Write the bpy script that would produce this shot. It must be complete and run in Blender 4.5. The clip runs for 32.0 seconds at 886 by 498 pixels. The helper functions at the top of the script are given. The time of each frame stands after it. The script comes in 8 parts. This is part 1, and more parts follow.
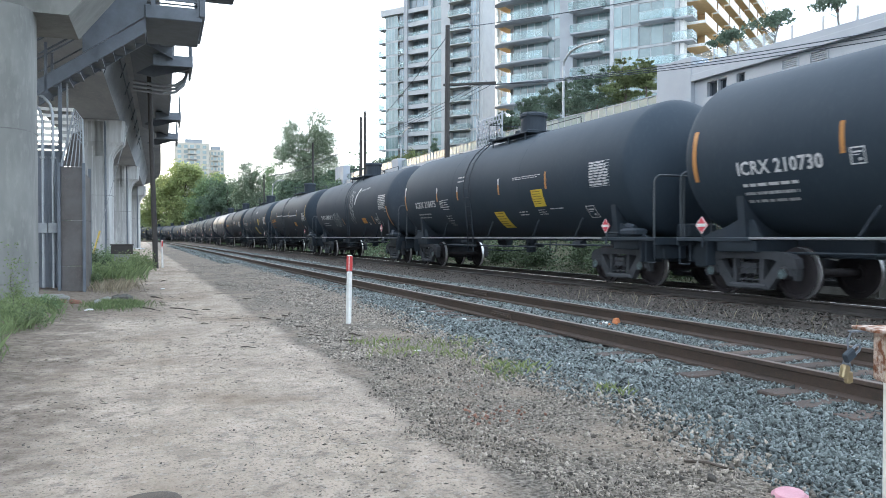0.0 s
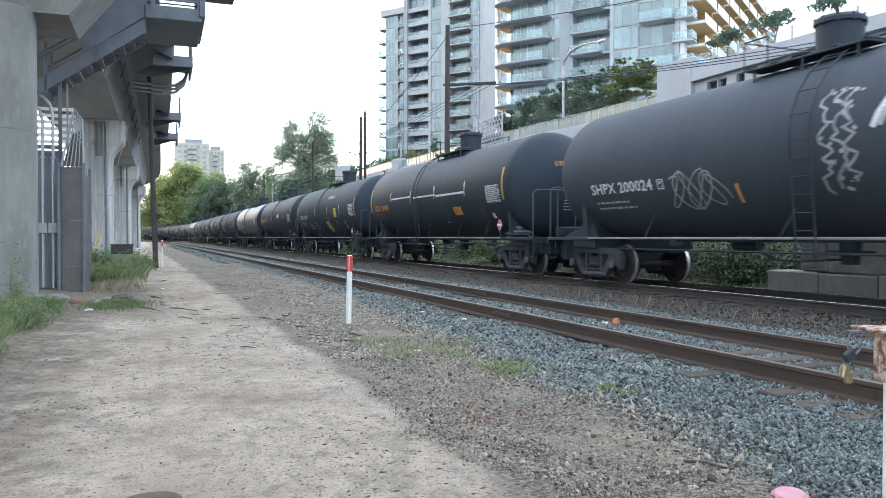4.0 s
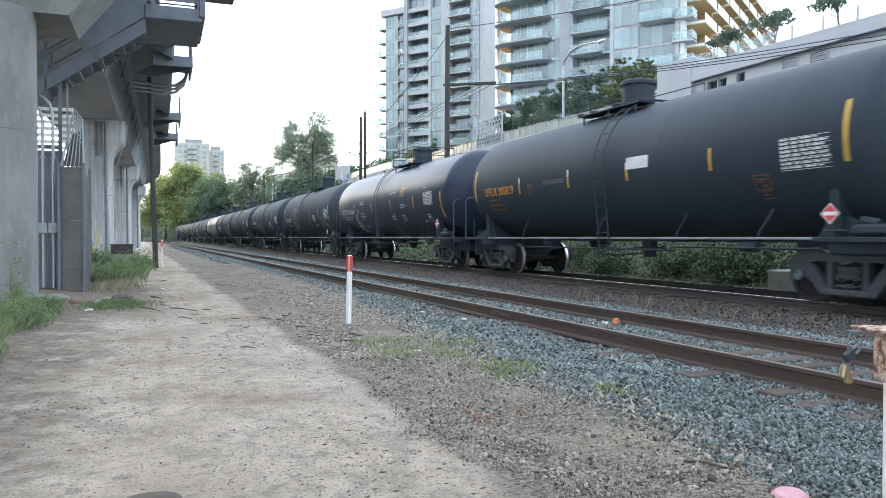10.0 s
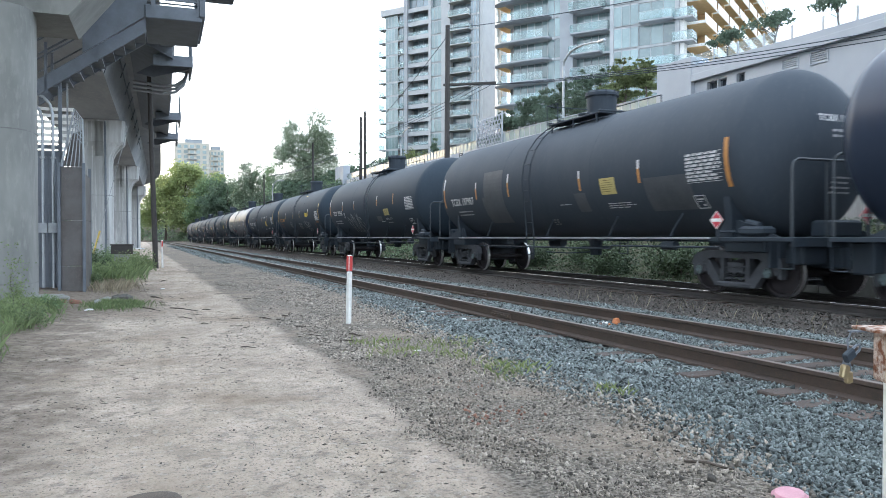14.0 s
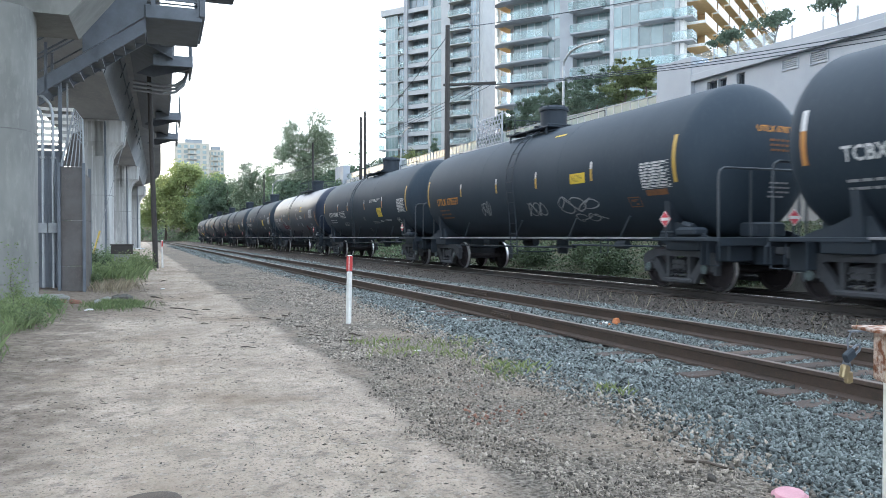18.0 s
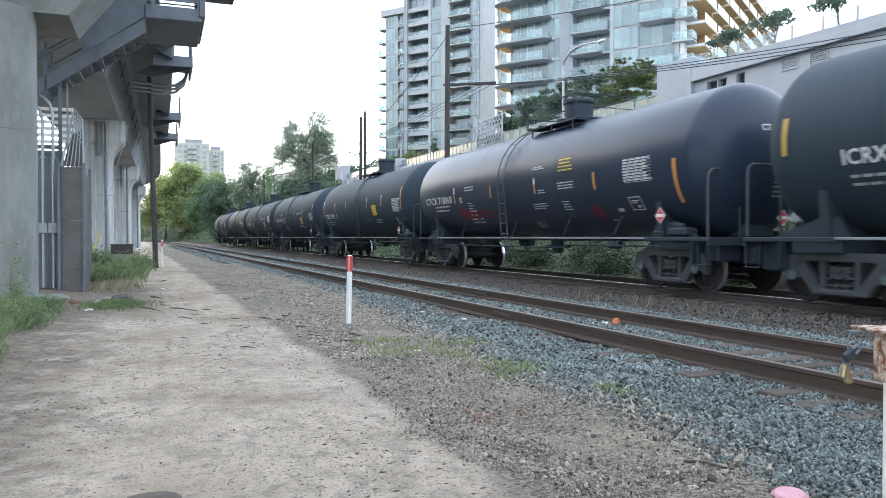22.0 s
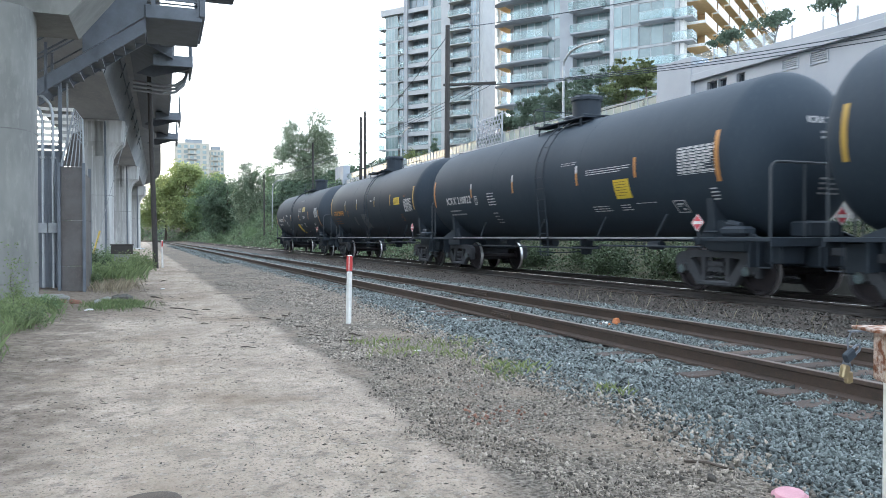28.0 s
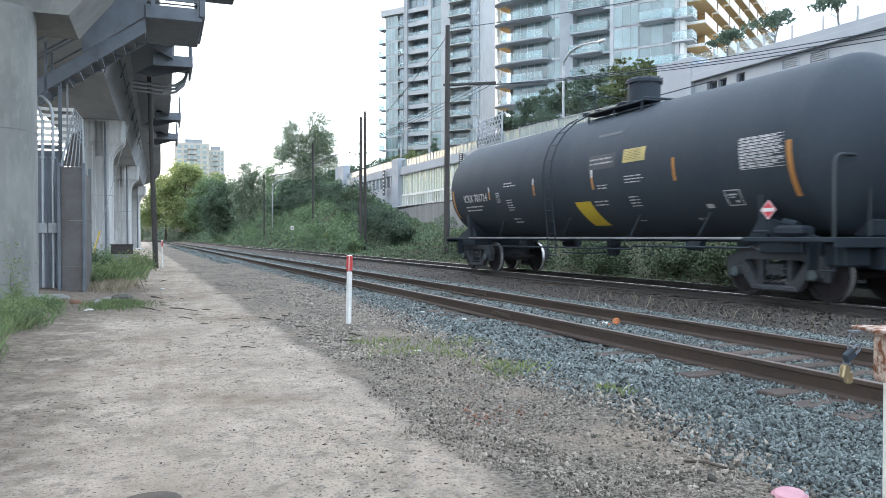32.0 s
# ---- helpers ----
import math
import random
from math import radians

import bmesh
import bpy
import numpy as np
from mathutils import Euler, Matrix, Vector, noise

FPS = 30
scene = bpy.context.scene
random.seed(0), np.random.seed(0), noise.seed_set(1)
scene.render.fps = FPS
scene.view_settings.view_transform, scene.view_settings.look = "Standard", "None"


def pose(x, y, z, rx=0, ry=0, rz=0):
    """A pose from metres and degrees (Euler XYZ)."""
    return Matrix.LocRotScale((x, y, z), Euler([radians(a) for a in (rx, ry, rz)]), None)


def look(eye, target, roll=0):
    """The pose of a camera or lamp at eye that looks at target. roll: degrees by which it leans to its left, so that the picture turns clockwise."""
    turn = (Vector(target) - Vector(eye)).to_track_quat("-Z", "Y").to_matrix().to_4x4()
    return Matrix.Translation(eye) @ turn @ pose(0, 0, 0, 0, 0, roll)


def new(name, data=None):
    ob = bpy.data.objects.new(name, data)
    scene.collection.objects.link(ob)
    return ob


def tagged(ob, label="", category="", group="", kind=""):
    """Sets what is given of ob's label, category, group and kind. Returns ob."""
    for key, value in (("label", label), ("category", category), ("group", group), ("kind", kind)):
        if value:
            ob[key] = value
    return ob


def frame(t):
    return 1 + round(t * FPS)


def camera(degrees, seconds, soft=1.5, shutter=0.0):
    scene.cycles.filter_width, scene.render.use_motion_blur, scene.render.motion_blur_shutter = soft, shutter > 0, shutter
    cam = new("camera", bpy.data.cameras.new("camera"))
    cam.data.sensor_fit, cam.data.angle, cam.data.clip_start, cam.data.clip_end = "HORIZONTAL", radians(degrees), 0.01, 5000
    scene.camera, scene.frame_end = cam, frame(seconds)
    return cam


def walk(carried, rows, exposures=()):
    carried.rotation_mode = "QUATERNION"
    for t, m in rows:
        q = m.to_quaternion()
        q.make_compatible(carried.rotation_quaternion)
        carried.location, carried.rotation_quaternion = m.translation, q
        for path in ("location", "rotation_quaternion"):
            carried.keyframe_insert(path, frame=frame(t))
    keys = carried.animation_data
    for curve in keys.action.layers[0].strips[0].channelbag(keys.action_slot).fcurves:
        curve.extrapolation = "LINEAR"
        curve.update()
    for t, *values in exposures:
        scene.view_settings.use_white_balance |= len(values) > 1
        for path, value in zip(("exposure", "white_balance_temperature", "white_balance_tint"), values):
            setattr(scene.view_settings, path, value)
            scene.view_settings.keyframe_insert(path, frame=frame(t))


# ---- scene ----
# The camera stands still on a tripod beside the railway; y runs along the tracks.
cam = camera(60.66, 32.0, soft=0.6, shutter=0.3)
EYE = pose(0, 0, 1.32, 90 - 0.898, 0, -21.91)
walk(cam, [(0.0, EYE), (32.0, EYE)], exposures=[(0.0, 0.9, 6000, 10), (32.0, 0.9, 6000, 10)])

# ---- light: a low evening sun ahead to the left, behind added unseen woods, and a bright hazy sky ----
SUN_AZ, SUN_EL = -36.0, 6.0
world = bpy.data.worlds.new("sky")
scene.world = world
world.use_nodes = True
wn, wl = world.node_tree.nodes, world.node_tree.links
sky = wn.new("ShaderNodeTexSky")
sky.sky_type, sky.sun_disc = "NISHITA", False
sky.sun_elevation, sky.sun_rotation = radians(SUN_EL), radians(SUN_AZ)
sky.air_density, sky.dust_density, sky.ozone_density = 1.0, 3.0, 1.0
wl.new(sky.outputs[0], wn["Background"].inputs[0])
wn["Background"].inputs[1].default_value = 0.15
# an even veil of thin bright cloud over the clear sky
veil, both = wn.new("ShaderNodeBackground"), wn.new("ShaderNodeAddShader")
veil.inputs[0].default_value, veil.inputs[1].default_value = (0.88, 0.94, 1.0, 1), 1.35
wl.new(wn["Background"].outputs[0], both.inputs[0])
wl.new(veil.outputs[0], both.inputs[1])
wl.new(both.outputs[0], wn["World Output"].inputs[0])
sun = new("sun", bpy.data.lights.new("sun", "SUN"))
sun.data.energy, sun.data.angle, sun.data.color = 4.0, radians(0.5), (1.0, 0.80, 0.55)
sun.matrix_world = look((0, 0, 60), (-math.sin(radians(SUN_AZ)) * 100, -math.cos(radians(SUN_AZ)) * 100, 60 - 100 * math.tan(radians(SUN_EL))))


# ---- mesh building ----
class Geo:
    """Vertices and faces of one part; mesh() makes one shared mesh for each material."""

    def __init__(self):
        self.v, self.f, self.mi, self.made, self.cur = [], [], [], {}, 0

    def add(self, verts, faces):
        n = len(self.v)
        self.v += [tuple(p) for p in verts]
        self.f += [tuple(i + n for i in f) for f in faces]
        self.mi += [self.cur] * (len(self.f) - len(self.mi))
        return self

    def box(self, x0, x1, y0, y1, z0, z1, b=0.0, m=None):
        """A box; b chamfers its edges."""
        if b <= 0:
            vs = [(x, y, z) for z in (z0, z1) for x, y in ((x0, y0), (x1, y0), (x1, y1), (x0, y1))]
            fs = [(3, 2, 1, 0), (4, 5, 6, 7), (0, 1, 5, 4), (1, 2, 6, 5), (2, 3, 7, 6), (3, 0, 4, 7)]
        else:
            b = min(b, (x1 - x0) * 0.45, (y1 - y0) * 0.45, (z1 - z0) * 0.45)
            vs = []
            for z, inset in ((z0, b), (z0 + b, 0), (z1 - b, 0), (z1, b)):
                a0, a1, c0, c1 = x0 + inset, x1 - inset, y0 + inset, y1 - inset
                vs += [(a0 + b, c0, z), (a1 - b, c0, z), (a1, c0 + b, z), (a1, c1 - b, z), (a1 - b, c1, z), (a0 + b, c1, z), (a0, c1 - b, z), (a0, c0 + b, z)]
            fs = [tuple(range(7, -1, -1)), tuple(range(24, 32))]
            for k in range(3):
                fs += [(k * 8 + i, k * 8 + (i + 1) % 8, k * 8 + 8 + (i + 1) % 8, k * 8 + 8 + i) for i in range(8)]
        if m is not None:
            vs = [m @ Vector(p) for p in vs]
        return self.add(vs, fs)

    def tube(self, p0, p1, r0, r1=None, n=8, caps=True):
        r1 = r0 if r1 is None else r1
        p0, p1 = Vector(p0), Vector(p1)
        d = (p1 - p0).normalized()
        a = d.cross((0, 0, 1) if abs(d.z) < 0.9 else (1, 0, 0)).normalized()
        c = d.cross(a)
        ring = [(a * math.cos(2 * math.pi * i / n) + c * math.sin(2 * math.pi * i / n)) for i in range(n)]
        vs = [p0 + q * r0 for q in ring] + [p1 + q * r1 for q in ring]
        fs = [(i, i + n, (i + 1) % n + n, (i + 1) % n) for i in range(n)]
        if caps:
            fs += [tuple(range(n)), tuple(range(2 * n - 1, n - 1, -1))]
        return self.add(vs, fs)

    def pipe(self, pts, r, n=8):
        """A round bar bent along points."""
        pts = [Vector(p) for p in pts]
        vs, fs = [], []
        d = (pts[1] - pts[0]).normalized()
        a = d.cross((0, 0, 1) if abs(d.z) < 0.9 else (1, 0, 0)).normalized()
        for i, p in enumerate(pts):
            d = (pts[min(i + 1, len(pts) - 1)] - pts[max(i - 1, 0)]).normalized()
            a = (a - d * a.dot(d)).normalized()
            c = d.cross(a)
            rr = r[i] if isinstance(r, (list, tuple)) else r
            vs += [p + (a * math.cos(2 * math.pi * k / n) + c * math.sin(2 * math.pi * k / n)) * rr for k in range(n)]
        for i in range(len(pts) - 1):
            fs += [(i * n + k, i * n + n + k, i * n + n + (k + 1) % n, i * n + (k + 1) % n) for k in range(n)]
        fs += [tuple(range(n)), tuple(range(len(vs) - 1, len(vs) - 1 - n, -1))]
        return self.add(vs, fs)

    def turn(self, profile, n=32, m=None, caps=True):
        """A profile of (radius, height) turned round the z axis."""
        vs = [(r * math.cos(2 * math.pi * i / n), r * math.sin(2 * math.pi * i / n), z) for r, z in profile for i in range(n)]
        fs = [(k * n + i, k * n + (i + 1) % n, k * n + n + (i + 1) % n, k * n + n + i) for k in range(len(profile) - 1) for i in range(n)]
        if caps:
            fs += [tuple(range(n - 1, -1, -1)), tuple(range(len(vs) - n, len(vs)))]
        if m is not None:
            vs = [m @ Vector(p) for p in vs]
        return self.add(vs, fs)

    def prism(self, outline, a0, a1, axis="y", m=None):
        """An outline of two coordinates pushed along an axis from a0 to a1."""
        n = len(outline)
        put = {"y": lambda u, w, a: (u, a, w), "x": lambda u, w, a: (a, u, w), "z": lambda u, w, a: (u, w, a)}[axis]
        vs = [put(u, w, a0) for u, w in outline] + [put(u, w, a1) for u, w in outline]
        fs = [(i, (i + 1) % n, (i + 1) % n + n, i + n) for i in range(n)] + [tuple(range(n - 1, -1, -1)), tuple(range(n, 2 * n))]
        if m is not None:
            vs = [m @ Vector(p) for p in vs]
        return self.add(vs, fs)

    def sweep(self, outline, frames):
        """An outline (across, up) carried along frames (matrices)."""
        n = len(outline)
        vs = [f @ Vector((u, 0, w)) for f in frames for u, w in outline]
        fs = [(k * n + i, k * n + n + i, k * n + n + (i + 1) % n, k * n + (i + 1) % n) for k in range(len(frames) - 1) for i in range(n)]
        fs += [tuple(range(n)), tuple(range(len(vs) - 1, len(vs) - 1 - n, -1))]
        return self.add(vs, fs)

    def mesh(self, name, material, smooth=False):
        mats = material if isinstance(material, tuple) else (material,)
        key = (tuple(m.name for m in mats), smooth)
        if key not in self.made:
            me = bpy.data.meshes.new(name)
            me.from_pydata(self.v, [], self.f)
            for m in mats:
                me.materials.append(m)
            me.polygons.foreach_set("material_index", self.mi)
            bm = bmesh.new()
            bm.from_mesh(me)
            bmesh.ops.recalc_face_normals(bm, faces=bm.faces)
            bm.to_mesh(me)
            bm.free()
            if smooth:
                me.polygons.foreach_set("use_smooth", [True] * len(me.polygons))
                me.set_sharp_from_angle(angle=radians(35))
            self.made[key] = me
        return self.made[key]


def part(name, geo, material, parent, label="", at=None, smooth=False):
    ob = new(name, geo.mesh(name, material, smooth))
    ob.parent = parent
    if at is not None:
        ob.matrix_basis = at
    return tagged(ob, label) if label else ob


def thing(name, label, category, at=None, group="", kind=""):
    """An Empty at the base of a thing, which parents its parts."""
    ob = tagged(new(name), label, category, group, kind)
    ob.empty_display_size = 0.3
    if at is not None:
        ob.matrix_basis = at
    return ob


def piece(name, geo, material, label, category, at=None, group="", kind="", smooth=False):
    """A thing of one mesh."""
    ob = tagged(new(name, geo.mesh(name, material, smooth)), label, category, group, kind)
    if at is not None:
        ob.matrix_basis = at
    return ob


# ---- materials ----
def mat(name, base, rough=0.7, metal=0.0, second=None, scale=4.0, fine=60.0, bump=0.15, third=None, spread=0.5, stretch=(1, 1, 1), island=0.0, spec=0.5, each=0.0):
    """A worn surface: a base colour, patches of a second at one scale, specks of a third at a fine one, and relief.
    island and each vary the brightness from stone to stone, and from object to object."""
    m = bpy.data.materials.new(name)
    m.use_nodes = True
    n, l = m.node_tree.nodes, m.node_tree.links
    b = n["Principled BSDF"]
    b.inputs["Roughness"].default_value, b.inputs["Metallic"].default_value = rough, metal
    b.inputs["Specular IOR Level"].default_value = spec
    second = second or tuple(c * 0.7 for c in base)
    third = third or tuple(min(1, c * 1.25) for c in base)
    tc = n.new("ShaderNodeTexCoord")
    mp = n.new("ShaderNodeMapping")
    mp.inputs["Scale"].default_value = stretch
    l.new(tc.outputs["Object"], mp.inputs[0])

    def noise_ramp(sc, lo, hi, detail=4):
        t = n.new("ShaderNodeTexNoise")
        t.inputs["Scale"].default_value, t.inputs["Detail"].default_value, t.inputs["Roughness"].default_value = sc, detail, 0.62
        l.new(mp.outputs[0], t.inputs["Vector"])
        r = n.new("ShaderNodeMapRange")
        r.inputs[1].default_value, r.inputs[2].default_value = lo, hi
        l.new(t.outputs[0], r.inputs[0])
        return t.outputs[0], r.outputs[0]

    _, big = noise_ramp(scale, 0.5 - spread * 0.35, 0.5 + spread * 0.35)
    grain, small = noise_ramp(fine, 0.52, 0.75)

    def mix(fac, c1, c2, amount=1.0):
        x = n.new("ShaderNodeMix")
        x.data_type = "RGBA"
        if amount < 1:
            k = n.new("ShaderNodeMath")
            k.operation = "MULTIPLY"
            k.inputs[1].default_value = amount
            l.new(fac, k.inputs[0])
            fac = k.outputs[0]
        l.new(fac, x.inputs[0])
        for i, c in ((6, c1), (7, c2)):
            if isinstance(c, tuple):
                x.inputs[i].default_value = (*c, 1)
            else:
                l.new(c, x.inputs[i])
        return x.outputs[2]

    col = mix(small, mix(big, base, second), third, 0.6)
    if island or each:
        src = n.new("ShaderNodeNewGeometry").outputs["Random Per Island"] if island else n.new("ShaderNodeObjectInfo").outputs["Random"]
        r = n.new("ShaderNodeMapRange")
        k = island or each
        r.inputs[3].default_value, r.inputs[4].default_value = 1 - k, 1 + k
        l.new(src, r.inputs[0])
        h = n.new("ShaderNodeHueSaturation")
        l.new(r.outputs[0], h.inputs["Value"])
        l.new(col, h.inputs["Color"])
        col = h.outputs[0]
    l.new(col, b.inputs["Base Color"])
    if bump:
        bp = n.new("ShaderNodeBump")
        bp.inputs["Strength"].default_value, bp.inputs["Distance"].default_value = bump, 0.02
        l.new(grain, bp.inputs["Height"])
        l.new(bp.outputs[0], b.inputs["Normal"])
    return m


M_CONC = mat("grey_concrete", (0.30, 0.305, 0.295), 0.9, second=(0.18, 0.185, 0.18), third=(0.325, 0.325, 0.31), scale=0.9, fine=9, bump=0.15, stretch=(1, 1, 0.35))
M_GIRDER = mat("girder_concrete", (0.35, 0.365, 0.385), 0.9, second=(0.24, 0.255, 0.275), third=(0.39, 0.40, 0.41), scale=0.7, fine=9, bump=0.15, stretch=(1, 0.3, 1))
# pale concrete; on the farther columns its lightness stands for sky light
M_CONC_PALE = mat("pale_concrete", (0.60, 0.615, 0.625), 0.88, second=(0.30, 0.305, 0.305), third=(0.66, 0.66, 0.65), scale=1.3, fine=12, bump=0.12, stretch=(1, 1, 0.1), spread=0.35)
M_CONC_WALL = mat("stained_wall_concrete", (0.25, 0.25, 0.245), 0.92, second=(0.15, 0.15, 0.15), third=(0.33, 0.33, 0.32), scale=0.8, fine=20, bump=0.25, stretch=(1, 1, 0.15))
M_STAIN = mat("dark_water_stain", (0.240, 0.245, 0.240), 0.95, second=(0.360, 0.365, 0.360), scale=1.5, fine=20, bump=0.1, stretch=(1, 1, 0.15))
M_BLOCK = mat("block_concrete", (0.24, 0.24, 0.225), 0.92, second=(0.14, 0.14, 0.13), scale=1.5, fine=30, bump=0.3, each=0.15)
M_RAIL = mat("rusty_rail_steel", (0.074, 0.051, 0.040), 0.8, second=(0.055, 0.042, 0.035), third=(0.14, 0.085, 0.055), scale=3, fine=80, bump=0.2)
M_RAILTOP = mat("rail_head_steel", (0.20, 0.17, 0.15), 0.45, 0.6, second=(0.14, 0.10, 0.08), scale=2, fine=50, bump=0.05)
M_RAILSHINE = mat("polished_rail_head", (0.62, 0.62, 0.62), 0.25, 1.0, second=(0.5, 0.5, 0.5), scale=2, fine=50, bump=0.02)
M_RAILDARK = mat("dark_rail_steel", (0.035, 0.032, 0.032), 0.7, second=(0.05, 0.042, 0.038), scale=3, fine=80, bump=0.15)
M_TIE = mat("weathered_tie_wood", (0.095, 0.068, 0.055), 0.9, second=(0.055, 0.045, 0.04), third=(0.16, 0.11, 0.085), scale=5, fine=60, bump=0.5, stretch=(0.2, 1, 1), each=0.25)
# tank blacks are lifted and blued to carry haze; one adds dust
M_TANK = mat("matt_black_tank_paint", (0.031, 0.045, 0.061), 0.62, second=(0.037, 0.051, 0.067), third=(0.046, 0.059, 0.073), scale=0.8, fine=14, bump=0.03, spec=0.15, stretch=(1, 1, 0.4))
M_TANK_HAZED = mat("dusty_haze_lifted_tank_paint", (0.046, 0.058, 0.074), 0.66, second=(0.056, 0.067, 0.081), third=(0.068, 0.078, 0.089), scale=0.7, fine=12, bump=0.04, spec=0.15, stretch=(1, 1, 0.4))
M_TANK_GLOSS = mat("glossy_black_tank_paint", (0.023, 0.033, 0.056), 0.34, second=(0.028, 0.038, 0.061), scale=0.8, fine=16, bump=0.015, spec=0.25, stretch=(1, 1, 0.4))
M_TANK_SATIN = mat("satin_black_tank_paint", (0.029, 0.040, 0.054), 0.55, second=(0.035, 0.046, 0.059), third=(0.044, 0.054, 0.065), scale=0.8, fine=14, bump=0.02, spec=0.14, stretch=(1, 1, 0.4))
M_ORANGE_DIM = mat("faded_orange_stencil_paint", (0.20, 0.085, 0.03), 0.75, second=(0.12, 0.06, 0.03), scale=5, fine=40, bump=0.0)
M_CREAM = mat("cream_panel_paint", (0.52, 0.42, 0.16), 0.65, second=(0.42, 0.35, 0.15), scale=4, fine=30, bump=0.0)
M_PRINT = mat("dark_print", (0.10, 0.08, 0.02), 0.7, second=(0.16, 0.12, 0.03), scale=8, fine=40, bump=0.0)
# black and cast steel are lifted for the same haze
M_BLACK = mat("black_steel", (0.025, 0.035, 0.048), 0.65, second=(0.030, 0.039, 0.050), scale=3, fine=40, bump=0.08, spec=0.30)
# steel lightened to show the sky's reflection along the bar
M_BAR = mat("sky_lightened_steel_bar", (0.24, 0.24, 0.26), 0.45, second=(0.17, 0.17, 0.185), scale=3, fine=40, bump=0.05)
M_HANDRAIL = mat("worn_handrail_steel", (0.050, 0.060, 0.072), 0.5, second=(0.038, 0.046, 0.055), scale=3, fine=40, bump=0.05)
M_TRUCK = mat("grimy_cast_steel", (0.066, 0.070, 0.080), 0.75, second=(0.048, 0.053, 0.060), third=(0.081, 0.078, 0.078), scale=4, fine=40, bump=0.25, spec=0.25)
M_WHEEL = mat("dark_wheel_steel", (0.034, 0.029, 0.032), 0.65, second=(0.023, 0.021, 0.024), scale=5, fine=50, bump=0.15, spec=0.3)
M_CAP = mat("faded_teal_bearing_cap", (0.10, 0.145, 0.15), 0.6, second=(0.055, 0.062, 0.065), scale=9, fine=60, bump=0.1)
M_TREAD = mat("bright_wheel_tread", (0.820, 0.820, 0.820), 0.42, 1.0, second=(0.660, 0.660, 0.660), scale=5, fine=60, bump=0.02)
M_WHITE = mat("white_paint", (0.78, 0.78, 0.76), 0.6, second=(0.62, 0.62, 0.6), scale=6, fine=60, bump=0.05)
M_RED = mat("red_paint", (0.55, 0.045, 0.045), 0.55, second=(0.42, 0.05, 0.05), scale=6, fine=60, bump=0.05)
M_STENCIL = mat("white_stencil_paint", (0.66, 0.67, 0.68), 0.7, second=(0.5, 0.5, 0.5), scale=3, fine=30, bump=0.0)
M_STENCIL_DIM = mat("worn_stencil_paint", (0.400, 0.410, 0.420), 0.75, second=(0.280, 0.280, 0.290), scale=6, fine=50, bump=0.0)
M_ORANGE = mat("orange_stencil_paint", (0.62, 0.27, 0.05), 0.7, second=(0.5, 0.22, 0.04), scale=4, fine=30, bump=0.0)
M_GOLD = mat("golden_reflective_strip", (0.46, 0.30, 0.06), 0.5, second=(0.38, 0.24, 0.05), scale=4, fine=30, bump=0.0)
M_YELLOW = mat("yellow_panel_paint", (0.66, 0.48, 0.04), 0.6, second=(0.56, 0.4, 0.04), scale=4, fine=30, bump=0.0)
M_AMBER = mat("amber_reflective_strip", (0.50, 0.24, 0.07), 0.5, second=(0.42, 0.19, 0.055), scale=6, fine=30, bump=0.0)
M_PLACARD = mat("placard_red", (0.62, 0.07, 0.10), 0.5, second=(0.5, 0.06, 0.08), scale=6, fine=30, bump=0.0)
M_GRAF = mat("faded_spray_paint", (0.360, 0.380, 0.390), 0.7, second=(0.190, 0.200, 0.210), scale=3, fine=20, bump=0.0)
M_GRAF_RED = mat("red_spray_paint", (0.30, 0.03, 0.06), 0.7, second=(0.04, 0.018, 0.03), scale=5, fine=20, bump=0.0)
M_PATCH = mat("grey_touch_up_paint", (0.066, 0.073, 0.082), 0.6, second=(0.048, 0.054, 0.062), scale=3, fine=20, bump=0.0)
M_WOOD = mat("tarred_pole_wood", (0.060, 0.054, 0.052), 0.9, second=(0.032, 0.030, 0.029), third=(0.085, 0.076, 0.070), scale=3, fine=40, bump=0.4, stretch=(1, 1, 0.12))
M_GALV = mat("galvanised_steel", (0.36, 0.38, 0.40), 0.5, 0.6, second=(0.27, 0.29, 0.31), scale=4, fine=50, bump=0.05)
M_DKSTEEL = mat("dark_painted_steel", (0.15, 0.172, 0.205), 0.6, second=(0.11, 0.127, 0.15), third=(0.17, 0.175, 0.18), scale=3, fine=40, bump=0.1)
M_PLATE = mat("weathered_steel_plate", (0.15, 0.145, 0.147), 0.6, 0.2, second=(0.095, 0.086, 0.083), third=(0.21, 0.18, 0.16), scale=1.5, fine=40, bump=0.1)


# ---- the line of the tracks: straight, then a bend to the left in the distance ----
BEND, RADIUS, MID = 188.0, 250.0, 11.58
TOP = 0.22  # height of the rail heads


def line(p, s):
    """The place s metres along a line p metres to the right of the camera, with its heading."""
    if s <= BEND:
        return pose(p, s, 0)
    a, xc = (s - BEND) / RADIUS, MID - RADIUS
    return pose(xc + (p - xc) * math.cos(a), BEND + (p - xc) * math.sin(a), 0, 0, 0, math.degrees(a))


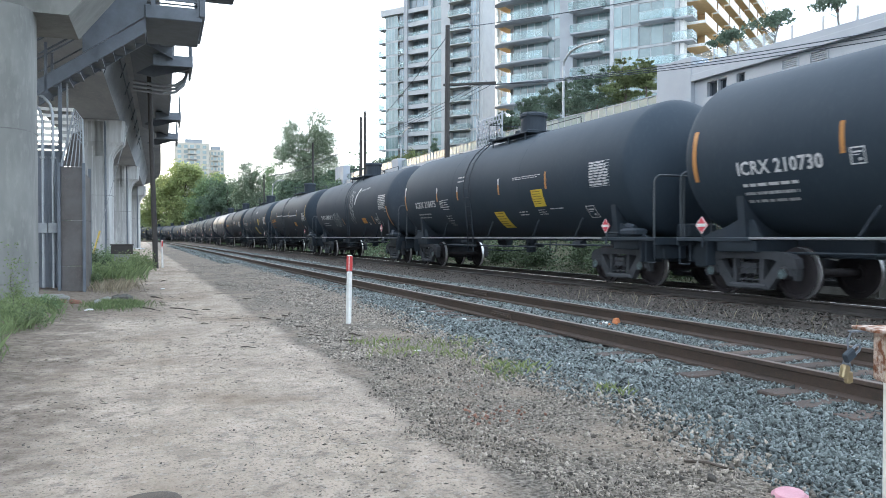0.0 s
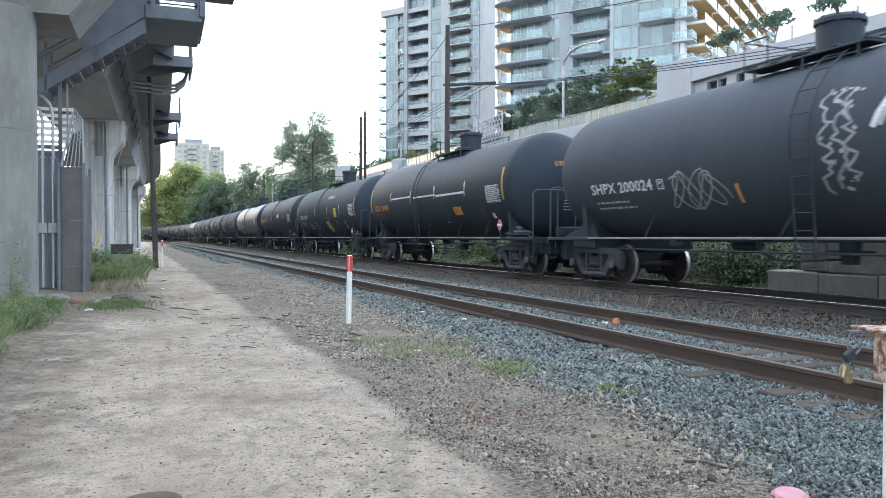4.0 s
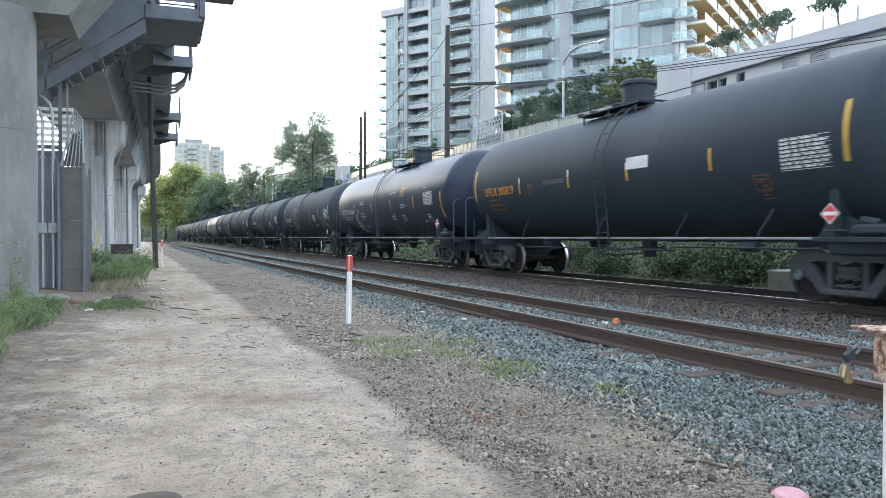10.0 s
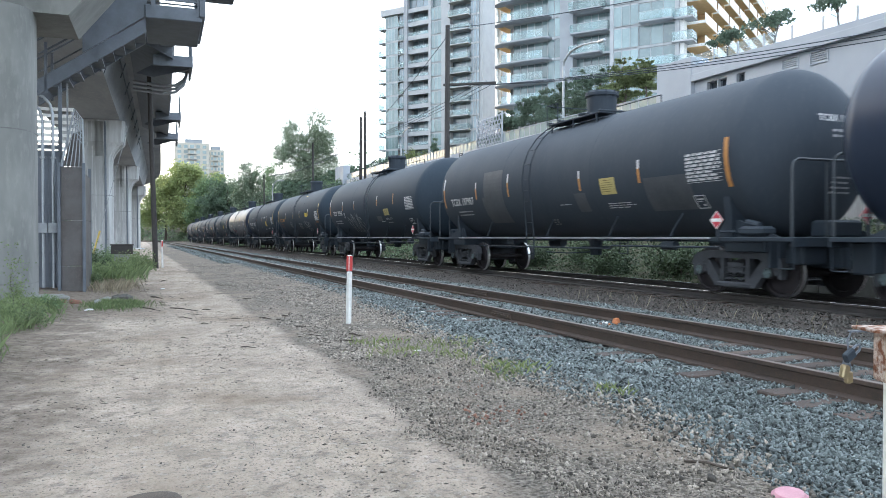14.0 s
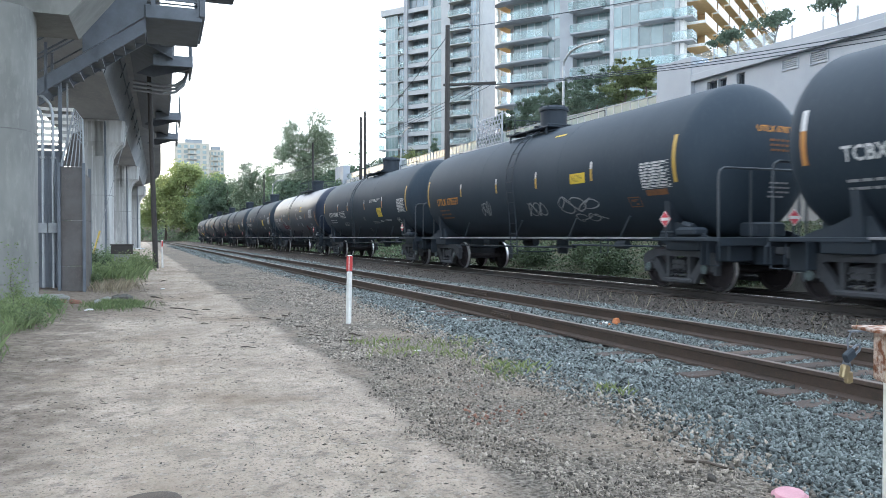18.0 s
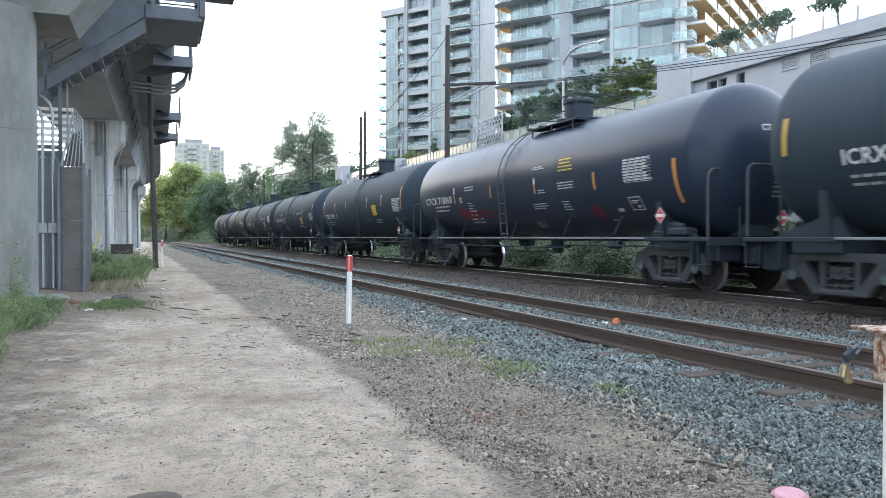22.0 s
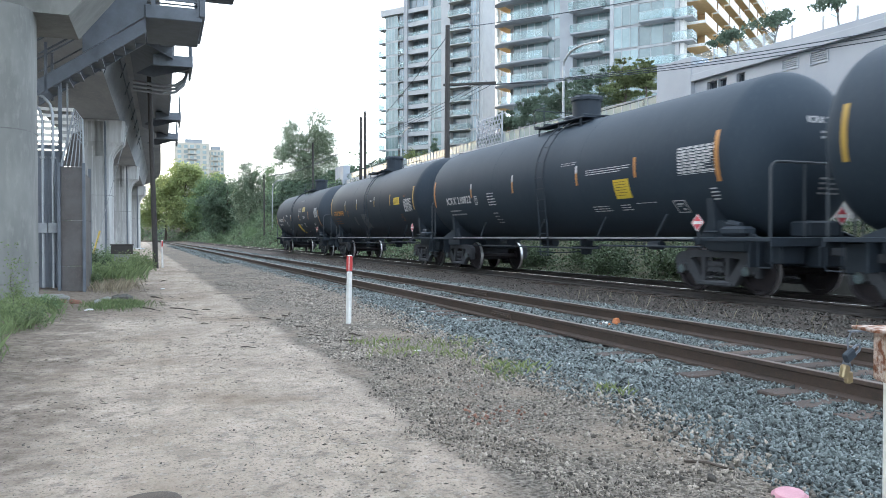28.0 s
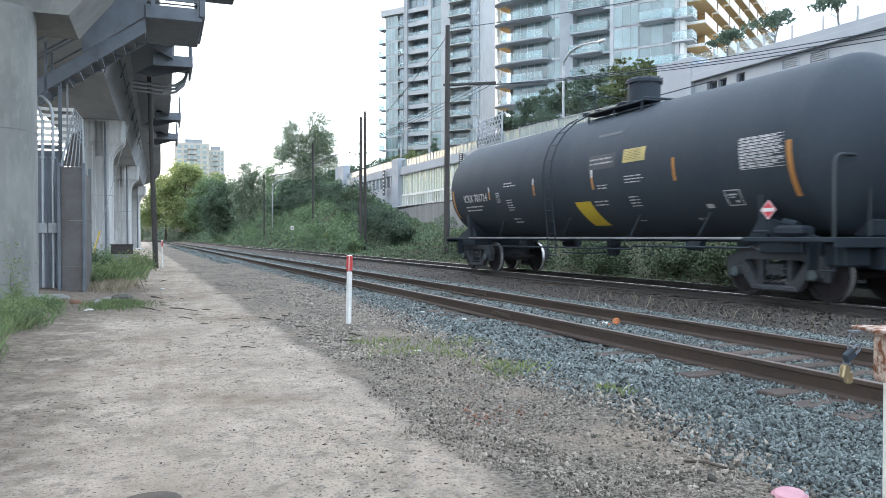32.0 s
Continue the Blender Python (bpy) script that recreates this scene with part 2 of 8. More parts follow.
def hill(x, y):
    """Height of the ground."""
    n1 = noise.noise((x * 0.9, y * 0.5, 0)) * 0.03 + noise.noise((x * 3.1, y * 2.3, 4)) * 0.012
    z = n1
    if x > 2.6:
        z += 0.03 * min(1, (x - 2.6) / 1.2)
    if 7.9 < x < 10.2:
        z -= 0.05 * math.sin((x - 7.9) / 2.3 * math.pi)
    if x > 13.6:
        z -= 0.15 * min(1, (x - 13.6) / 0.8)
    if y > BEND and x > MID - RADIUS:
        x = MID - RADIUS + math.hypot(x - MID + RADIUS, y - BEND)
    if 14.8 < x < 400:
        k = min(1, max(0, (y - 62) / 26))
        k = k * k * (3 - 2 * k)
        rise = 1.9 + 3.4 * k
        f = min(1, (x - 14.8) / (10.5 - 2.5 * k))
        z += rise * (f * f * (3 - 2 * f)) + noise.noise((x * 0.35, y * 0.3, 7)) * 0.5 * min(1, (x - 14.8) / 3) * (0.3 + k)
    if x < -1.2:
        z += 0.12 * min(1, (-1.2 - x) / 1.5) + noise.noise((x * 1.2, y * 1.2, 9)) * 0.05
    return z


def steps(*runs):
    out = []
    for a, b, d in runs:
        k = max(1, round((b - a) / d))
        out += [a + (b - a) * i / k for i in range(k)]
    return out + [runs[-1][1]]


GX = steps((-2600, -300, 460), (-300, -60, 40), (-60, -8, 4), (-8, -2, 0.5), (-2, 9, 0.22), (9, 15, 0.4), (15, 28, 0.8), (28, 60, 8), (60, 300, 40), (300, 2600, 460))
GY = steps((-2600, -400, 440), (-400, -20, 38), (-20, 0, 2), (0, 14, 0.22), (14, 40, 0.5), (40, 110, 1.4), (110, 320, 6), (320, 800, 60), (800, 3400, 520))


def ground_material():
    m = bpy.data.materials.new("dirt_gravel_and_ballast")
    m.use_nodes = True
    n, l = m.node_tree.nodes, m.node_tree.links
    b = n["Principled BSDF"]
    b.inputs["Roughness"].default_value, b.inputs["Specular IOR Level"].default_value = 0.95, 0.25
    tc = n.new("ShaderNodeTexCoord")
    sep = n.new("ShaderNodeSeparateXYZ")
    l.new(tc.outputs["Object"], sep.inputs[0])

    def nz(sc, detail=5, stretch=None):
        t = n.new("ShaderNodeTexNoise")
        t.inputs["Scale"].default_value, t.inputs["Detail"].default_value, t.inputs["Roughness"].default_value = sc, detail, 0.65
        if stretch:
            mp = n.new("ShaderNodeMapping")
            mp.inputs["Scale"].default_value = stretch
            l.new(tc.outputs["Object"], mp.inputs[0])
            l.new(mp.outputs[0], t.inputs["Vector"])
        else:
            l.new(tc.outputs["Object"], t.inputs["Vector"])
        return t.outputs[0]

    def cells(sc, random_):
        t = n.new("ShaderNodeTexVoronoi")
        t.inputs["Scale"].default_value, t.inputs["Randomness"].default_value = sc, random_
        l.new(tc.outputs["Object"], t.inputs["Vector"])
        return t.outputs["Distance"]

    def math_(op, a, c):
        k = n.new("ShaderNodeMath")
        k.operation = op
        for i, v in ((0, a), (1, c)):
            if isinstance(v, (int, float)):
                k.inputs[i].default_value = v
            else:
                l.new(v, k.inputs[i])
        return k.outputs[0]

    def ramp(v, lo, hi):
        r = n.new("ShaderNodeMapRange")
        r.inputs[1].default_value, r.inputs[2].default_value = lo, hi
        l.new(v, r.inputs[0])
        return r.outputs[0]

    def mix(fac, c1, c2):
        x = n.new("ShaderNodeMix")
        x.data_type = "RGBA"
        l.new(fac, x.inputs[0])
        for i, c in ((6, c1), (7, c2)):
            if isinstance(c, tuple):
                x.inputs[i].default_value = (*c, 1)
            else:
                l.new(c, x.inputs[i])
        return x.outputs[2]

    wob = math_("MULTIPLY", math_("SUBTRACT", nz(0.9), 0.5), 1.7)
    across = math_("ADD", sep.outputs[0], wob)
    track = nz(0.9, 4, (1.0, 0.18, 1))
    dirt = mix(ramp(nz(0.7, 7), 0.38, 0.64), (0.575, 0.485, 0.405), (0.385, 0.318, 0.256))
    dirt = mix(ramp(track, 0.48, 0.7), dirt, (0.44, 0.363, 0.282))
    dirt = mix(ramp(nz(4.0, 7), 0.5, 0.68), dirt, (0.39, 0.335, 0.268))
    dirt = mix(ramp(nz(7.0, 7), 0.53, 0.66), dirt, (0.21, 0.18, 0.15))
    dirt = mix(math_("MULTIPLY", ramp(nz(2.6, 8, (1.0, 0.45, 1)), 0.53, 0.6), 0.42), dirt, (0.23, 0.195, 0.155))
    dirt = mix(math_("MULTIPLY", ramp(nz(14.0, 6), 0.55, 0.62), 0.5), dirt, (0.58, 0.52, 0.455))
    dirt = mix(ramp(nz(34), 0.54, 0.66), dirt, (0.22, 0.19, 0.158))
    dirt = mix(ramp(cells(36, 0.9), 0.30, 0.12), dirt, (0.24, 0.21, 0.178))
    dirt = mix(ramp(cells(13, 1.0), 0.17, 0.08), dirt, (0.14, 0.122, 0.105))
    dirt = mix(ramp(nz(70), 0.62, 0.72), dirt, (0.54, 0.51, 0.47))
    grav = mix(ramp(nz(30), 0.4, 0.62), (0.085, 0.074, 0.062), (0.32, 0.285, 0.24))
    grav = mix(ramp(nz(1.1), 0.48, 0.65), grav, mix(ramp(nz(24), 0.45, 0.65), (0.33, 0.272, 0.215), (0.19, 0.158, 0.128)))
    # ballast bed colour darkened for the shade in gaps between stones
    bal = mix(ramp(nz(30), 0.42, 0.6), (0.035, 0.038, 0.037), (0.17, 0.18, 0.172))
    brown = mix(ramp(nz(22), 0.42, 0.62), (0.045, 0.038, 0.034), (0.15, 0.125, 0.11))
    soil = mix(ramp(nz(1.5), 0.4, 0.65), (0.035, 0.045, 0.018), (0.075, 0.065, 0.045))
    weed = mix(ramp(nz(1.3), 0.42, 0.58), (0.17, 0.14, 0.115), (0.09, 0.10, 0.045))
    big = nz(0.45, 6)
    col_b = mix(ramp(nz(5.0, 6), 0.42, 0.62), (0.23, 0.18, 0.135), (0.37, 0.305, 0.24))
    dirt = mix(math_("MULTIPLY", ramp(big, 0.50, 0.62), 0.85), dirt, col_b)
    edge = math_("ADD", sep.outputs[0], math_("MULTIPLY", wob, 0.35))
    col = mix(ramp(edge, 1.72, 1.9), dirt, grav)
    drift = math_("MULTIPLY", math_("MINIMUM", math_("MAXIMUM", math_("SUBTRACT", sep.outputs[1], 5.5), -1.0), 12.0), 0.085)
    col = mix(ramp(math_("SUBTRACT", across, drift), 3.3, 3.65), col, bal)
    col = mix(ramp(across, 7.9, 8.7), col, brown)
    col = mix(ramp(across, 13.6, 14.4), col, soil)
    col = mix(ramp(across, -0.9, -1.9), col, weed)
    # bare dark soil along the verge and before the columns
    humus = mix(ramp(nz(9.0, 6), 0.4, 0.62), (0.15, 0.122, 0.098), (0.27, 0.228, 0.188))
    verge = math_("MULTIPLY", ramp(across, -0.35, -0.85), ramp(nz(2.2, 5), 0.36, 0.54))
    bare = math_("MULTIPLY", math_("MULTIPLY", ramp(sep.outputs[1], 13.2, 15.0), ramp(sep.outputs[1], 23.0, 20.0)), ramp(across, 0.75, 0.0))
    col = mix(math_("MINIMUM", math_("ADD", verge, bare), 0.9), col, humus)
    l.new(col, b.inputs["Base Color"])
    bp = n.new("ShaderNodeBump")
    bp.inputs["Strength"].default_value, bp.inputs["Distance"].default_value = 1.0, 0.035
    l.new(math_("ADD", math_("ADD", nz(26), math_("MULTIPLY", nz(80), 0.35)), math_("MULTIPLY", nz(5), 1.5)), bp.inputs["Height"])
    l.new(bp.outputs[0], b.inputs["Normal"])
    return m


g = Geo()
g.v = [(x, y, hill(x, y)) for y in GY for x in GX]
nx = len(GX)
g.f = [(j * nx + i, j * nx + i + 1, (j + 1) * nx + i + 1, (j + 1) * nx + i) for j in range(len(GY) - 1) for i in range(nx - 1)]
g.mi = [0] * len(g.f)
piece("ground", g, ground_material(), "packed dirt track, gravel shoulder and railway ballast bed", "ground", kind="structure", smooth=True)

# ---- the two railway tracks ----
HEAD = [(-0.036, 0.0), (0.036, 0.0), (0.037, -0.03), (0.012, -0.045), (0.009, -0.13), (0.07, -0.15), (0.075, -0.172), (-0.075, -0.172), (-0.07, -0.15), (-0.009, -0.13), (-0.012, -0.045), (-0.037, -0.03)]
ALONG = [-340, -120, -20, 0, 20, 60, 120, 188] + [188 + 8 * i for i in range(1, 28)]


def railway(name, label, centre, top, head, web, shown, far=()):
    t = thing(name, label, "railway track", kind="structure")
    for side in (-0.7525, 0.7525):
        r = Geo().sweep([(u, w + top) for u, w in HEAD], [line(centre + side, s) for s in ALONG])
        rail = part("rail", r, web, t)
        cap = Geo().sweep([(-0.034, top - 0.004), (-0.03, top + 0.003), (0.03, top + 0.003), (0.034, top - 0.004)], [line(centre + side, s) for s in ALONG])
        part("running_surface", cap, head, rail, "worn bright top of the rail")
        for s in shown if side < 0 else far:
            bar = Geo()
            for k in (-1, 1):
                bar.box(k * 0.026 - 0.014, k * 0.026 + 0.014, -0.32, 0.32, -0.135, -0.045, 0.008)
                for i in range(6):
                    bar.tube((k * 0.03, -0.27 + i * 0.108, -0.09), (k * 0.066, -0.27 + i * 0.108, -0.09), 0.017, n=6)
            part("joint_bar", bar, M_RAIL, rail, "bolted rusty joint bar", pose(centre + side, s, top))
    return t


siding = railway("railway_track", "rusty siding track half sunk in grey ballast", 5.92, TOP, M_RAILTOP, M_RAIL, [10.4], [14.4])
mainline = railway("railway_track", "main track with dark rails and polished heads", MID, TOP, M_RAILSHINE, M_RAILDARK, [])
TIE = Geo().box(-1.3, 1.3, -0.11, 0.11, -0.15, 0.0, 0.012)
TIE_AT = [1.7, 2.1, 2.6, 3.05, 3.5, 3.9, 4.32, 4.68, 5.15, 5.6, 6.02, 6.5, 7.03] + [7.03 + 0.52 * k for k in range(1, 80)]
for k, s in enumerate(TIE_AT):
    tilt = random.uniform(-1, 1)
    part("tie", TIE, M_TIE, siding, at=pose(5.92 + random.uniform(-0.06, 0.06), s + random.uniform(-0.02, 0.02), (0.05 if s < 7.2 else 0.026) + random.uniform(-0.012, 0.008), 0, tilt, tilt))
for k in range(100):
    s = 4 + k * 0.56
    part("tie", TIE, M_TIE, mainline, at=pose(MID, s, 0.046, 0, 0, random.uniform(-1, 1)))

# ---- tank cars ----
R, ZC = 1.585, 2.675  # the tank's radius and the height of its axis over the rails
BODY, HEAD_DEPTH = 7.05, 0.80
SHAPE = {"half": BODY, "mid": 0.0, "gold": False}  # half length of the straight shell and its middle, for the car being built


def head_depth(r):
    """How far the dished head stands out at r of its radius; it turns quickly at the rim."""
    return HEAD_DEPTH * max(0.0, 1 - r * r) ** 0.56


def tank_geo(half):
    prof = []
    rim = [math.sin(math.pi / 2 * i / 12) for i in range(13)]
    for r in rim:
        prof.append((max(0.02, R * r), -half - head_depth(r)))
    prof += [(R, half * k / 3) for k in (-2, -1, 0, 1, 2)]
    for r in reversed(rim):
        prof.append((max(0.02, R * r), half + head_depth(r)))
    return Geo().turn(prof, 56, Matrix.Translation((0, 0, ZC)) @ pose(0, 0, 0, -90))


def seam_geo():
    return Geo().turn([(R - 0.002, -0.014), (R + 0.003, -0.008), (R + 0.003, 0.008), (R - 0.002, 0.014)], 56, Matrix.Translation((0, 0, ZC)) @ pose(0, 0, 0, -90), caps=False)


def on_tank(y, arc, lift=0.009):
    """A place on the near side of the tank, arc metres up its skin from the height of its axis."""
    a = arc / R
    return (-(R + lift) * math.cos(a), y, ZC + (R + lift) * math.sin(a))


def panel(y0, y1, a0, a1, skew=0.0, lift=0.009):
    """A thin painted or stuck-on patch on the near side of the tank; skew slides its top along."""
    g = Geo()
    k = max(1, round((a1 - a0) / 0.12))
    for i in range(k + 1):
        f = i / k
        arc, d = a0 + (a1 - a0) * f, skew * f
        g.v += [on_tank(y0 + d, arc, lift), on_tank(y1 + d, arc, lift)]
    g.f = [(2 * i, 2 * i + 1, 2 * i + 3, 2 * i + 2) for i in range(k)]
    g.mi = [0] * k
    return g


WORDS = {}


def letters(body, size, width=1.0):
    """Flat letter shapes: points and faces."""
    key = (body, size, width)
    if key not in WORDS:
        cu = bpy.data.curves.new("letters", "FONT")
        cu.body, cu.size, cu.resolution_u, cu.space_character = body, size, 2, 1.05
        cu.offset = 0.022 * size
        ob = new("letters", cu)
        me = ob.evaluated_get(bpy.context.evaluated_depsgraph_get()).to_mesh()
        WORDS[key] = ([(v.co.x * width, v.co.y) for v in me.vertices], [tuple(p.vertices) for p in me.polygons])
        bpy.data.objects.remove(ob)
        bpy.data.curves.remove(cu)
    return WORDS[key]


def stencil(body, y, arc, size, width=1.0):
    """Words on the near side of the tank, read from the far end towards the front."""
    vs, fs = letters(body, size, width)
    return Geo().add([on_tank(y - u, arc + w, 0.013) for u, w in vs], fs)


def bars(y, arc, width, rows, pitch, seed=0, thick=0.45, gap=0.1):
    """Lines of writing too small to read, as rows of short bars."""
    rnd = random.Random(seed)
    g = Geo()
    for r in range(rows):
        u, end = 0.0, width * rnd.choice((1.0, 0.95, 0.85, 0.75, 0.9))
        while u < end - 0.02:
            w = min(end - u, rnd.uniform(0.07, 0.26))
            g2 = panel(y - u - w, y - u, arc - r * pitch - pitch * thick, arc - r * pitch, lift=0.011)
            g.add(g2.v, g2.f)
            u += w + gap * 0.6
    return g


def scrawl(y, arc, w, h, seed, loops=9, r=0.018):
    """A sprayed line that wanders over the tank."""
    rnd = random.Random(seed)
    pts, n = [], loops * 9
    ph = [rnd.uniform(0, 6.28) for _ in range(4)]
    for i in range(n + 1):
        t = i / n
        u = t * w + 0.16 * w * math.sin(t * loops * 5.1 + ph[0])
        v = h * (0.5 + 0.4 * math.sin(t * loops * 6.283 * 0.62 + ph[1]) + 0.12 * math.sin(t * 31 + ph[2]))
        pts.append((u, v))
    vs = []
    for i, (u, v) in enumerate(pts):
        (ua, va), (ub, vb) = pts[max(0, i - 1)], pts[min(n, i + 1)]
        d = math.hypot(ub - ua, vb - va) or 1
        px, py = -(vb - va) / d * r, (ub - ua) / d * r
        vs += [on_tank(y - u - px, arc + v + py, 0.012), on_tank(y - u + px, arc + v - py, 0.012)]
    return Geo().add(vs, [(2 * i, 2 * i + 1, 2 * i + 3, 2 * i + 2) for i in range(n)])


def sideframe_geo():
    """A cast side frame: a top chord, two legs that slant down to the spring seat, and jaws round the axle boxes."""
    g = Geo()
    top = [(-1.16, 0.56), (-1.12, 0.72), (-0.98, 0.80), (-0.70, 0.84), (0.70, 0.84), (0.98, 0.80), (1.12, 0.72), (1.16, 0.56), (1.03, 0.54), (0.82, 0.62), (0.60, 0.70), (-0.60, 0.70), (-0.82, 0.62), (-1.03, 0.54)]
    g.prism(top, -0.08, 0.08, "x")
    for k in (-1, 1):
        g.prism([(k * 0.90, 0.66), (k * 0.72, 0.71), (k * 0.38, 0.30), (k * 0.36, 0.14), (k * 0.52, 0.16)], -0.07, 0.07, "x")
        g.prism([(k * 0.38, 0.74), (k * 0.28, 0.74), (k * 0.28, 0.22), (k * 0.38, 0.22)], -0.06, 0.06, "x")
        g.box(-0.085, 0.085, k * 0.89 - 0.16, k * 0.89 + 0.16, 0.38, 0.60, 0.04)
        g.prism([(k * 1.06, 0.62), (k * 1.15, 0.60), (k * 1.13, 0.34), (k * 1.05, 0.34)], -0.06, 0.06, "x")
        g.prism([(k * 0.74, 0.64), (k * 0.66, 0.62), (k * 0.69, 0.36), (k * 0.75, 0.36)], -0.06, 0.06, "x")
    g.box(-0.11, 0.11, -0.46, 0.46, 0.14, 0.25, 0.03)
    return g


def spring_geo():
    return Geo().pipe([(0.072 * math.cos(a), 0.072 * math.sin(a), 0.25 + 0.0125 * i) for i, a in enumerate([i * 0.7 for i in range(30)])], 0.017, 5)


def end_brace_geo():
    """The shear plates that tie the stub sill and the bolster to the tank's end."""
    g = Geo()
    for k in (-1, 1):
        x = k * 1.18
        g.prism([(-6.0, 1.08), (-7.6, 1.08), (-7.3, 1.2), (-6.9, 1.3), (-6.6, 1.42), (-6.25, 1.42)], min(x, x + k * 0.05), max(x, x + k * 0.05), "x")
    g.box(-0.4, 0.4, -7.9, -7.45, 1.09, 1.4, 0.04)
    g.box(-1.2, 1.2, -7.2, -6.2, 0.82, 1.05, 0.02)
    g.box(-0.34, 0.34, -8.1, -7.1, 0.55, 0.95, 0.03)
    g.box(-1.1, -0.5, -7.95, -7.55, 0.62, 1.02, 0.03)
    g.box(0.5, 1.1, -7.95, -7.55, 0.5, 1.02, 0.03)
    g.box(-1.3, 1.3, -7.42, -7.36, 0.55, 1.03, 0.01)
    return g


def brake_valve_geo():
    g = Geo().box(-1.42, -1.05, -7.35, -6.75, 1.12, 1.3, 0.05)
    g.tube((-1.3, -7.2, 1.3), (-1.3, -6.9, 1.36), 0.07, n=10)
    g.tube((-1.38, -6.7, 1.2), (-1.38, -6.3, 1.2), 0.03, n=6)
    return g


def brake_stand_geo():
    g = Geo().box(-0.95, -0.55, -8.02, -7.9, 1.1, 2.3, 0.02)
    g.box(-0.98, -0.52, -8.1, -7.95, 1.85, 2.25, 0.03)
    g.turn([(0.27, -0.012), (0.29, 0.0), (0.27, 0.012), (0.25, 0.0)], 20, pose(-0.75, -8.16, 2.05, 90), caps=False)
    for i in range(4):
        a = i * math.pi / 4
        g.tube((-0.75 - 0.26 * math.cos(a), -8.16, 2.05 - 0.26 * math.sin(a)), (-0.75 + 0.26 * math.cos(a), -8.16, 2.05 + 0.26 * math.sin(a)), 0.01, n=5)
    g.tube((-0.75, -8.02, 2.05), (-0.75, -8.17, 2.05), 0.03, n=8)
    return g


def wheelset_geo():
    """An axle with two flanged wheels; the second material is the bright tread."""
    g = Geo()
    g.tube((-0.95, 0, 0), (0.95, 0, 0), 0.075, n=12)
    for k in (-1, 1):
        m = pose(k * 0.7525, 0, 0, 0, 90 * k, 0)
        g.turn([(0.08, 0.09), (0.13, 0.09), (0.14, 0.03), (0.37, 0.0), (0.385, 0.068), (0.452, 0.068), (0.455, 0.05)], 32, m, caps=False)
        g.cur = 1
        g.turn([(0.455, 0.052), (0.458, -0.03), (0.462, -0.035)], 32, m, caps=False)
        g.cur = 0
        g.turn([(0.460, -0.034), (0.484, -0.045), (0.484, -0.062), (0.45, -0.068), (0.385, -0.066), (0.37, -0.02), (0.14, -0.03), (0.13, -0.085), (0.08, -0.085)], 32, m, caps=False)
        g.tube((k * 0.93, 0, 0), (k * 1.13, 0, 0), 0.105, 0.10, 14)
        g.cur = 2
        g.tube((k * 1.13, 0, 0), (k * 1.155, 0, 0), 0.095, 0.088, 14)
        for i in range(3):
            g.tube((k * 1.15, 0.055 * math.cos(i * 2.094), 0.055 * math.sin(i * 2.094)), (k * 1.175, 0.055 * math.cos(i * 2.094), 0.055 * math.sin(i * 2.094)), 0.018, n=6)
        g.cur = 0
    return g


def bolster_geo():
    g = Geo().prism([(-1.05, 0.44), (1.05, 0.44), (1.05, 0.62), (0.5, 0.72), (-0.5, 0.72), (-1.05, 0.62)], -0.2, 0.2, "y")
    g.tube((0, 0, 0.7), (0, 0, 0.80), 0.2, n=16)
    for k in (-1, 1):
        g.tube((-0.9, k * 0.36, 0.36), (0.9, k * 0.36, 0.36), 0.045)
    return g


def centre_sill_geo():
    g = Geo()
    for k in (-1, 1):
        g.box(-0.18, 0.18, min(k * 4.6, k * 8.05), max(k * 4.6, k * 8.05), 0.72, 1.06, 0.02)
        # saddle that carries the tank over the truck
        g.prism([(-1.28, 1.06), (1.28, 1.06), (1.36, 1.9), (1.1, 1.62), (0.8, 1.36), (0.4, 1.2), (0, 1.14), (-0.4, 1.2), (-0.8, 1.36), (-1.1, 1.62), (-1.36, 1.9)], k * 6.43 - 0.09, k * 6.43 + 0.09, "y")
    g.box(-0.10, 0.10, -4.6, 4.6, 1.0, 1.10, 0.01)
    return g


def coupler_geo():
    g = Geo().box(-0.09, 0.09, -0.62, 0.0, 0.76, 0.98, 0.02)
    g.prism([(-0.16, -0.5), (0.15, -0.5), (0.2, -0.72), (0.08, -0.86), (-0.02, -0.74), (-0.2, -0.88), (-0.24, -0.7)], 0.70, 1.02, "z")
    return g


def end_platform_geo():
    """Grating deck, steps and the bent handrail at one end (towards -y)."""
    g = Geo()
    g.box(-1.45, 1.45, -8.05, -7.55, 1.02, 1.09, 0.01)
    g.box(-1.45, 1.45, -8.07, -8.02, 0.93, 1.10, 0.01)
    for k in (-1, 1):
        g.box(min(k * 1.36, k * 1.46), max(k * 1.36, k * 1.46), -8.05, -6.05, 1.02, 1.10, 0.01)
        # sill steps
        for y in (-8.03, -7.72):
            g.tube((k * 1.40, y, 1.04), (k * 1.40, y, 0.56), 0.013, n=6)
        g.tube((k * 1.40, -8.03, 0.56), (k * 1.40, -7.72, 0.56), 0.013, n=6)
    return g


def end_rail_geo():
    g = Geo()
    y, top = -8.0, 2.42
    bend = [(-1.40, y, 1.08), (-1.40, y, top - 0.14), (-1.36, y, top - 0.05), (-1.27, y, top)]
    g.pipe(bend + [(-q[0], y, q[2]) for q in reversed(bend)], 0.024, 7)
    for k in (-1, 1):
        g.tube((k * 0.62, y, 1.08), (k * 0.62, y, top), 0.022, n=6)
    return g


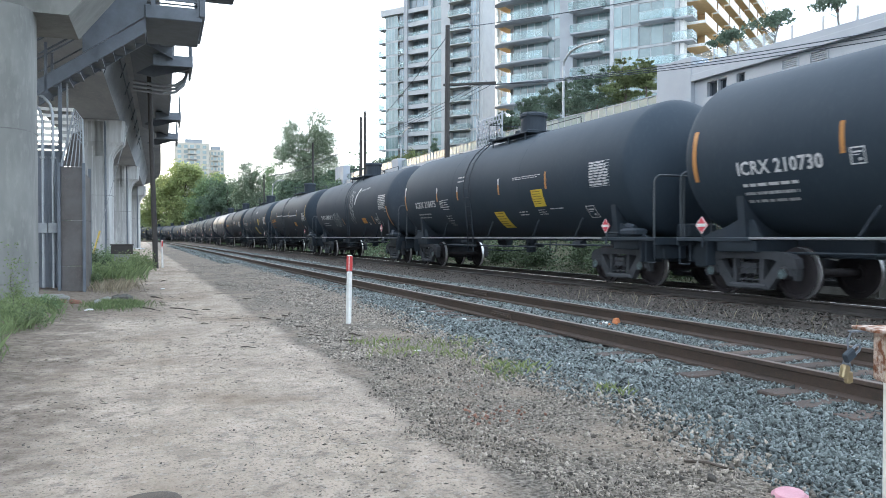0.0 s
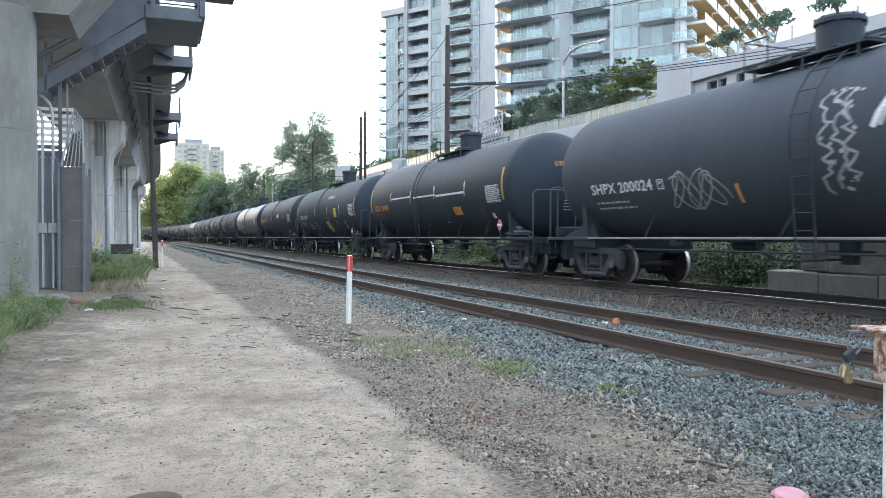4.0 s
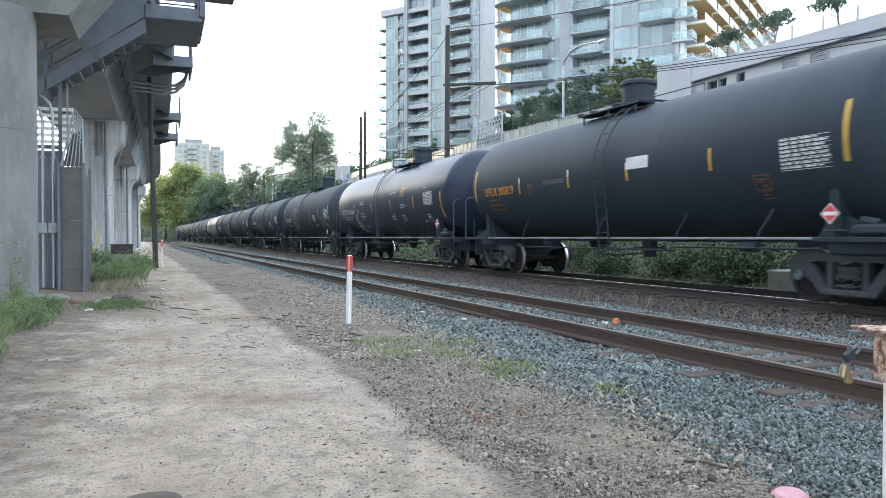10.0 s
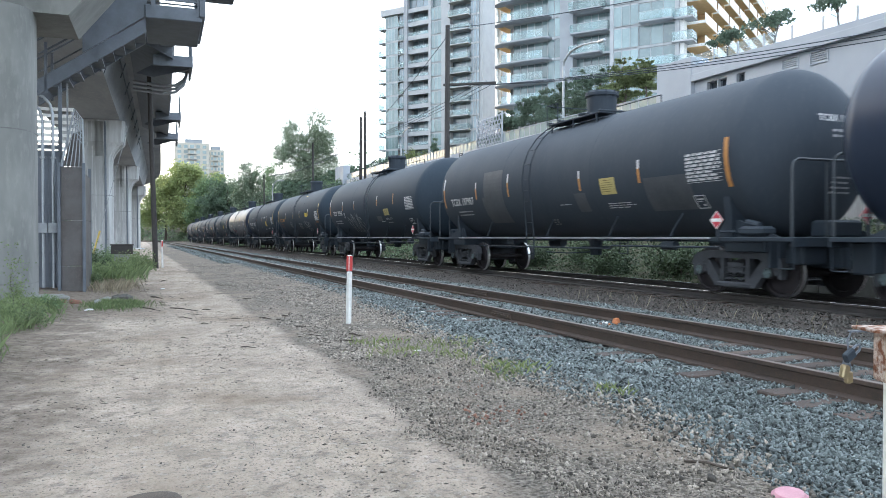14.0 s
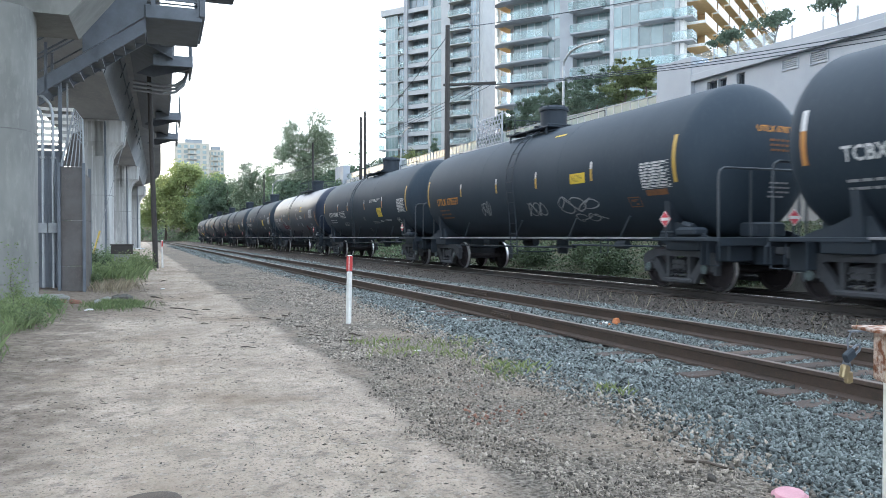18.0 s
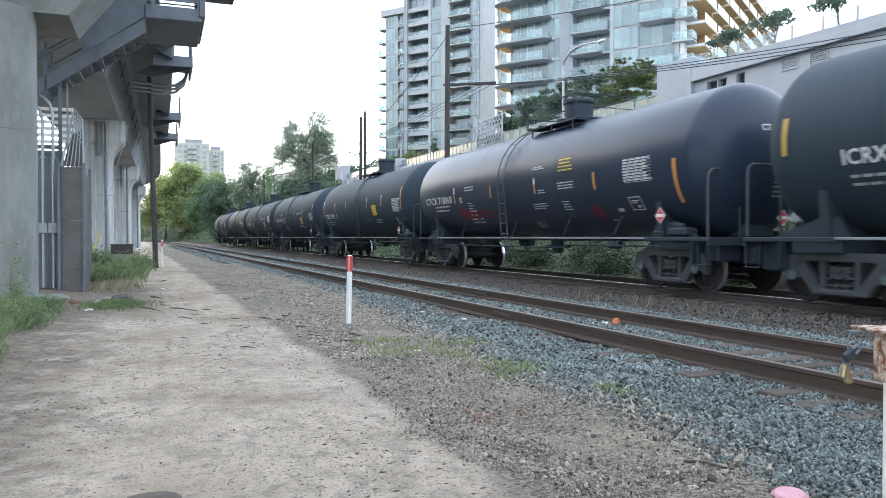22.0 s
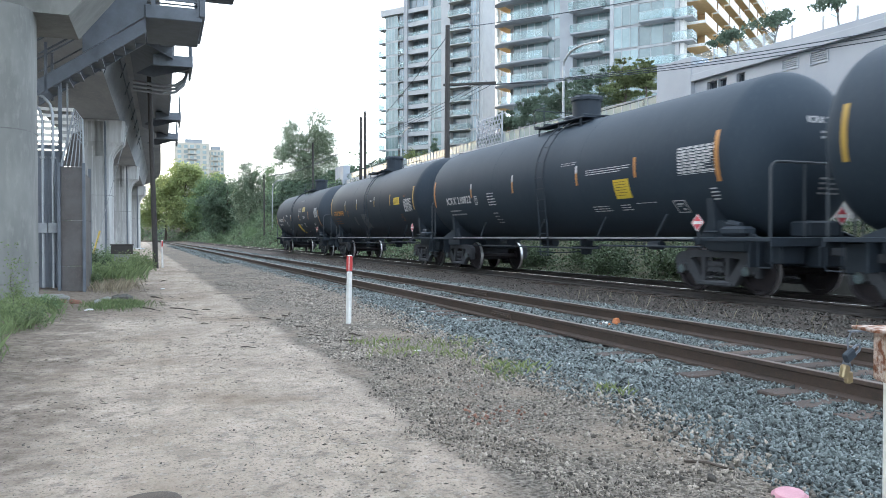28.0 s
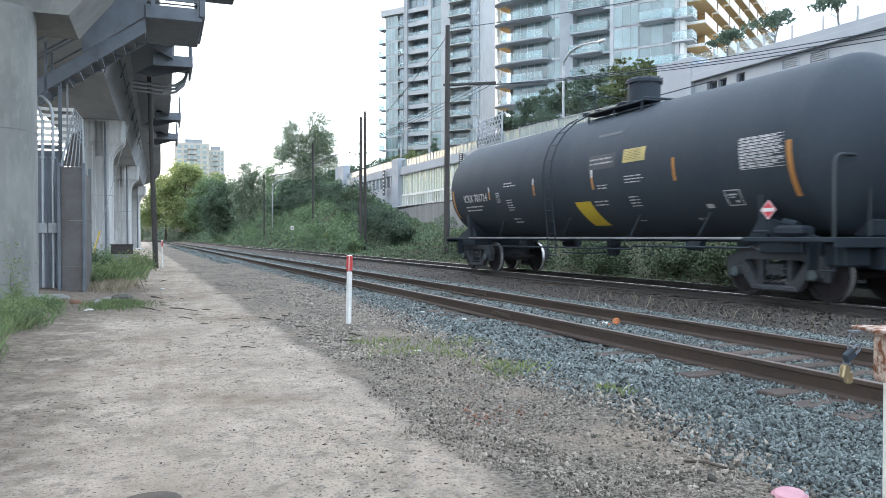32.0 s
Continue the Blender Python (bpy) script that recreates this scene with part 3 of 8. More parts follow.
def ladder_geo(side):
    """The ladder up the tank's flank beside its middle."""
    g, x0 = Geo(), side
    path = [(x0 * 1.53, 0.62), (x0 * 1.55, 1.2), (x0 * (R + 0.12), ZC)]
    path += [(x0 * (R + 0.12) * math.cos(a), ZC + (R + 0.12) * math.sin(a)) for a in (0.25, 0.5, 0.75, 1.0, 1.2)]
    for y in (-0.2, 0.2):
        g.pipe([(px, y, pz) for px, pz in path], 0.018, 6)
    run = []
    for (xa, za), (xb, zb) in zip(path, path[1:]):
        k = max(1, round(math.hypot(xb - xa, zb - za) / 0.3))
        run += [(xa + (xb - xa) * i / k, za + (zb - za) * i / k) for i in range(k)]
    for px, pz in run:
        g.tube((px, -0.2, pz), (px, 0.2, pz), 0.011, n=6)
    return g


def top_platform_geo():
    g = Geo()
    for k in (-1, 1):
        g.box(min(k * 0.5, k * 0.92), max(k * 0.5, k * 0.92), -1.3, 1.3, ZC + R - 0.06, ZC + R - 0.02, 0.008)
        for y in (-1.1, 0.0, 1.1):
            g.tube((k * 0.88, y, ZC + R - 0.05), (k * 0.88, y, ZC + math.sqrt(R * R - 0.78)), 0.025, n=6)
    for y in (-1.3, -0.72, 0.62, 1.2):
        g.box(-0.92, 0.92, y, y + 0.1, ZC + R - 0.015, ZC + R + 0.03, 0.008)
    return g


def top_rail_geo():
    g = Geo()
    z0, z1 = ZC + R - 0.05, ZC + R + 0.62
    for k in (-1, 1):
        g.pipe([(k * 0.92, -1.32, z0), (k * 0.92, -1.32, z1), (k * 0.92, 1.32, z1), (k * 0.92, 1.32, z0)], 0.018, 6)
    for y in (-1.32, 1.32):
        g.tube((-0.92, y, z1), (0.92, y, z1), 0.018, n=6)
        g.tube((-0.92, y, z0 + 0.34), (0.92, y, z0 + 0.34), 0.014, n=6)
    return g


def top_posts_geo():
    """Slim grab posts at the ends of the walkway, tied by one rail on the far side."""
    g = Geo()
    z0, z1 = ZC + R - 0.05, ZC + R + 0.5
    for x, y in ((0.92, 1.32), (0.92, -1.32), (-0.92, 0.75)):
        g.tube((x, y, z0), (x, y, z1), 0.016, n=6)
    g.pipe([(0.92, -1.32, z1), (0.92, 1.32, z1), (-0.92, 1.32, z1), (-0.92, 1.32, z0)], 0.014, 6)
    g.tube((-0.92, 1.32, z1), (-0.92, 0.75, z1), 0.014, n=6)
    return g


def manway_geo():
    g = Geo().turn([(0.39, ZC + R - 0.1), (0.40, ZC + R + 0.60), (0.44, ZC + R + 0.61), (0.44, ZC + R + 0.68), (0.38, ZC + R + 0.74), (0.05, ZC + R + 0.77)], 24)
    for i in range(10):
        a = i * 0.628
        g.tube((0.42 * math.cos(a), 0.42 * math.sin(a), ZC + R + 0.57), (0.42 * math.cos(a), 0.42 * math.sin(a), ZC + R + 0.74), 0.022, n=6)
    return g


def valve_geo():
    g = Geo().turn([(0.14, ZC + R - 0.05), (0.14, ZC + R + 0.22), (0.18, ZC + R + 0.23), (0.18, ZC + R + 0.28), (0.06, ZC + R + 0.32)], 14)
    return g


def rod_geo(side):
    """The long bar along the flank, with its slanting stays; its pale colour stands for sky sheen."""
    return Geo().box(min(side * 1.40, side * 1.47), max(side * 1.40, side * 1.47), -6.1, 6.1, 1.055, 1.10, 0.008)


def stay_geo(side):
    return Geo().box(-0.02, 0.02, -0.02, 0.02, 0, 0.62, 0.004, pose(side * 1.44, 0, 1.08, 38, 0, 0))


def gear_geo():
    """Brake cylinder, reservoir, pipes and the bottom outlet."""
    g = Geo()
    g.tube((-0.6, 3.5, 0.93), (-0.6, 4.0, 0.93), 0.11, n=14)
    g.tube((0.6, 2.7, 0.93), (0.6, 3.4, 0.93), 0.13, n=14)
    g.tube((-0.8, -4.3, 0.92), (-0.8, -3.9, 0.92), 0.10, n=12)
    g.pipe([(-1.15, -6, 0.9), (-1.15, -2.4, 0.9), (-0.9, -2.0, 0.82), (-0.9, 6, 0.82)], 0.025, 6)
    g.tube((0, 0, 1.12), (0, 0, 0.62), 0.2, 0.15, 14)
    g.box(-0.3, 0.3, -0.3, 0.3, 0.78, 0.86, 0.02)
    g.pipe([(0, 0.2, 0.7), (-0.5, 0.6, 0.66), (-1.2, 0.6, 0.7)], 0.02, 6)
    for y in (-3.6, -1.8, 1.7, 3.5):
        g.box(-0.95, 0.95, y - 0.03, y + 0.03, 1.0, 1.12, 0.006)
    return g


G = {
    "seam": seam_geo(), "centre_sill": centre_sill_geo(), "coupler": coupler_geo(), "platform": end_platform_geo(), "end_rail": end_rail_geo(),
    "top_platform": top_platform_geo(), "top_rail": top_rail_geo(), "top_posts": top_posts_geo(), "manway": manway_geo(), "valve": valve_geo(), "gear": gear_geo(),
    "frame": sideframe_geo(), "spring": spring_geo(), "wheelset": wheelset_geo(), "bolster": bolster_geo(), "end_brace": end_brace_geo(), "brake_stand": brake_stand_geo(), "brake_valve": brake_valve_geo(),
}
for k in (-1, 1):
    G["ladder", k], G["rod", k], G["stay", k] = ladder_geo(k), rod_geo(k), stay_geo(k)
HALF_TURN = pose(0, 0, 0, 0, 0, 180)
# half length of the shell and the place of its middle, car by car
TANKS = [(7.3, 0.2), (7.4, 0.35), (6.95, 0.05), (6.92, 0.35), (7.3, -0.15), (6.97, 0.0), (7.5, 0.0), (7.03, 0.23), (7.05, 0.27), (7.09, 0.0), (7.29, -0.15), (7.5, 0.0), (7.05, 0.05), (7.05, 0.66), (7.37, 0.35), (6.9, 0.38), (7.34, -0.07)]
CARS, WHEELSETS = [], []


def tank_car(paint, label, at_y, top_at=0.0, ladder_at=1.9):
    half, mid = TANKS[len(CARS)]
    SHAPE["half"], SHAPE["mid"] = half, mid
    MID_AT = pose(0, mid, 0)
    car = thing("tank_car", label, "tank car", group="cars of the freight train")
    if ("tank", half) not in G:
        G["tank", half] = tank_geo(half)
    part("tank", G["tank", half], paint, car, at=MID_AT, smooth=True)
    for y in (-half / 3, half / 3):
        part("weld_seam", G["seam"], paint, car, at=pose(0, mid + y, 0), smooth=True)
    part("centre_sill", G["centre_sill"], M_BLACK, car)
    for turn_ in (Matrix(), HALF_TURN):
        part("coupler", G["coupler"], M_TRUCK, car, at=turn_ @ pose(0, -7.95, 0))
        part("end_platform", G["platform"], M_BLACK, car, "black steel end platform with steps", turn_)
        part("end_brace", G["end_brace"], M_BLACK, car, at=turn_)
        part("end_handrail", G["end_rail"], M_HANDRAIL, car, at=turn_, smooth=True)
    for k in (-1, 1):
        part("ladder", G["ladder", k], M_HANDRAIL if paint is M_TANK_GLOSS else M_BLACK, car, at=pose(0, ladder_at, 0))
        part("side_bar", G["rod", k], M_BAR, car)
        for y in (-4.9, -2.7, 0.2, 3.9):
            part("stay", G["stay", k], M_BLACK, car, at=pose(0, y, 0))
    part("top_walkway", G["top_platform"], M_BLACK, car, at=pose(0, top_at, 0))
    part("top_railing", G["top_rail" if paint is M_TANK_GLOSS else "top_posts"], M_BLACK, car, at=pose(0, top_at, 0))
    part("manway", G["manway"], M_BLACK, car, "bolted manway hatch", pose(0, top_at, 0))
    part("valve_housing", G["valve"], M_BLACK, car, at=pose(0, top_at + 0.85, 0))
    part("brake_valve", G["brake_valve"], M_BLACK, car)
    part("brake_stand", G["brake_stand"], M_BLACK, car, "hand brake stand with wheel", HALF_TURN)
    part("brake_gear", G["gear"], M_BLACK, car)
    for y in (-6.43, 6.43):
        truck = thing("truck", "", "", pose(0, y + mid * 0.5, 0))
        truck.parent = car
        part("bolster", G["bolster"], M_TRUCK, truck)
        for k in (-1, 1):
            part("side_frame", G["frame"], M_TRUCK, truck, "grimy cast side frame", pose(k * 1.0, 0, 0))
            for v in (-0.17, 0.0, 0.17):
                part("spring", G["spring"], M_TRUCK, truck, at=pose(k * 1.0, v, 0))
        for a in (-0.89, 0.89):
            WHEELSETS.append((part("wheelset", G["wheelset"], (M_WHEEL, M_TREAD, M_CAP), truck, at=pose(0, a, 0.457), smooth=True), len(CARS), y + mid * 0.5 + a, a))
    CARS.append((car, at_y))
    return car


# markings on the flank and on the rounded head
def on_head(x, z):
    r = min(0.98, math.hypot(x, z - ZC) / R)
    return (x, SHAPE["mid"] - SHAPE["half"] - head_depth(r) - 0.012, z)


def head_lines(seed):
    g, rnd = Geo(), random.Random(seed)
    for z in (3.0, 2.9, 2.8)[: rnd.choice((2, 2, 3))]:
        x, end = -0.02, rnd.uniform(0.62, 0.82)
        while x < end:
            w = rnd.uniform(0.08, 0.2)
            g.add([on_head(x, z), on_head(x + w, z), on_head(x + w, z + 0.045), on_head(x, z + 0.045)], [(0, 1, 2, 3)])
            x += w + 0.035
    return g


def strip(car, y, a0, a1, kind, w):
    """A reflective strip up the tank's side: amber or gold, some with a white upper end."""
    paint, label = (M_GOLD, "golden reflective strip") if kind == "y" or SHAPE["gold"] else (M_AMBER, "amber reflective strip")
    w *= 0.85
    cut = a0 + (a1 - a0) * 0.62 if kind == "w" else a1
    part("reflective_strip", panel(y - w / 2, y + w / 2, a0, cut), paint, car, label)
    if kind == "w":
        part("reflective_strip", panel(y - w / 2, y + w / 2, cut, a1), M_STENCIL, car, "white reflective strip")


def mark(car, body, y0, y1, arc, paint):
    """The car's reporting mark, stretched to its true length."""
    SHAPE["gold"] = paint is M_ORANGE
    vs, _ = letters(body, 1.0)
    long = max(u for u, _ in vs)
    h = 0.335
    tagged(part("reporting_mark", stencil(body, y0, arc, h, (y0 - y1) / (long * h)), paint, car), kind="stuff")
    # the mark again on the tank's head, over two lines of small print
    vs, fs = letters(body, 0.175)
    tagged(part("head_mark", Geo().add([on_head(-0.3 + u, 3.19 + w) for u, w in vs], fs), paint, car), kind="stuff")
    tagged(part("head_print", head_lines(len(CARS)), M_ORANGE_DIM if paint is M_ORANGE else M_STENCIL_DIM, car), kind="stuff")


def box_mark(car, y0, y1, a0, a1, paint=None):
    """A framed block of small print."""
    g, e = Geo(), 0.022
    if y0 - y1 < 0.2:
        y1 = y0 - 0.2
    for b in (panel(y1, y0, a0, a0 + e), panel(y1, y0, a1 - e, a1), panel(y1, y1 + e, a0, a1), panel(y0 - e, y0, a0, a1)):
        g.add(b.v, b.f)
    h = a1 - a0
    for lo, hi, u0, u1 in ((0.66, 0.76, 0.2, 0.78), (0.52, 0.58, 0.2, 0.6), (0.2, 0.36, 0.55, 0.75)):
        b = panel(y0 - (y0 - y1) * u1, y0 - (y0 - y1) * u0, a0 + h * lo, a0 + h * hi)
        g.add(b.v, b.f)
    part("framed_stencil", g, paint or M_STENCIL, car)


def lines(car, y0, width, top, height, rows, paint, seed, ruled=False):
    """Small writing; a ruled block also has a thin line under each row."""
    g = bars(y0, top, width, rows, height / rows, seed, 0.42 if ruled else 0.36, 0.07)
    if ruled:
        for k in range(rows + 1):
            b = panel(y0 - width, y0, top - k * height / rows + 0.006, top - k * height / rows + 0.015, lift=0.011)
            g.add(b.v, b.f)
    tagged(part("stencil_block", g, paint, car), kind="stuff")


def patch(car, y0, y1, a0, a1, paint):
    p = part("painted_panel", panel(y1, y0, a0, a1, lift=0.007), paint, car)
    if paint in (M_YELLOW, M_ORANGE, M_CREAM) and y0 - y1 > 0.3:
        tagged(part("panel_print", bars(y0 - 0.06, a1 - 0.05, y0 - y1 - 0.14, 6, (a1 - a0 - 0.08) / 6, 5, 0.24, 0.03), M_PRINT, p), kind="stuff")


def spray(car, y0, w, a0, h, paint, loops, seed):
    g = scrawl(y0, a0, max(w, 0.3), h, seed, loops, 0.016 if paint is M_GRAF else 0.032)
    part("spray_paint", g, paint, car)


DIAMOND = Geo().prism([(0, -0.17), (0.17, 0), (0, 0.17), (-0.17, 0)], -0.012, 0.0, "x")
DIAMOND_BAND = Geo().box(-0.015, -0.012, -0.12, 0.12, -0.03, 0.03)
DIAMOND_RIM = Geo()
for sx, sy in ((1, 1), (1, -1), (-1, 1), (-1, -1)):
    DIAMOND_RIM.prism([(sx * 0.17, 0), (0, sy * 0.17), (0, sy * 0.152), (sx * 0.152, 0)], -0.015, -0.0125, "x")
DIAMOND_STEM = Geo().box(0.0, 0.02, -0.03, 0.03, -0.42, 0.1, 0.005)


def stroke(car, pts, paint, r):
    """A sprayed line through points along and round the tank."""
    fine = [(a[0] + (b[0] - a[0]) * i / 4, a[1] + (b[1] - a[1]) * i / 4) for a, b in zip(pts, pts[1:]) for i in range(4)] + [pts[-1]]
    n, vs = len(fine), []
    for i, (u, v) in enumerate(fine):
        (ua, va), (ub, vb) = fine[max(0, i - 1)], fine[min(n - 1, i + 1)]
        d = math.hypot(ub - ua, vb - va) or 1
        px, py = -(vb - va) / d * r, (ub - ua) / d * r
        vs += [on_tank(u + px, v + py, 0.012), on_tank(u - px, v - py, 0.012)]
    part("paint_stroke", Geo().add(vs, [(2 * i + 2, 2 * i + 3, 2 * i + 1, 2 * i) for i in range(n - 1)]), paint, car, "white sprayed line")


def end_placard(car, z):
    """The diamond on the end platform, and the small print low on the head."""
    p = part("hazard_placard", DIAMOND, M_PLACARD, car, "red and white diamond placard", pose(0.47, SHAPE["mid"] * 0.5 - 8.02, z, 0, 0, 90))
    part("placard_band", DIAMOND_BAND, M_WHITE, p)
    part("placard_rim", DIAMOND_RIM, M_WHITE, p)
    part("bracket", DIAMOND_STEM, M_BLACK, p)
    rnd, g = random.Random(len(CARS) + 40), Geo()
    for k in range(4):
        x, end, h = 0.0, rnd.uniform(0.3, 0.55), 2.16 - 0.09 * k
        while x < end:
            w = rnd.uniform(0.07, 0.17)
            g.add([on_head(x, h), on_head(x + w, h), on_head(x + w, h + 0.035), on_head(x, h + 0.035)], [(0, 1, 2, 3)])
            x += w + 0.03
    tagged(part("head_print", g, M_STENCIL_DIM, car), kind="stuff")


def placard(car, y, z):
    p = part("hazard_placard", DIAMOND, M_PLACARD, car, "red and white diamond placard", pose(-1.52, y, z))
    part("placard_band", DIAMOND_BAND, M_WHITE, p)
    part("placard_rim", DIAMOND_RIM, M_WHITE, p)
    part("bracket", DIAMOND_STEM, M_BLACK, p)
    if y < 0:
        end_placard(car, 1.49)


# ---- the train's progress ----
# small surges of the train along its way, second by second
SURGE = (0.15, -0.1, 0.16, 0.0, 0.0, 0.0, -0.07, -0.08, -0.06, 0.05, 0.1, -0.06, -0.2, 0.0, 0.0, 0.0, 0.0, -0.05, -0.065, 0.05, 0.03, 0.05, 0.0, 0.1, 0.1, -0.05, 0.0, 0.0, 0.06, 0.22, -0.25, 0.05, 0.0)
V0, ACC, JERK = 7.0556, 0.07766, -0.001106


def gone(t):
    k = min(31, int(t))
    return V0 * t + ACC * t * t / 2 + JERK * t ** 3 / 6 + SURGE[k] + (SURGE[k + 1] - SURGE[k]) * (t - k)


def car_pose(centre):
    a, b = line(MID, centre - 6.43).translation, line(MID, centre + 6.43).translation
    d = b - a
    mid = (a + b) / 2
    return pose(mid.x, mid.y, TOP, 0, 0, math.degrees(math.atan2(-d.x, d.y)))


def motions():
    for car, y in CARS:
        walk(car, [(t, car_pose(y - gone(t))) for t in range(33)])
    # the wheels roll while their car passes by
    for ws, car, off, at in WHEELSETS:
        rows, k = [(0.0, pose(0, at, 0.457))], 1
        while k * 2 / FPS <= 32.0:
            t = k * 2 / FPS
            k += 1
            if -4 < CARS[car][1] + off - gone(t) < 46:
                rows.append((t, pose(0, at, 0.457, math.degrees(gone(t) / 0.457) % 360)))
        if rows[-1][0] < 32.0:
            rows.append((32.0, rows[-1][1]))
        walk(ws, rows)


c = tank_car(M_TANK, "black tank car with white reporting marks and amber strips", 4.57, -0.4, 1.2)
mark(c, "ICRX 210730", 6.31, 4.45, -0.47, M_STENCIL)
strip(c, 7.38, -0.52, 0.46, "a", 0.13)
strip(c, 4.07, -0.29, 0.21, "a", 0.1)
box_mark(c, 3.95, 3.69, -0.48, -0.21)
lines(c, 6.24, 1.36, -0.64, 0.32, 2, M_STENCIL, 5)
lines(c, 6.26, 1.35, -0.8, 0.32, 2, M_STENCIL_DIM, 6)
placard(c, 7.24, 1.33)

c = tank_car(M_TANK, "black tank car with two yellow warning panels", 21.42, -0.13, 1.28)
mark(c, "ICRX 210475", 6.51, 4.42, -0.48, M_STENCIL)
strip(c, 7.62, -0.51, 0.4, "w", 0.13)
strip(c, 4.18, -0.31, 0.19, "w", 0.1)
strip(c, 2.31, -0.33, 0.13, "w", 0.1)
lines(c, 2.3, 0.69, 0.44, 0.27, 2, M_STENCIL_DIM, 12)
strip(c, -0.84, -0.31, 0.17, "w", 0.1)
strip(c, -3.66, -0.3, 0.16, "a", 0.1)
lines(c, -1.78, 1.7, 0.12, 0.1, 2, M_STENCIL, 15)
patch(c, -2.81, -3.44, -0.77, -0.28, M_YELLOW)
patch(c, -0.14, -0.81, -1.5, -0.84, M_YELLOW)
box_mark(c, 4.0, 3.89, -0.54, -0.29)
lines(c, 3.79, 0.61, -0.26, 0.41, 5, M_STENCIL, 19)
lines(c, 3.78, 0.5, -0.85, 0.5, 5, M_STENCIL_DIM, 20)
lines(c, 6.42, 1.36, -0.71, 0.27, 2, M_STENCIL_DIM, 21)
lines(c, -1.76, 0.51, -0.88, 0.19, 2, M_STENCIL, 22)
lines(c, -2.89, 0.46, -0.86, 0.2, 3, M_STENCIL, 23)
lines(c, -3.56, 0.88, -0.84, 0.08, 1, M_STENCIL, 24)
lines(c, -5.76, 0.83, 0.19, 0.58, 9, M_STENCIL, 25, True)
box_mark(c, -5.27, -5.65, -1.2, -0.84)
placard(c, -6.38, 1.36)

c = tank_car(M_TANK_HAZED, "dusty, haze-greyed black tank car with pale sprayed scribbles", 38.48, 0.25, -0.44)
mark(c, "SHPX 200024", 5.84, 3.54, -0.58, M_STENCIL)
lines(c, 5.77, 1.45, -0.78, 0.29, 2, M_STENCIL_DIM, 29)
box_mark(c, 3.38, 3.18, -0.59, -0.37)
spray(c, 3.0, 1.41, -1.09, 0.83, M_GRAF, 9, 31)
strip(c, 1.17, -1.01, -0.61, "a", 0.1)
# a ragged band of paint beside the ladder, and a broad brush mark by it
rnd = random.Random(34)
for lane in range(3):
    y_, a_, run = -0.86 - 0.24 * lane, -0.95 + 0.1 * lane, []
    while a_ < 0.8:
        run.append((y_ + rnd.uniform(-0.16, 0.16) + 0.12 * max(0, a_), a_))
        a_ += rnd.uniform(0.05, 0.13)
    stroke(c, run, M_GRAF, 0.022)
for i in range(26):
    y_, a_ = -1.1 + rnd.uniform(-0.3, 0.3), rnd.uniform(-0.9, 0.75)
    stroke(c, [(y_, a_), (y_ + rnd.uniform(-0.12, 0.12), a_ + rnd.uniform(-0.06, 0.1))], M_STENCIL_DIM, rnd.uniform(0.015, 0.035))
stroke(c, [(-1.68, 0.04), (-1.76, 0.24), (-1.92, 0.5), (-2.2, 0.84)], M_STENCIL, 0.05)
stroke(c, [(-1.78, 0.06), (-1.86, 0.26), (-2.02, 0.52), (-2.3, 0.82)], M_STENCIL_DIM, 0.06)
for i in range(9):
    y_ = -2.35 - 0.19 * i
    stroke(c, [(y_, 0.62 + 0.02 * i), (y_ - rnd.uniform(0.05, 0.16), 0.76 + rnd.uniform(-0.03, 0.06))], M_GRAF, rnd.uniform(0.02, 0.05))
patch(c, -2.49, -3.14, -0.96, -0.66, M_ORANGE)
lines(c, -3.39, 0.25, -0.92, 0.17, 3, M_STENCIL, 38)
strip(c, -4.28, -1.02, -0.61, "a", 0.1)
box_mark(c, -4.66, -5.08, -1.02, -0.7)
stroke(c, [(-5.14, -0.48), (-5.18, -0.62), (-5.22, -0.8), (-5.26, -0.92)], M_STENCIL_DIM, 0.03)
stroke(c, [(-5.5, -0.84), (-5.52, -1.0), (-5.44, -1.1), (-5.28, -1.1)], M_STENCIL_DIM, 0.022)
placard(c, -5.96, 1.50)
lines(c, -5.63, 1.06, 0.28, 0.62, 8, M_STENCIL, 43, True)
strip(c, -6.76, -1.15, -0.23, "a", 0.13)
lines(c, -6.43, 0.21, -0.31, 0.21, 3, M_STENCIL_DIM, 45)

c = tank_car(M_TANK_SATIN, "black tank car with orange marks and white line", 55.43, -0.6, 0.94)
mark(c, "UTLX 204384", 6.61, 4.57, -0.42, M_ORANGE)
lines(c, 6.55, 1.36, -0.55, 0.4, 3, M_ORANGE_DIM, 47)
patch(c, 4.11, 1.69, -0.01, 0.05, M_STENCIL)
patch(c, 1.51, -0.99, -0.07, -0.01, M_STENCIL)
patch(c, -1.0, -3.59, -0.12, -0.05, M_STENCIL)
strip(c, 4.24, -0.08, 0.3, "w", 0.1)
strip(c, 1.71, -0.22, 0.25, "w", 0.1)
strip(c, -0.85, -0.18, 0.29, "w", 0.1)
strip(c, -3.62, -0.2, 0.27, "w", 0.1)
patch(c, -2.43, -3.1, -0.85, -0.55, M_ORANGE)
box_mark(c, -4.57, -4.87, -1.0, -0.69, M_ORANGE_DIM)
patch(c, -5.28, -5.46, -1.06, -0.86, M_STENCIL)
lines(c, -5.24, 1.0, -0.0, 0.52, 9, M_STENCIL, 58, True)
strip(c, -6.42, -0.46, 0.51, "y", 0.13)
strip(c, 7.12, -0.45, 0.6, "y", 0.13)
placard(c, -6.16, 1.47)
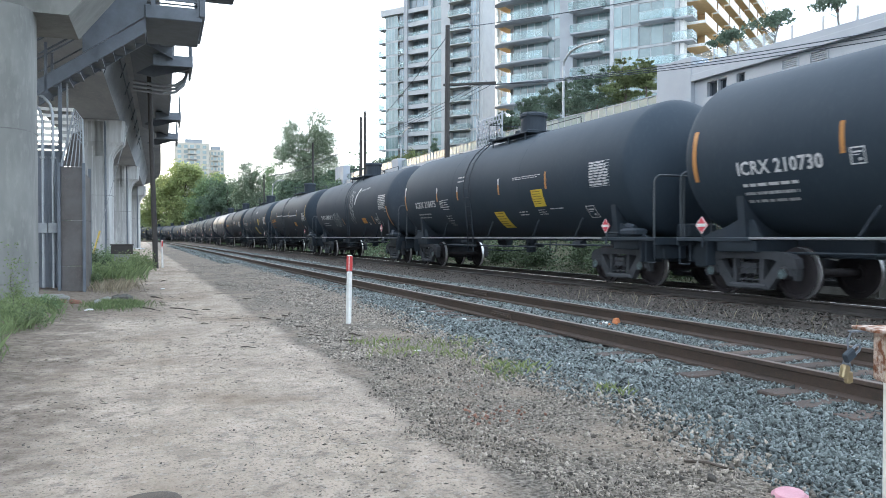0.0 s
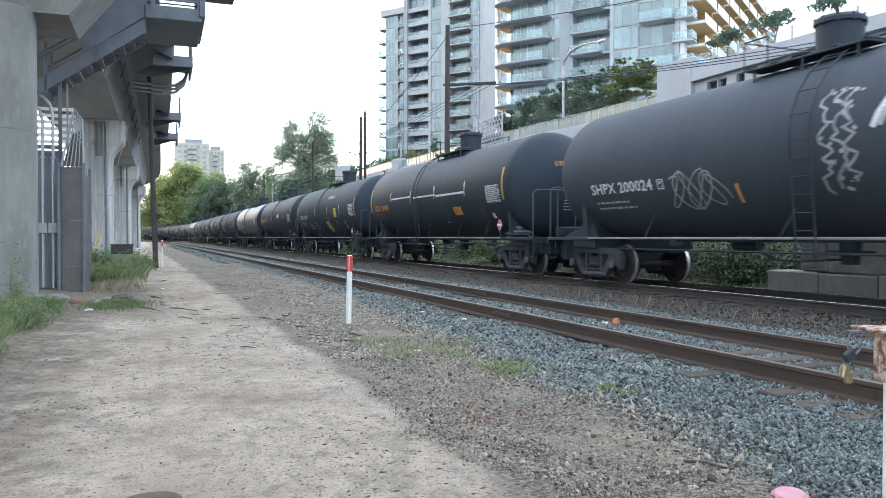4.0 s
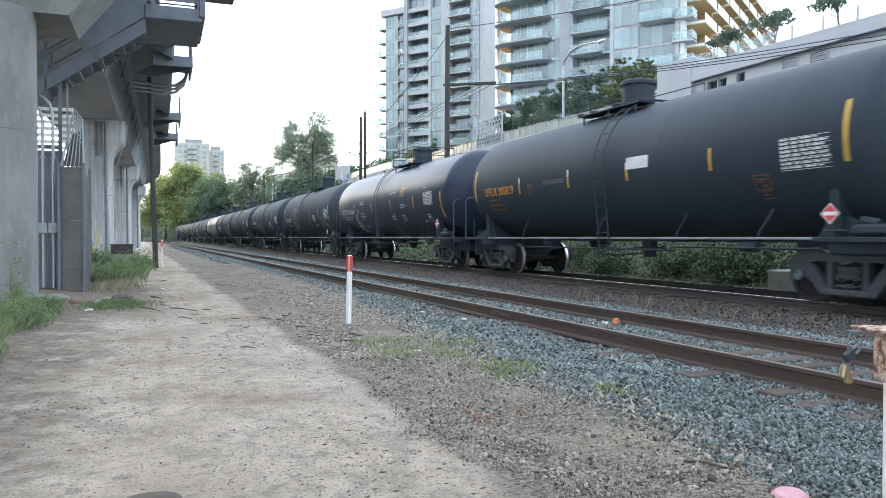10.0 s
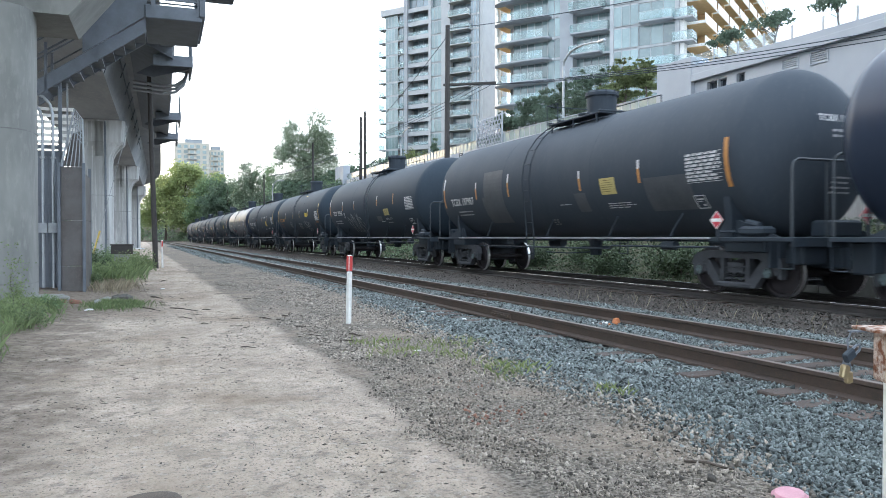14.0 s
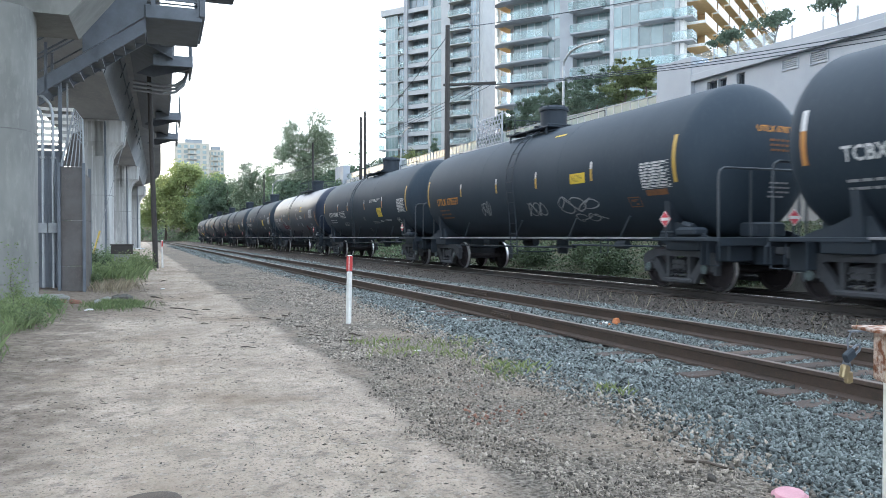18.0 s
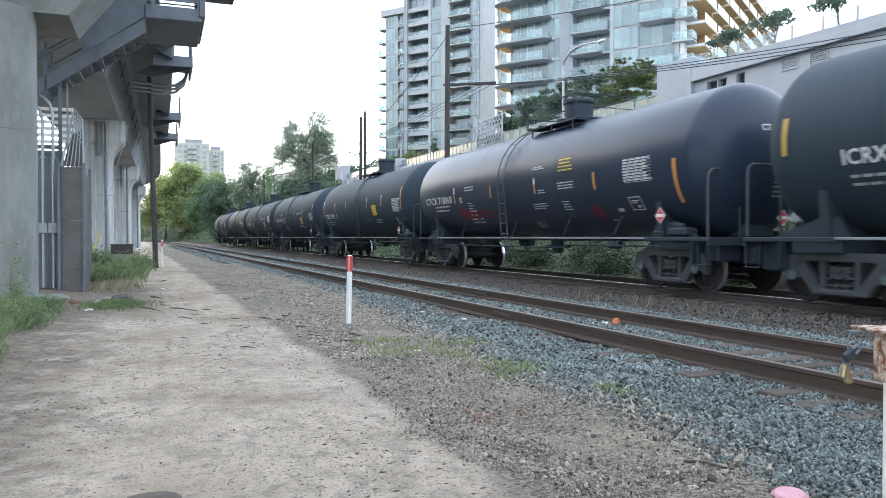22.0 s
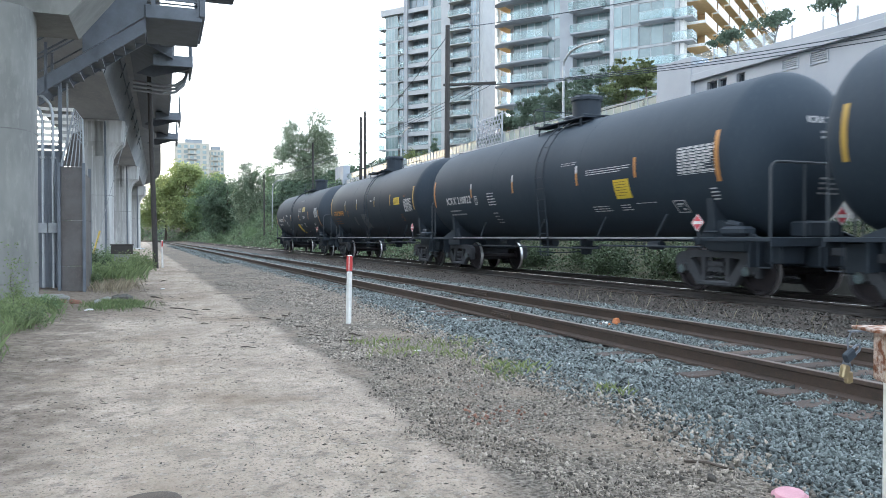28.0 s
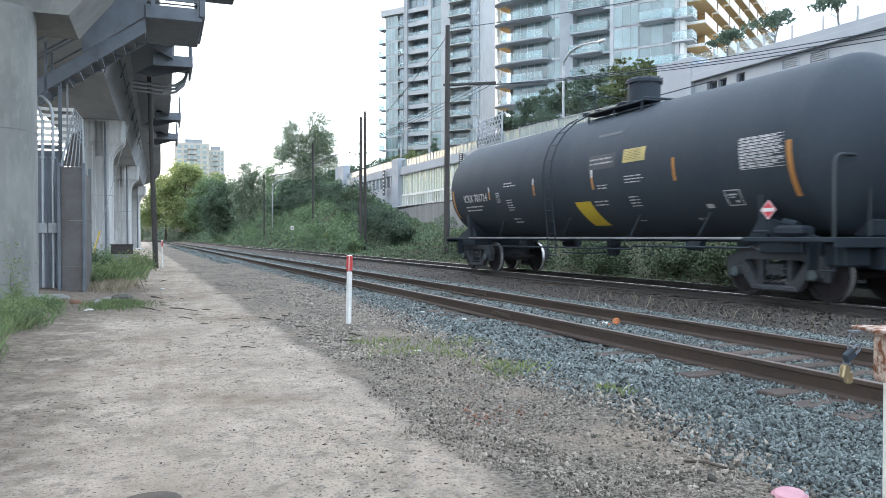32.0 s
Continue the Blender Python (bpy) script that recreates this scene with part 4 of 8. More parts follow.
lines(c, -1.31, 0.3, -1.11, 0.07, 1, M_STENCIL, 62)

c = tank_car(M_TANK, "black tank car with yellow panels and white stencils", 72.96, -0.56, 0.33)
mark(c, "ICRX 211057", 6.18, 4.17, -0.43, M_STENCIL)
strip(c, 7.01, -0.32, 0.41, "a", 0.13)
strip(c, 3.98, -0.39, 0.11, "w", 0.1)
strip(c, 1.79, -0.33, 0.13, "w", 0.1)
lines(c, 6.04, 1.3, -0.64, 0.3, 2, M_STENCIL_DIM, 67)
lines(c, 3.89, 0.8, -0.76, 0.46, 4, M_STENCIL_DIM, 68)
lines(c, 2.31, 0.52, -0.74, 0.51, 4, M_STENCIL_DIM, 69)
lines(c, -1.33, 1.72, 0.75, 0.18, 3, M_STENCIL, 70)
patch(c, -2.94, -3.52, -0.48, 0.02, M_YELLOW)
patch(c, -0.64, -1.31, -1.5, -0.69, M_YELLOW)
lines(c, -1.33, 0.45, -0.51, 0.78, 6, M_STENCIL_DIM, 73)
strip(c, -1.43, -0.32, 0.14, "w", 0.1)
strip(c, -4.25, -0.32, 0.15, "w", 0.1)
lines(c, -2.96, 0.47, -0.74, 0.22, 3, M_STENCIL_DIM, 76)
box_mark(c, -4.72, -5.0, -1.13, -0.72)
lines(c, -4.6, 0.71, -1.13, 0.13, 2, M_STENCIL, 78)
lines(c, -6.14, 1.03, 0.1, 0.59, 9, M_STENCIL, 79, True)
strip(c, -7.3, -0.58, 0.4, "a", 0.13)
placard(c, -6.80, 1.41)

c = tank_car(M_TANK_SATIN, "black tank car with orange marks and pale patches", 89.61, 0.48, -0.3)
mark(c, "UTLX 205819", 6.09, 4.19, -0.32, M_ORANGE)
lines(c, 5.91, 1.05, -0.44, 0.45, 3, M_ORANGE_DIM, 83)
strip(c, 6.81, -0.44, 0.52, "y", 0.13)
strip(c, 3.83, -0.35, 0.09, "w", 0.1)
box_mark(c, 3.32, 3.11, -0.39, -0.11, M_ORANGE_DIM)
patch(c, 2.53, 1.42, -0.19, -0.07, M_PATCH)
strip(c, 1.22, -0.34, 0.11, "w", 0.1)
patch(c, -1.23, -2.0, -0.09, 0.17, M_STENCIL)
strip(c, -1.24, -0.33, 0.07, "w", 0.1)
strip(c, -3.87, -0.32, 0.1, "a", 0.1)
lines(c, -5.55, 1.0, 0.05, 0.53, 8, M_STENCIL, 92, True)
box_mark(c, -4.87, -5.24, -0.78, -0.49, M_ORANGE_DIM)
lines(c, -4.99, 0.2, -0.79, 0.22, 3, M_ORANGE_DIM, 94)
placard(c, -6.51, 1.47)
strip(c, -6.83, -0.42, 0.54, "y", 0.13)

c = tank_car(M_TANK_GLOSS, "glossy black tank car with white triangle scrawl", 106.67, -1.19, 0.45)
mark(c, "CTCX 718100", 6.87, 4.54, -0.42, M_STENCIL)
lines(c, 6.4, 1.67, -0.55, 0.21, 2, M_STENCIL, 98)
box_mark(c, 3.91, 3.77, -0.46, -0.26)
stroke(c, [(4.23, -0.49), (4.42, -0.63), (4.62, -1.01), (4.72, -1.27), (4.39, -1.38), (4.26, -1.63)], M_STENCIL, 0.022)
stroke(c, [(4.23, -0.49), (4.08, -0.53), (4.04, -0.86), (3.98, -1.01), (3.88, -1.24), (4.14, -1.6)], M_STENCIL, 0.022)
stroke(c, [(4.57, -0.94), (3.98, -1.01)], M_STENCIL, 0.022)
stroke(c, [(4.22, -0.6), (4.39, -0.78), (4.05, -0.7), (4.06, -0.85), (4.4, -0.92)], M_STENCIL, 0.022)
stroke(c, [(4.65, -1.12), (3.97, -1.05)], M_STENCIL, 0.022)
stroke(c, [(4.69, -1.25), (4.28, -1.11), (3.89, -1.25)], M_STENCIL, 0.022)
stroke(c, [(4.44, -1.39), (4.15, -1.26), (3.93, -1.38)], M_STENCIL, 0.022)
stroke(c, [(4.44, -1.56), (4.11, -1.42), (4.13, -1.6)], M_STENCIL, 0.022)
stroke(c, [(3.88, -1.36), (3.76, -1.41)], M_STENCIL, 0.022)
stroke(c, [(3.97, -1.52), (3.77, -1.48), (3.75, -1.63)], M_STENCIL, 0.022)
stroke(c, [(4.48, -1.19), (4.37, -1.28), (4.13, -1.11), (4.04, -1.27)], M_STENCIL, 0.022)
strip(c, 4.43, -0.41, 0.08, "w", 0.1)
lines(c, 3.39, 0.82, 0.1, 0.18, 2, M_STENCIL, 301)
lines(c, 3.41, 0.75, -0.43, 0.36, 5, M_STENCIL, 302)
lines(c, 3.42, 0.71, -1.07, 0.22, 3, M_STENCIL, 303)
strip(c, 1.45, -0.47, -0.01, "w", 0.1)
lines(c, -1.31, 0.72, 0.31, 0.1, 2, M_STENCIL, 104)
lines(c, -2.66, 0.64, 0.43, 0.39, 4, M_YELLOW, 105)
lines(c, -2.67, 0.7, -0.22, 0.19, 3, M_STENCIL, 106)
strip(c, -1.38, -0.47, 0.0, "w", 0.1)
lines(c, -1.44, 0.4, -0.62, 0.12, 2, M_STENCIL, 108)
lines(c, -1.2, 0.66, -0.7, 0.23, 3, M_STENCIL, 109)
lines(c, -2.59, 0.51, -0.68, 0.31, 4, M_STENCIL, 110)
strip(c, -4.26, -0.46, 0.03, "a", 0.1)
lines(c, -0.81, 0.37, -1.26, 0.28, 3, M_STENCIL, 112)
lines(c, -2.54, 0.28, -1.34, 0.06, 1, M_STENCIL, 113)
lines(c, -4.48, 0.16, -1.32, 0.1, 2, M_STENCIL, 114)
patch(c, -4.92, -5.15, -1.06, -0.98, M_STENCIL)
box_mark(c, -5.49, -5.86, -1.05, -0.73)
lines(c, -5.45, 0.95, 0.1, 0.47, 9, M_STENCIL, 117, True)
lines(c, -5.42, 0.35, 0.31, 0.05, 1, M_STENCIL, 118)
placard(c, -6.74, 1.59)
strip(c, -7.17, -0.88, 0.07, "a", 0.13)

c = tank_car(M_TANK_HAZED, "dull black tank car with grey touch-up patches", 123.49, -0.26, 0.89)
mark(c, "TCBX 197987", 6.55, 4.71, -0.52, M_STENCIL)
lines(c, 6.15, 1.26, -0.73, 0.24, 2, M_STENCIL_DIM, 122)
strip(c, 7.11, -0.57, 0.44, "w", 0.13)
strip(c, 4.45, -0.38, 0.16, "w", 0.1)
patch(c, 3.88, 2.58, -0.55, 0.43, M_PATCH)
patch(c, 4.04, 2.6, -1.26, -0.34, M_PATCH)
strip(c, 2.21, -0.4, 0.26, "w", 0.1)
strip(c, -1.64, -0.45, 0.04, "w", 0.1)
patch(c, -1.3, -1.8, -1.01, -0.5, M_PATCH)
patch(c, -2.5, -3.1, -0.6, -0.21, M_CREAM)
lines(c, -2.62, 1.02, -0.82, 0.17, 3, M_STENCIL, 131)
strip(c, -4.01, -0.41, 0.09, "w", 0.1)
patch(c, -4.14, -5.59, -1.1, -0.32, M_PATCH)
lines(c, -0.51, 0.69, -0.76, 0.06, 1, M_STENCIL, 134)
lines(c, 0.37, 0.37, -1.21, 0.24, 3, M_STENCIL_DIM, 135)
lines(c, -5.53, 0.99, 0.03, 0.56, 8, M_STENCIL, 136, True)
strip(c, -6.65, -0.66, 0.26, "a", 0.13)
box_mark(c, -5.56, -5.87, -1.09, -0.78)
placard(c, -6.35, 1.42)

c = tank_car(M_TANK, "black tank car with white sprayed bubble letters", 140.47, 0.15, -0.27)
mark(c, "TCBX 197960", 6.49, 4.65, -0.42, M_STENCIL)
lines(c, 6.5, 1.5, -0.71, 0.27, 2, M_STENCIL_DIM, 141)
box_mark(c, 4.34, 4.22, -0.59, -0.32)
strip(c, 7.19, -0.42, 0.48, "w", 0.13)
strip(c, 4.51, -0.2, 0.26, "w", 0.1)
strip(c, 2.21, -0.21, 0.23, "w", 0.1)
spray(c, 3.76, 1.21, -1.52, 1.12, M_GRAF, 6, 146)
spray(c, 2.64, 1.22, -1.59, 1.17, M_GRAF, 7, 147)
strip(c, -1.69, -0.17, 0.27, "w", 0.1)
strip(c, -4.04, -0.18, 0.27, "a", 0.1)
patch(c, -2.52, -3.22, -0.63, -0.33, M_CREAM)
lines(c, -2.54, 1.12, -0.76, 0.1, 2, M_STENCIL, 151)
lines(c, -2.64, 0.89, -0.97, 0.05, 1, M_STENCIL, 152)
patch(c, -1.28, -1.99, -0.89, -0.64, M_PATCH)
lines(c, -1.67, 0.63, -0.9, 0.07, 1, M_STENCIL, 154)
lines(c, -5.52, 1.02, 0.03, 0.5, 8, M_STENCIL, 155, True)
box_mark(c, -5.52, -5.95, -1.12, -0.86)
placard(c, -6.39, 1.40)

c = tank_car(M_TANK, "black tank car with orange marks and scribbled tags", 157.79, 0.54, 0.14)
mark(c, "UTLX 678537", 6.11, 4.21, -0.46, M_ORANGE)
lines(c, 6.02, 1.16, -0.62, 0.44, 3, M_ORANGE_DIM, 159)
strip(c, 6.95, -0.47, 0.47, "y", 0.13)
strip(c, 3.91, -0.24, 0.18, "w", 0.1)
strip(c, 1.22, -0.26, 0.17, "w", 0.1)
spray(c, 2.5, 0.56, -0.96, 0.49, M_GRAF, 6, 163)
spray(c, -0.43, 0.9, -1.15, 0.61, M_GRAF, 8, 164)
spray(c, -2.21, 1.64, -1.02, 0.46, M_GRAF, 7, 165)
spray(c, -2.71, 1.12, -1.31, 0.26, M_GRAF, 5, 166)
strip(c, -1.23, -0.26, 0.18, "w", 0.1)
patch(c, -2.97, -3.65, -0.26, -0.01, M_YELLOW)
patch(c, -1.51, -2.07, 1.21, 1.27, M_YELLOW)
strip(c, -3.93, -0.24, 0.22, "w", 0.1)
lines(c, -5.81, 0.96, -0.01, 0.55, 9, M_STENCIL, 171, True)
patch(c, -5.89, -6.59, -0.71, -0.58, M_ORANGE_DIM)
box_mark(c, -5.18, -5.6, -0.96, -0.71, M_ORANGE_DIM)
placard(c, -6.60, 1.47)
strip(c, -6.93, -0.47, 0.5, "y", 0.13)

c = tank_car(M_TANK, "black tank car with white stencils and yellow panel", 174.67, -0.59, 0.66)
mark(c, "ICRX 215484", 5.92, 3.94, -0.47, M_STENCIL)
lines(c, 5.82, 1.37, -0.64, 0.27, 2, M_STENCIL_DIM, 177)
box_mark(c, 3.64, 3.49, -0.5, -0.25)
lines(c, 3.33, 0.89, -0.23, 0.39, 5, M_STENCIL, 179)
lines(c, 3.22, 0.99, -0.85, 0.23, 3, M_STENCIL_DIM, 180)
strip(c, 6.99, -0.23, 0.4, "y", 0.13)
strip(c, 3.82, -0.19, 0.21, "w", 0.1)
strip(c, 1.85, -0.22, 0.19, "w", 0.1)
strip(c, -1.28, -0.26, 0.16, "w", 0.1)
lines(c, -2.17, 1.64, 0.15, 0.15, 3, M_STENCIL, 185)
patch(c, -3.19, -3.85, -0.67, -0.26, M_YELLOW)
strip(c, -4.08, -0.28, 0.21, "w", 0.1)
lines(c, -2.13, 0.98, -0.87, 0.15, 3, M_STENCIL_DIM, 188)
lines(c, -3.28, 0.45, -0.85, 0.11, 2, M_STENCIL, 189)
lines(c, -3.95, 0.9, -0.83, 0.1, 2, M_STENCIL, 190)
lines(c, -0.64, 0.34, -1.3, 0.24, 3, M_STENCIL_DIM, 191)
patch(c, -0.73, -0.98, -0.8, -0.61, M_PATCH)
lines(c, -6.16, 0.93, -0.0, 0.55, 9, M_STENCIL, 193, True)
strip(c, -7.29, -0.51, 0.5, "y", 0.13)
box_mark(c, -5.69, -6.07, -1.12, -0.79)
placard(c, -6.73, 1.50)

c = tank_car(M_TANK_GLOSS, "glossy black tank car with smeared red spray paint", 191.69, -1.15, 0.44)
mark(c, "CTCX 718060", 6.93, 4.46, -0.4, M_STENCIL)
strip(c, 4.21, -0.43, 0.1, "w", 0.1)
lines(c, 3.3, 0.78, 0.06, 0.18, 2, M_STENCIL, 311)
lines(c, 3.4, 0.88, -0.73, 0.58, 4, M_STENCIL, 312)
lines(c, 6.11, 1.58, -0.49, 0.28, 2, M_STENCIL, 313)
box_mark(c, 3.8, 3.65, -0.44, -0.26)
spray(c, 4.12, 0.57, -0.88, 0.33, M_GRAF_RED, 4, 200)
spray(c, 3.81, 2.02, -1.05, 0.3, M_GRAF_RED, 12, 201)
lines(c, 3.2, 0.47, -0.46, 0.35, 4, M_STENCIL, 202)
strip(c, 1.37, -0.38, 0.0, "a", 0.1)
lines(c, -1.27, 0.72, 0.32, 0.1, 2, M_STENCIL, 204)
lines(c, -2.68, 0.71, 0.42, 0.37, 4, M_YELLOW, 205)
lines(c, -2.64, 0.75, -0.18, 0.21, 3, M_STENCIL, 206)
strip(c, -1.41, -0.4, 0.02, "w", 0.1)
lines(c, -1.58, 0.42, -0.31, 0.13, 2, M_STENCIL, 208)
lines(c, -1.14, 0.83, -0.68, 0.2, 3, M_STENCIL, 209)
lines(c, -2.67, 0.43, -0.67, 0.3, 4, M_STENCIL, 210)
spray(c, -3.9, 0.29, -1.27, 0.46, M_GRAF_RED, 7, 211)
strip(c, -4.31, -0.45, -0.04, "a", 0.1)
lines(c, -0.71, 0.47, -1.3, 0.24, 3, M_STENCIL, 213)
lines(c, -4.44, 0.26, -1.28, 0.1, 2, M_STENCIL, 214)
patch(c, -4.9, -5.13, -1.06, -0.97, M_STENCIL)
lines(c, -5.48, 0.99, 0.13, 0.51, 8, M_STENCIL, 216, True)
box_mark(c, -5.47, -5.91, -1.04, -0.7)
placard(c, -6.73, 1.55)
strip(c, -7.22, -0.92, 0.02, "a", 0.13)

c = tank_car(M_TANK, "black tank car with a single yellow square panel", 208.47, -0.06, -0.47)
mark(c, "TCBX 197969", 6.47, 4.51, -0.54, M_STENCIL)
lines(c, 6.18, 1.34, -0.74, 0.26, 2, M_STENCIL_DIM, 221)
box_mark(c, 4.15, 4.06, -0.57, -0.32)
strip(c, 6.96, -0.43, 0.45, "w", 0.13)
strip(c, 4.31, -0.19, 0.27, "w", 0.1)
strip(c, 1.99, -0.17, 0.25, "w", 0.1)
strip(c, -1.87, -0.19, 0.27, "w", 0.1)
patch(c, -2.67, -3.31, -0.58, -0.11, M_YELLOW)
strip(c, -4.18, -0.18, 0.28, "w", 0.1)
lines(c, -2.79, 0.96, -0.79, 0.22, 3, M_STENCIL, 229)
lines(c, -1.41, 0.69, -0.78, 0.05, 1, M_STENCIL, 230)
lines(c, -5.71, 0.99, 0.04, 0.55, 9, M_STENCIL, 231, True)
strip(c, -6.85, -0.43, 0.51, "a", 0.13)
box_mark(c, -5.72, -6.04, -1.07, -0.78)
placard(c, -6.51, 1.40)
lines(c, -6.73, 0.08, -0.81, 0.15, 3, M_STENCIL_DIM, 235)

c = tank_car(M_TANK, "black tank car with white stencils and yellow panel", 224.91, 0.19, 1.15)
mark(c, "ICRX 215428", 6.72, 4.66, -0.43, M_STENCIL)
box_mark(c, 4.38, 4.2, -0.5, -0.24)
lines(c, 3.95, 0.95, -0.2, 0.42, 5, M_STENCIL, 255)
lines(c, 3.8, 0.95, -0.78, 0.5, 5, M_STENCIL_DIM, 257)
strip(c, 7.56, -0.43, 0.47, "y", 0.13)
strip(c, 4.56, -0.24, 0.18, "w", 0.1)
strip(c, 2.56, -0.22, 0.23, "w", 0.1)
strip(c, -0.35, -0.31, 0.22, "w", 0.1)
lines(c, -1.24, 1.68, 0.03, 0.1, 2, M_STENCIL, 241)
patch(c, -2.29, -2.87, -0.73, -0.27, M_YELLOW)
strip(c, -3.12, -0.31, 0.22, "w", 0.1)
lines(c, -1.35, 2.17, -0.8, 0.28, 3, M_STENCIL_DIM, 244)
lines(c, -5.18, 0.97, -0.07, 0.47, 8, M_STENCIL, 245, True)
strip(c, -6.23, -0.38, 0.45, "a", 0.13)
placard(c, -5.67, 1.51)
box_mark(c, -4.73, -4.99, -1.09, -0.81)
lines(c, 6.71, 1.25, -0.68, 0.3, 2, M_STENCIL_DIM, 249)

c = tank_car(M_TANK, "faintly rust-tinged black tank car with white stencil lines", 242.09, 0.01, -0.34)
mark(c, "ICRX 210822", 6.5, 4.44, -0.46, M_STENCIL)
lines(c, 6.39, 1.25, -0.67, 0.28, 2, M_STENCIL_DIM, 251)
box_mark(c, 4.17, 4.06, -0.54, -0.27)
strip(c, 7.58, -0.52, 0.41, "a", 0.13)
strip(c, 4.35, -0.31, 0.14, "w", 0.1)
strip(c, 1.44, -0.31, 0.2, "w", 0.1)
lines(c, 3.19, 0.59, -0.22, 0.44, 5, M_STENCIL, 256)
lines(c, 3.14, 0.37, -0.85, 0.48, 4, M_STENCIL_DIM, 257)
lines(c, -1.27, 0.73, 0.28, 0.1, 2, M_STENCIL_DIM, 258)
strip(c, -2.0, -0.31, 0.17, "w", 0.1)
lines(c, -2.43, 1.86, 0.02, 0.15, 3, M_STENCIL, 260)
strip(c, -4.36, -0.28, 0.16, "a", 0.1)
patch(c, -3.51, -4.09, -0.73, -0.28, M_YELLOW)
lines(c, -2.41, 0.87, -0.88, 0.19, 3, M_STENCIL, 263)
lines(c, -3.53, 0.4, -0.88, 0.19, 3, M_STENCIL, 264)
lines(c, -4.14, 0.97, -0.86, 0.05, 1, M_STENCIL, 265)
lines(c, -5.77, 1.03, 0.18, 0.53, 9, M_STENCIL, 266, True)
strip(c, -6.87, -0.54, 0.43, "a", 0.13)
lines(c, -6.56, 0.21, -0.65, 0.3, 4, M_STENCIL, 268)
box_mark(c, -5.36, -5.72, -1.17, -0.86)
placard(c, -6.30, 1.38)

c = tank_car(M_TANK_SATIN, "satin black tank car with orange marks and patches", 258.41, 0.7, -0.05)
mark(c, "UTLX 204743", 6.58, 4.55, -0.43, M_ORANGE)
lines(c, 6.51, 1.26, -0.57, 0.42, 3, M_ORANGE_DIM, 272)
box_mark(c, 3.8, 3.61, -0.51, -0.25, M_ORANGE_DIM)
strip(c, 7.13, -0.41, 0.54, "y", 0.13)
strip(c, 4.12, -0.23, 0.27, "w", 0.1)
strip(c, 1.92, -0.24, 0.27, "w", 0.1)
patch(c, 2.71, 2.41, -1.05, -0.57, M_PATCH)
patch(c, 1.34, 0.4, -1.27, -0.47, M_PATCH)
lines(c, -0.49, 0.44, 0.14, 0.1, 2, M_STENCIL, 279)
strip(c, -1.1, -0.2, 0.26, "w", 0.1)
strip(c, -3.44, -0.22, 0.24, "y", 0.1)
patch(c, -3.94, -4.69, -0.22, 0.08, M_YELLOW)
lines(c, -5.21, 0.94, -0.05, 0.5, 9, M_STENCIL, 283, True)
lines(c, -5.2, 0.33, 0.13, 0.1, 2, M_ORANGE_DIM, 284)
box_mark(c, -4.55, -4.85, -0.95, -0.63, M_ORANGE_DIM)
placard(c, -6.14, 1.48)
strip(c, -6.37, -0.49, 0.44, "y", 0.13)

c = tank_car(M_TANK_HAZED, "dusty, haze-greyed black tank car at the end of the train", 276.28, -1.27, 0.56)
mark(c, "ICRX 701724", 6.27, 4.5, -0.45, M_STENCIL)
lines(c, 6.23, 1.52, -0.59, 0.24, 2, M_STENCIL, 289)
strip(c, 7.12, -0.99, -0.02, "a", 0.13)
strip(c, 4.32, -0.44, -0.06, "w", 0.1)
box_mark(c, 3.86, 3.74, -0.54, -0.25)
lines(c, 3.29, 0.77, -0.0, 0.16, 2, M_STENCIL, 293)
strip(c, 1.5, -0.44, 0.02, "w", 0.1)
lines(c, 3.26, 0.41, -0.49, 0.38, 5, M_STENCIL, 295)
lines(c, 3.33, 0.48, -1.1, 0.25, 2, M_STENCIL, 296)
part("painted_panel", panel(-1.3, -0.6, -1.5, -0.73, 0.22, lift=0.007), M_YELLOW, c, "slanted yellow panel")
patch(c, -1.25, -2.32, 0.01, 0.35, M_PATCH)
lines(c, -1.32, 1.0, 0.26, 0.2, 2, M_STENCIL_DIM, 299)
patch(c, -1.36, -2.31, 0.82, 0.89, M_PATCH)
patch(c, -2.62, -3.41, 0.07, 0.37, M_CREAM)
lines(c, -2.66, 0.72, -0.22, 0.2, 3, M_STENCIL, 302)
strip(c, -1.38, -0.45, 0.02, "w", 0.1)
lines(c, -1.58, 0.41, -0.36, 0.13, 2, M_STENCIL, 304)
lines(c, -1.27, 0.57, -0.74, 0.18, 2, M_STENCIL, 305)
lines(c, -2.65, 0.46, -0.69, 0.3, 4, M_STENCIL, 306)
strip(c, -4.34, -0.44, 0.03, "a", 0.1)
lines(c, -2.59, 0.22, -1.34, 0.07, 1, M_STENCIL, 308)
box_mark(c, -5.58, -5.98, -1.06, -0.72)
patch(c, -4.97, -5.16, -1.09, -0.99, M_STENCIL)
lines(c, -6.15, 1.0, 0.17, 0.55, 10, M_STENCIL, 311, True)
strip(c, -7.27, -0.94, 0.04, "a", 0.13)
placard(c, -6.78, 1.57)
lines(c, -4.49, 0.26, -1.33, 0.1, 2, M_STENCIL, 314)

# ---- the elevated guideway on concrete columns ----
GW = pose(0, 0, 0, 0, 0, -1.5)  # it runs nearly along the tracks
PIERS = [16.9, 41.1, 66.0, 90.9, 115.8, 140.7]
GW_BEND, GW_RADIUS = 90.0, 160.0


def along(v):
    """A place v metres along the guideway, which swings to the left beyond its straight."""
    if v <= GW_BEND:
        return pose(0, v, 0)
    a = (v - GW_BEND) / GW_RADIUS
    return pose(-GW_RADIUS * (1 - math.cos(a)), GW_BEND + GW_RADIUS * math.sin(a), 0, 0, 0, math.degrees(a))


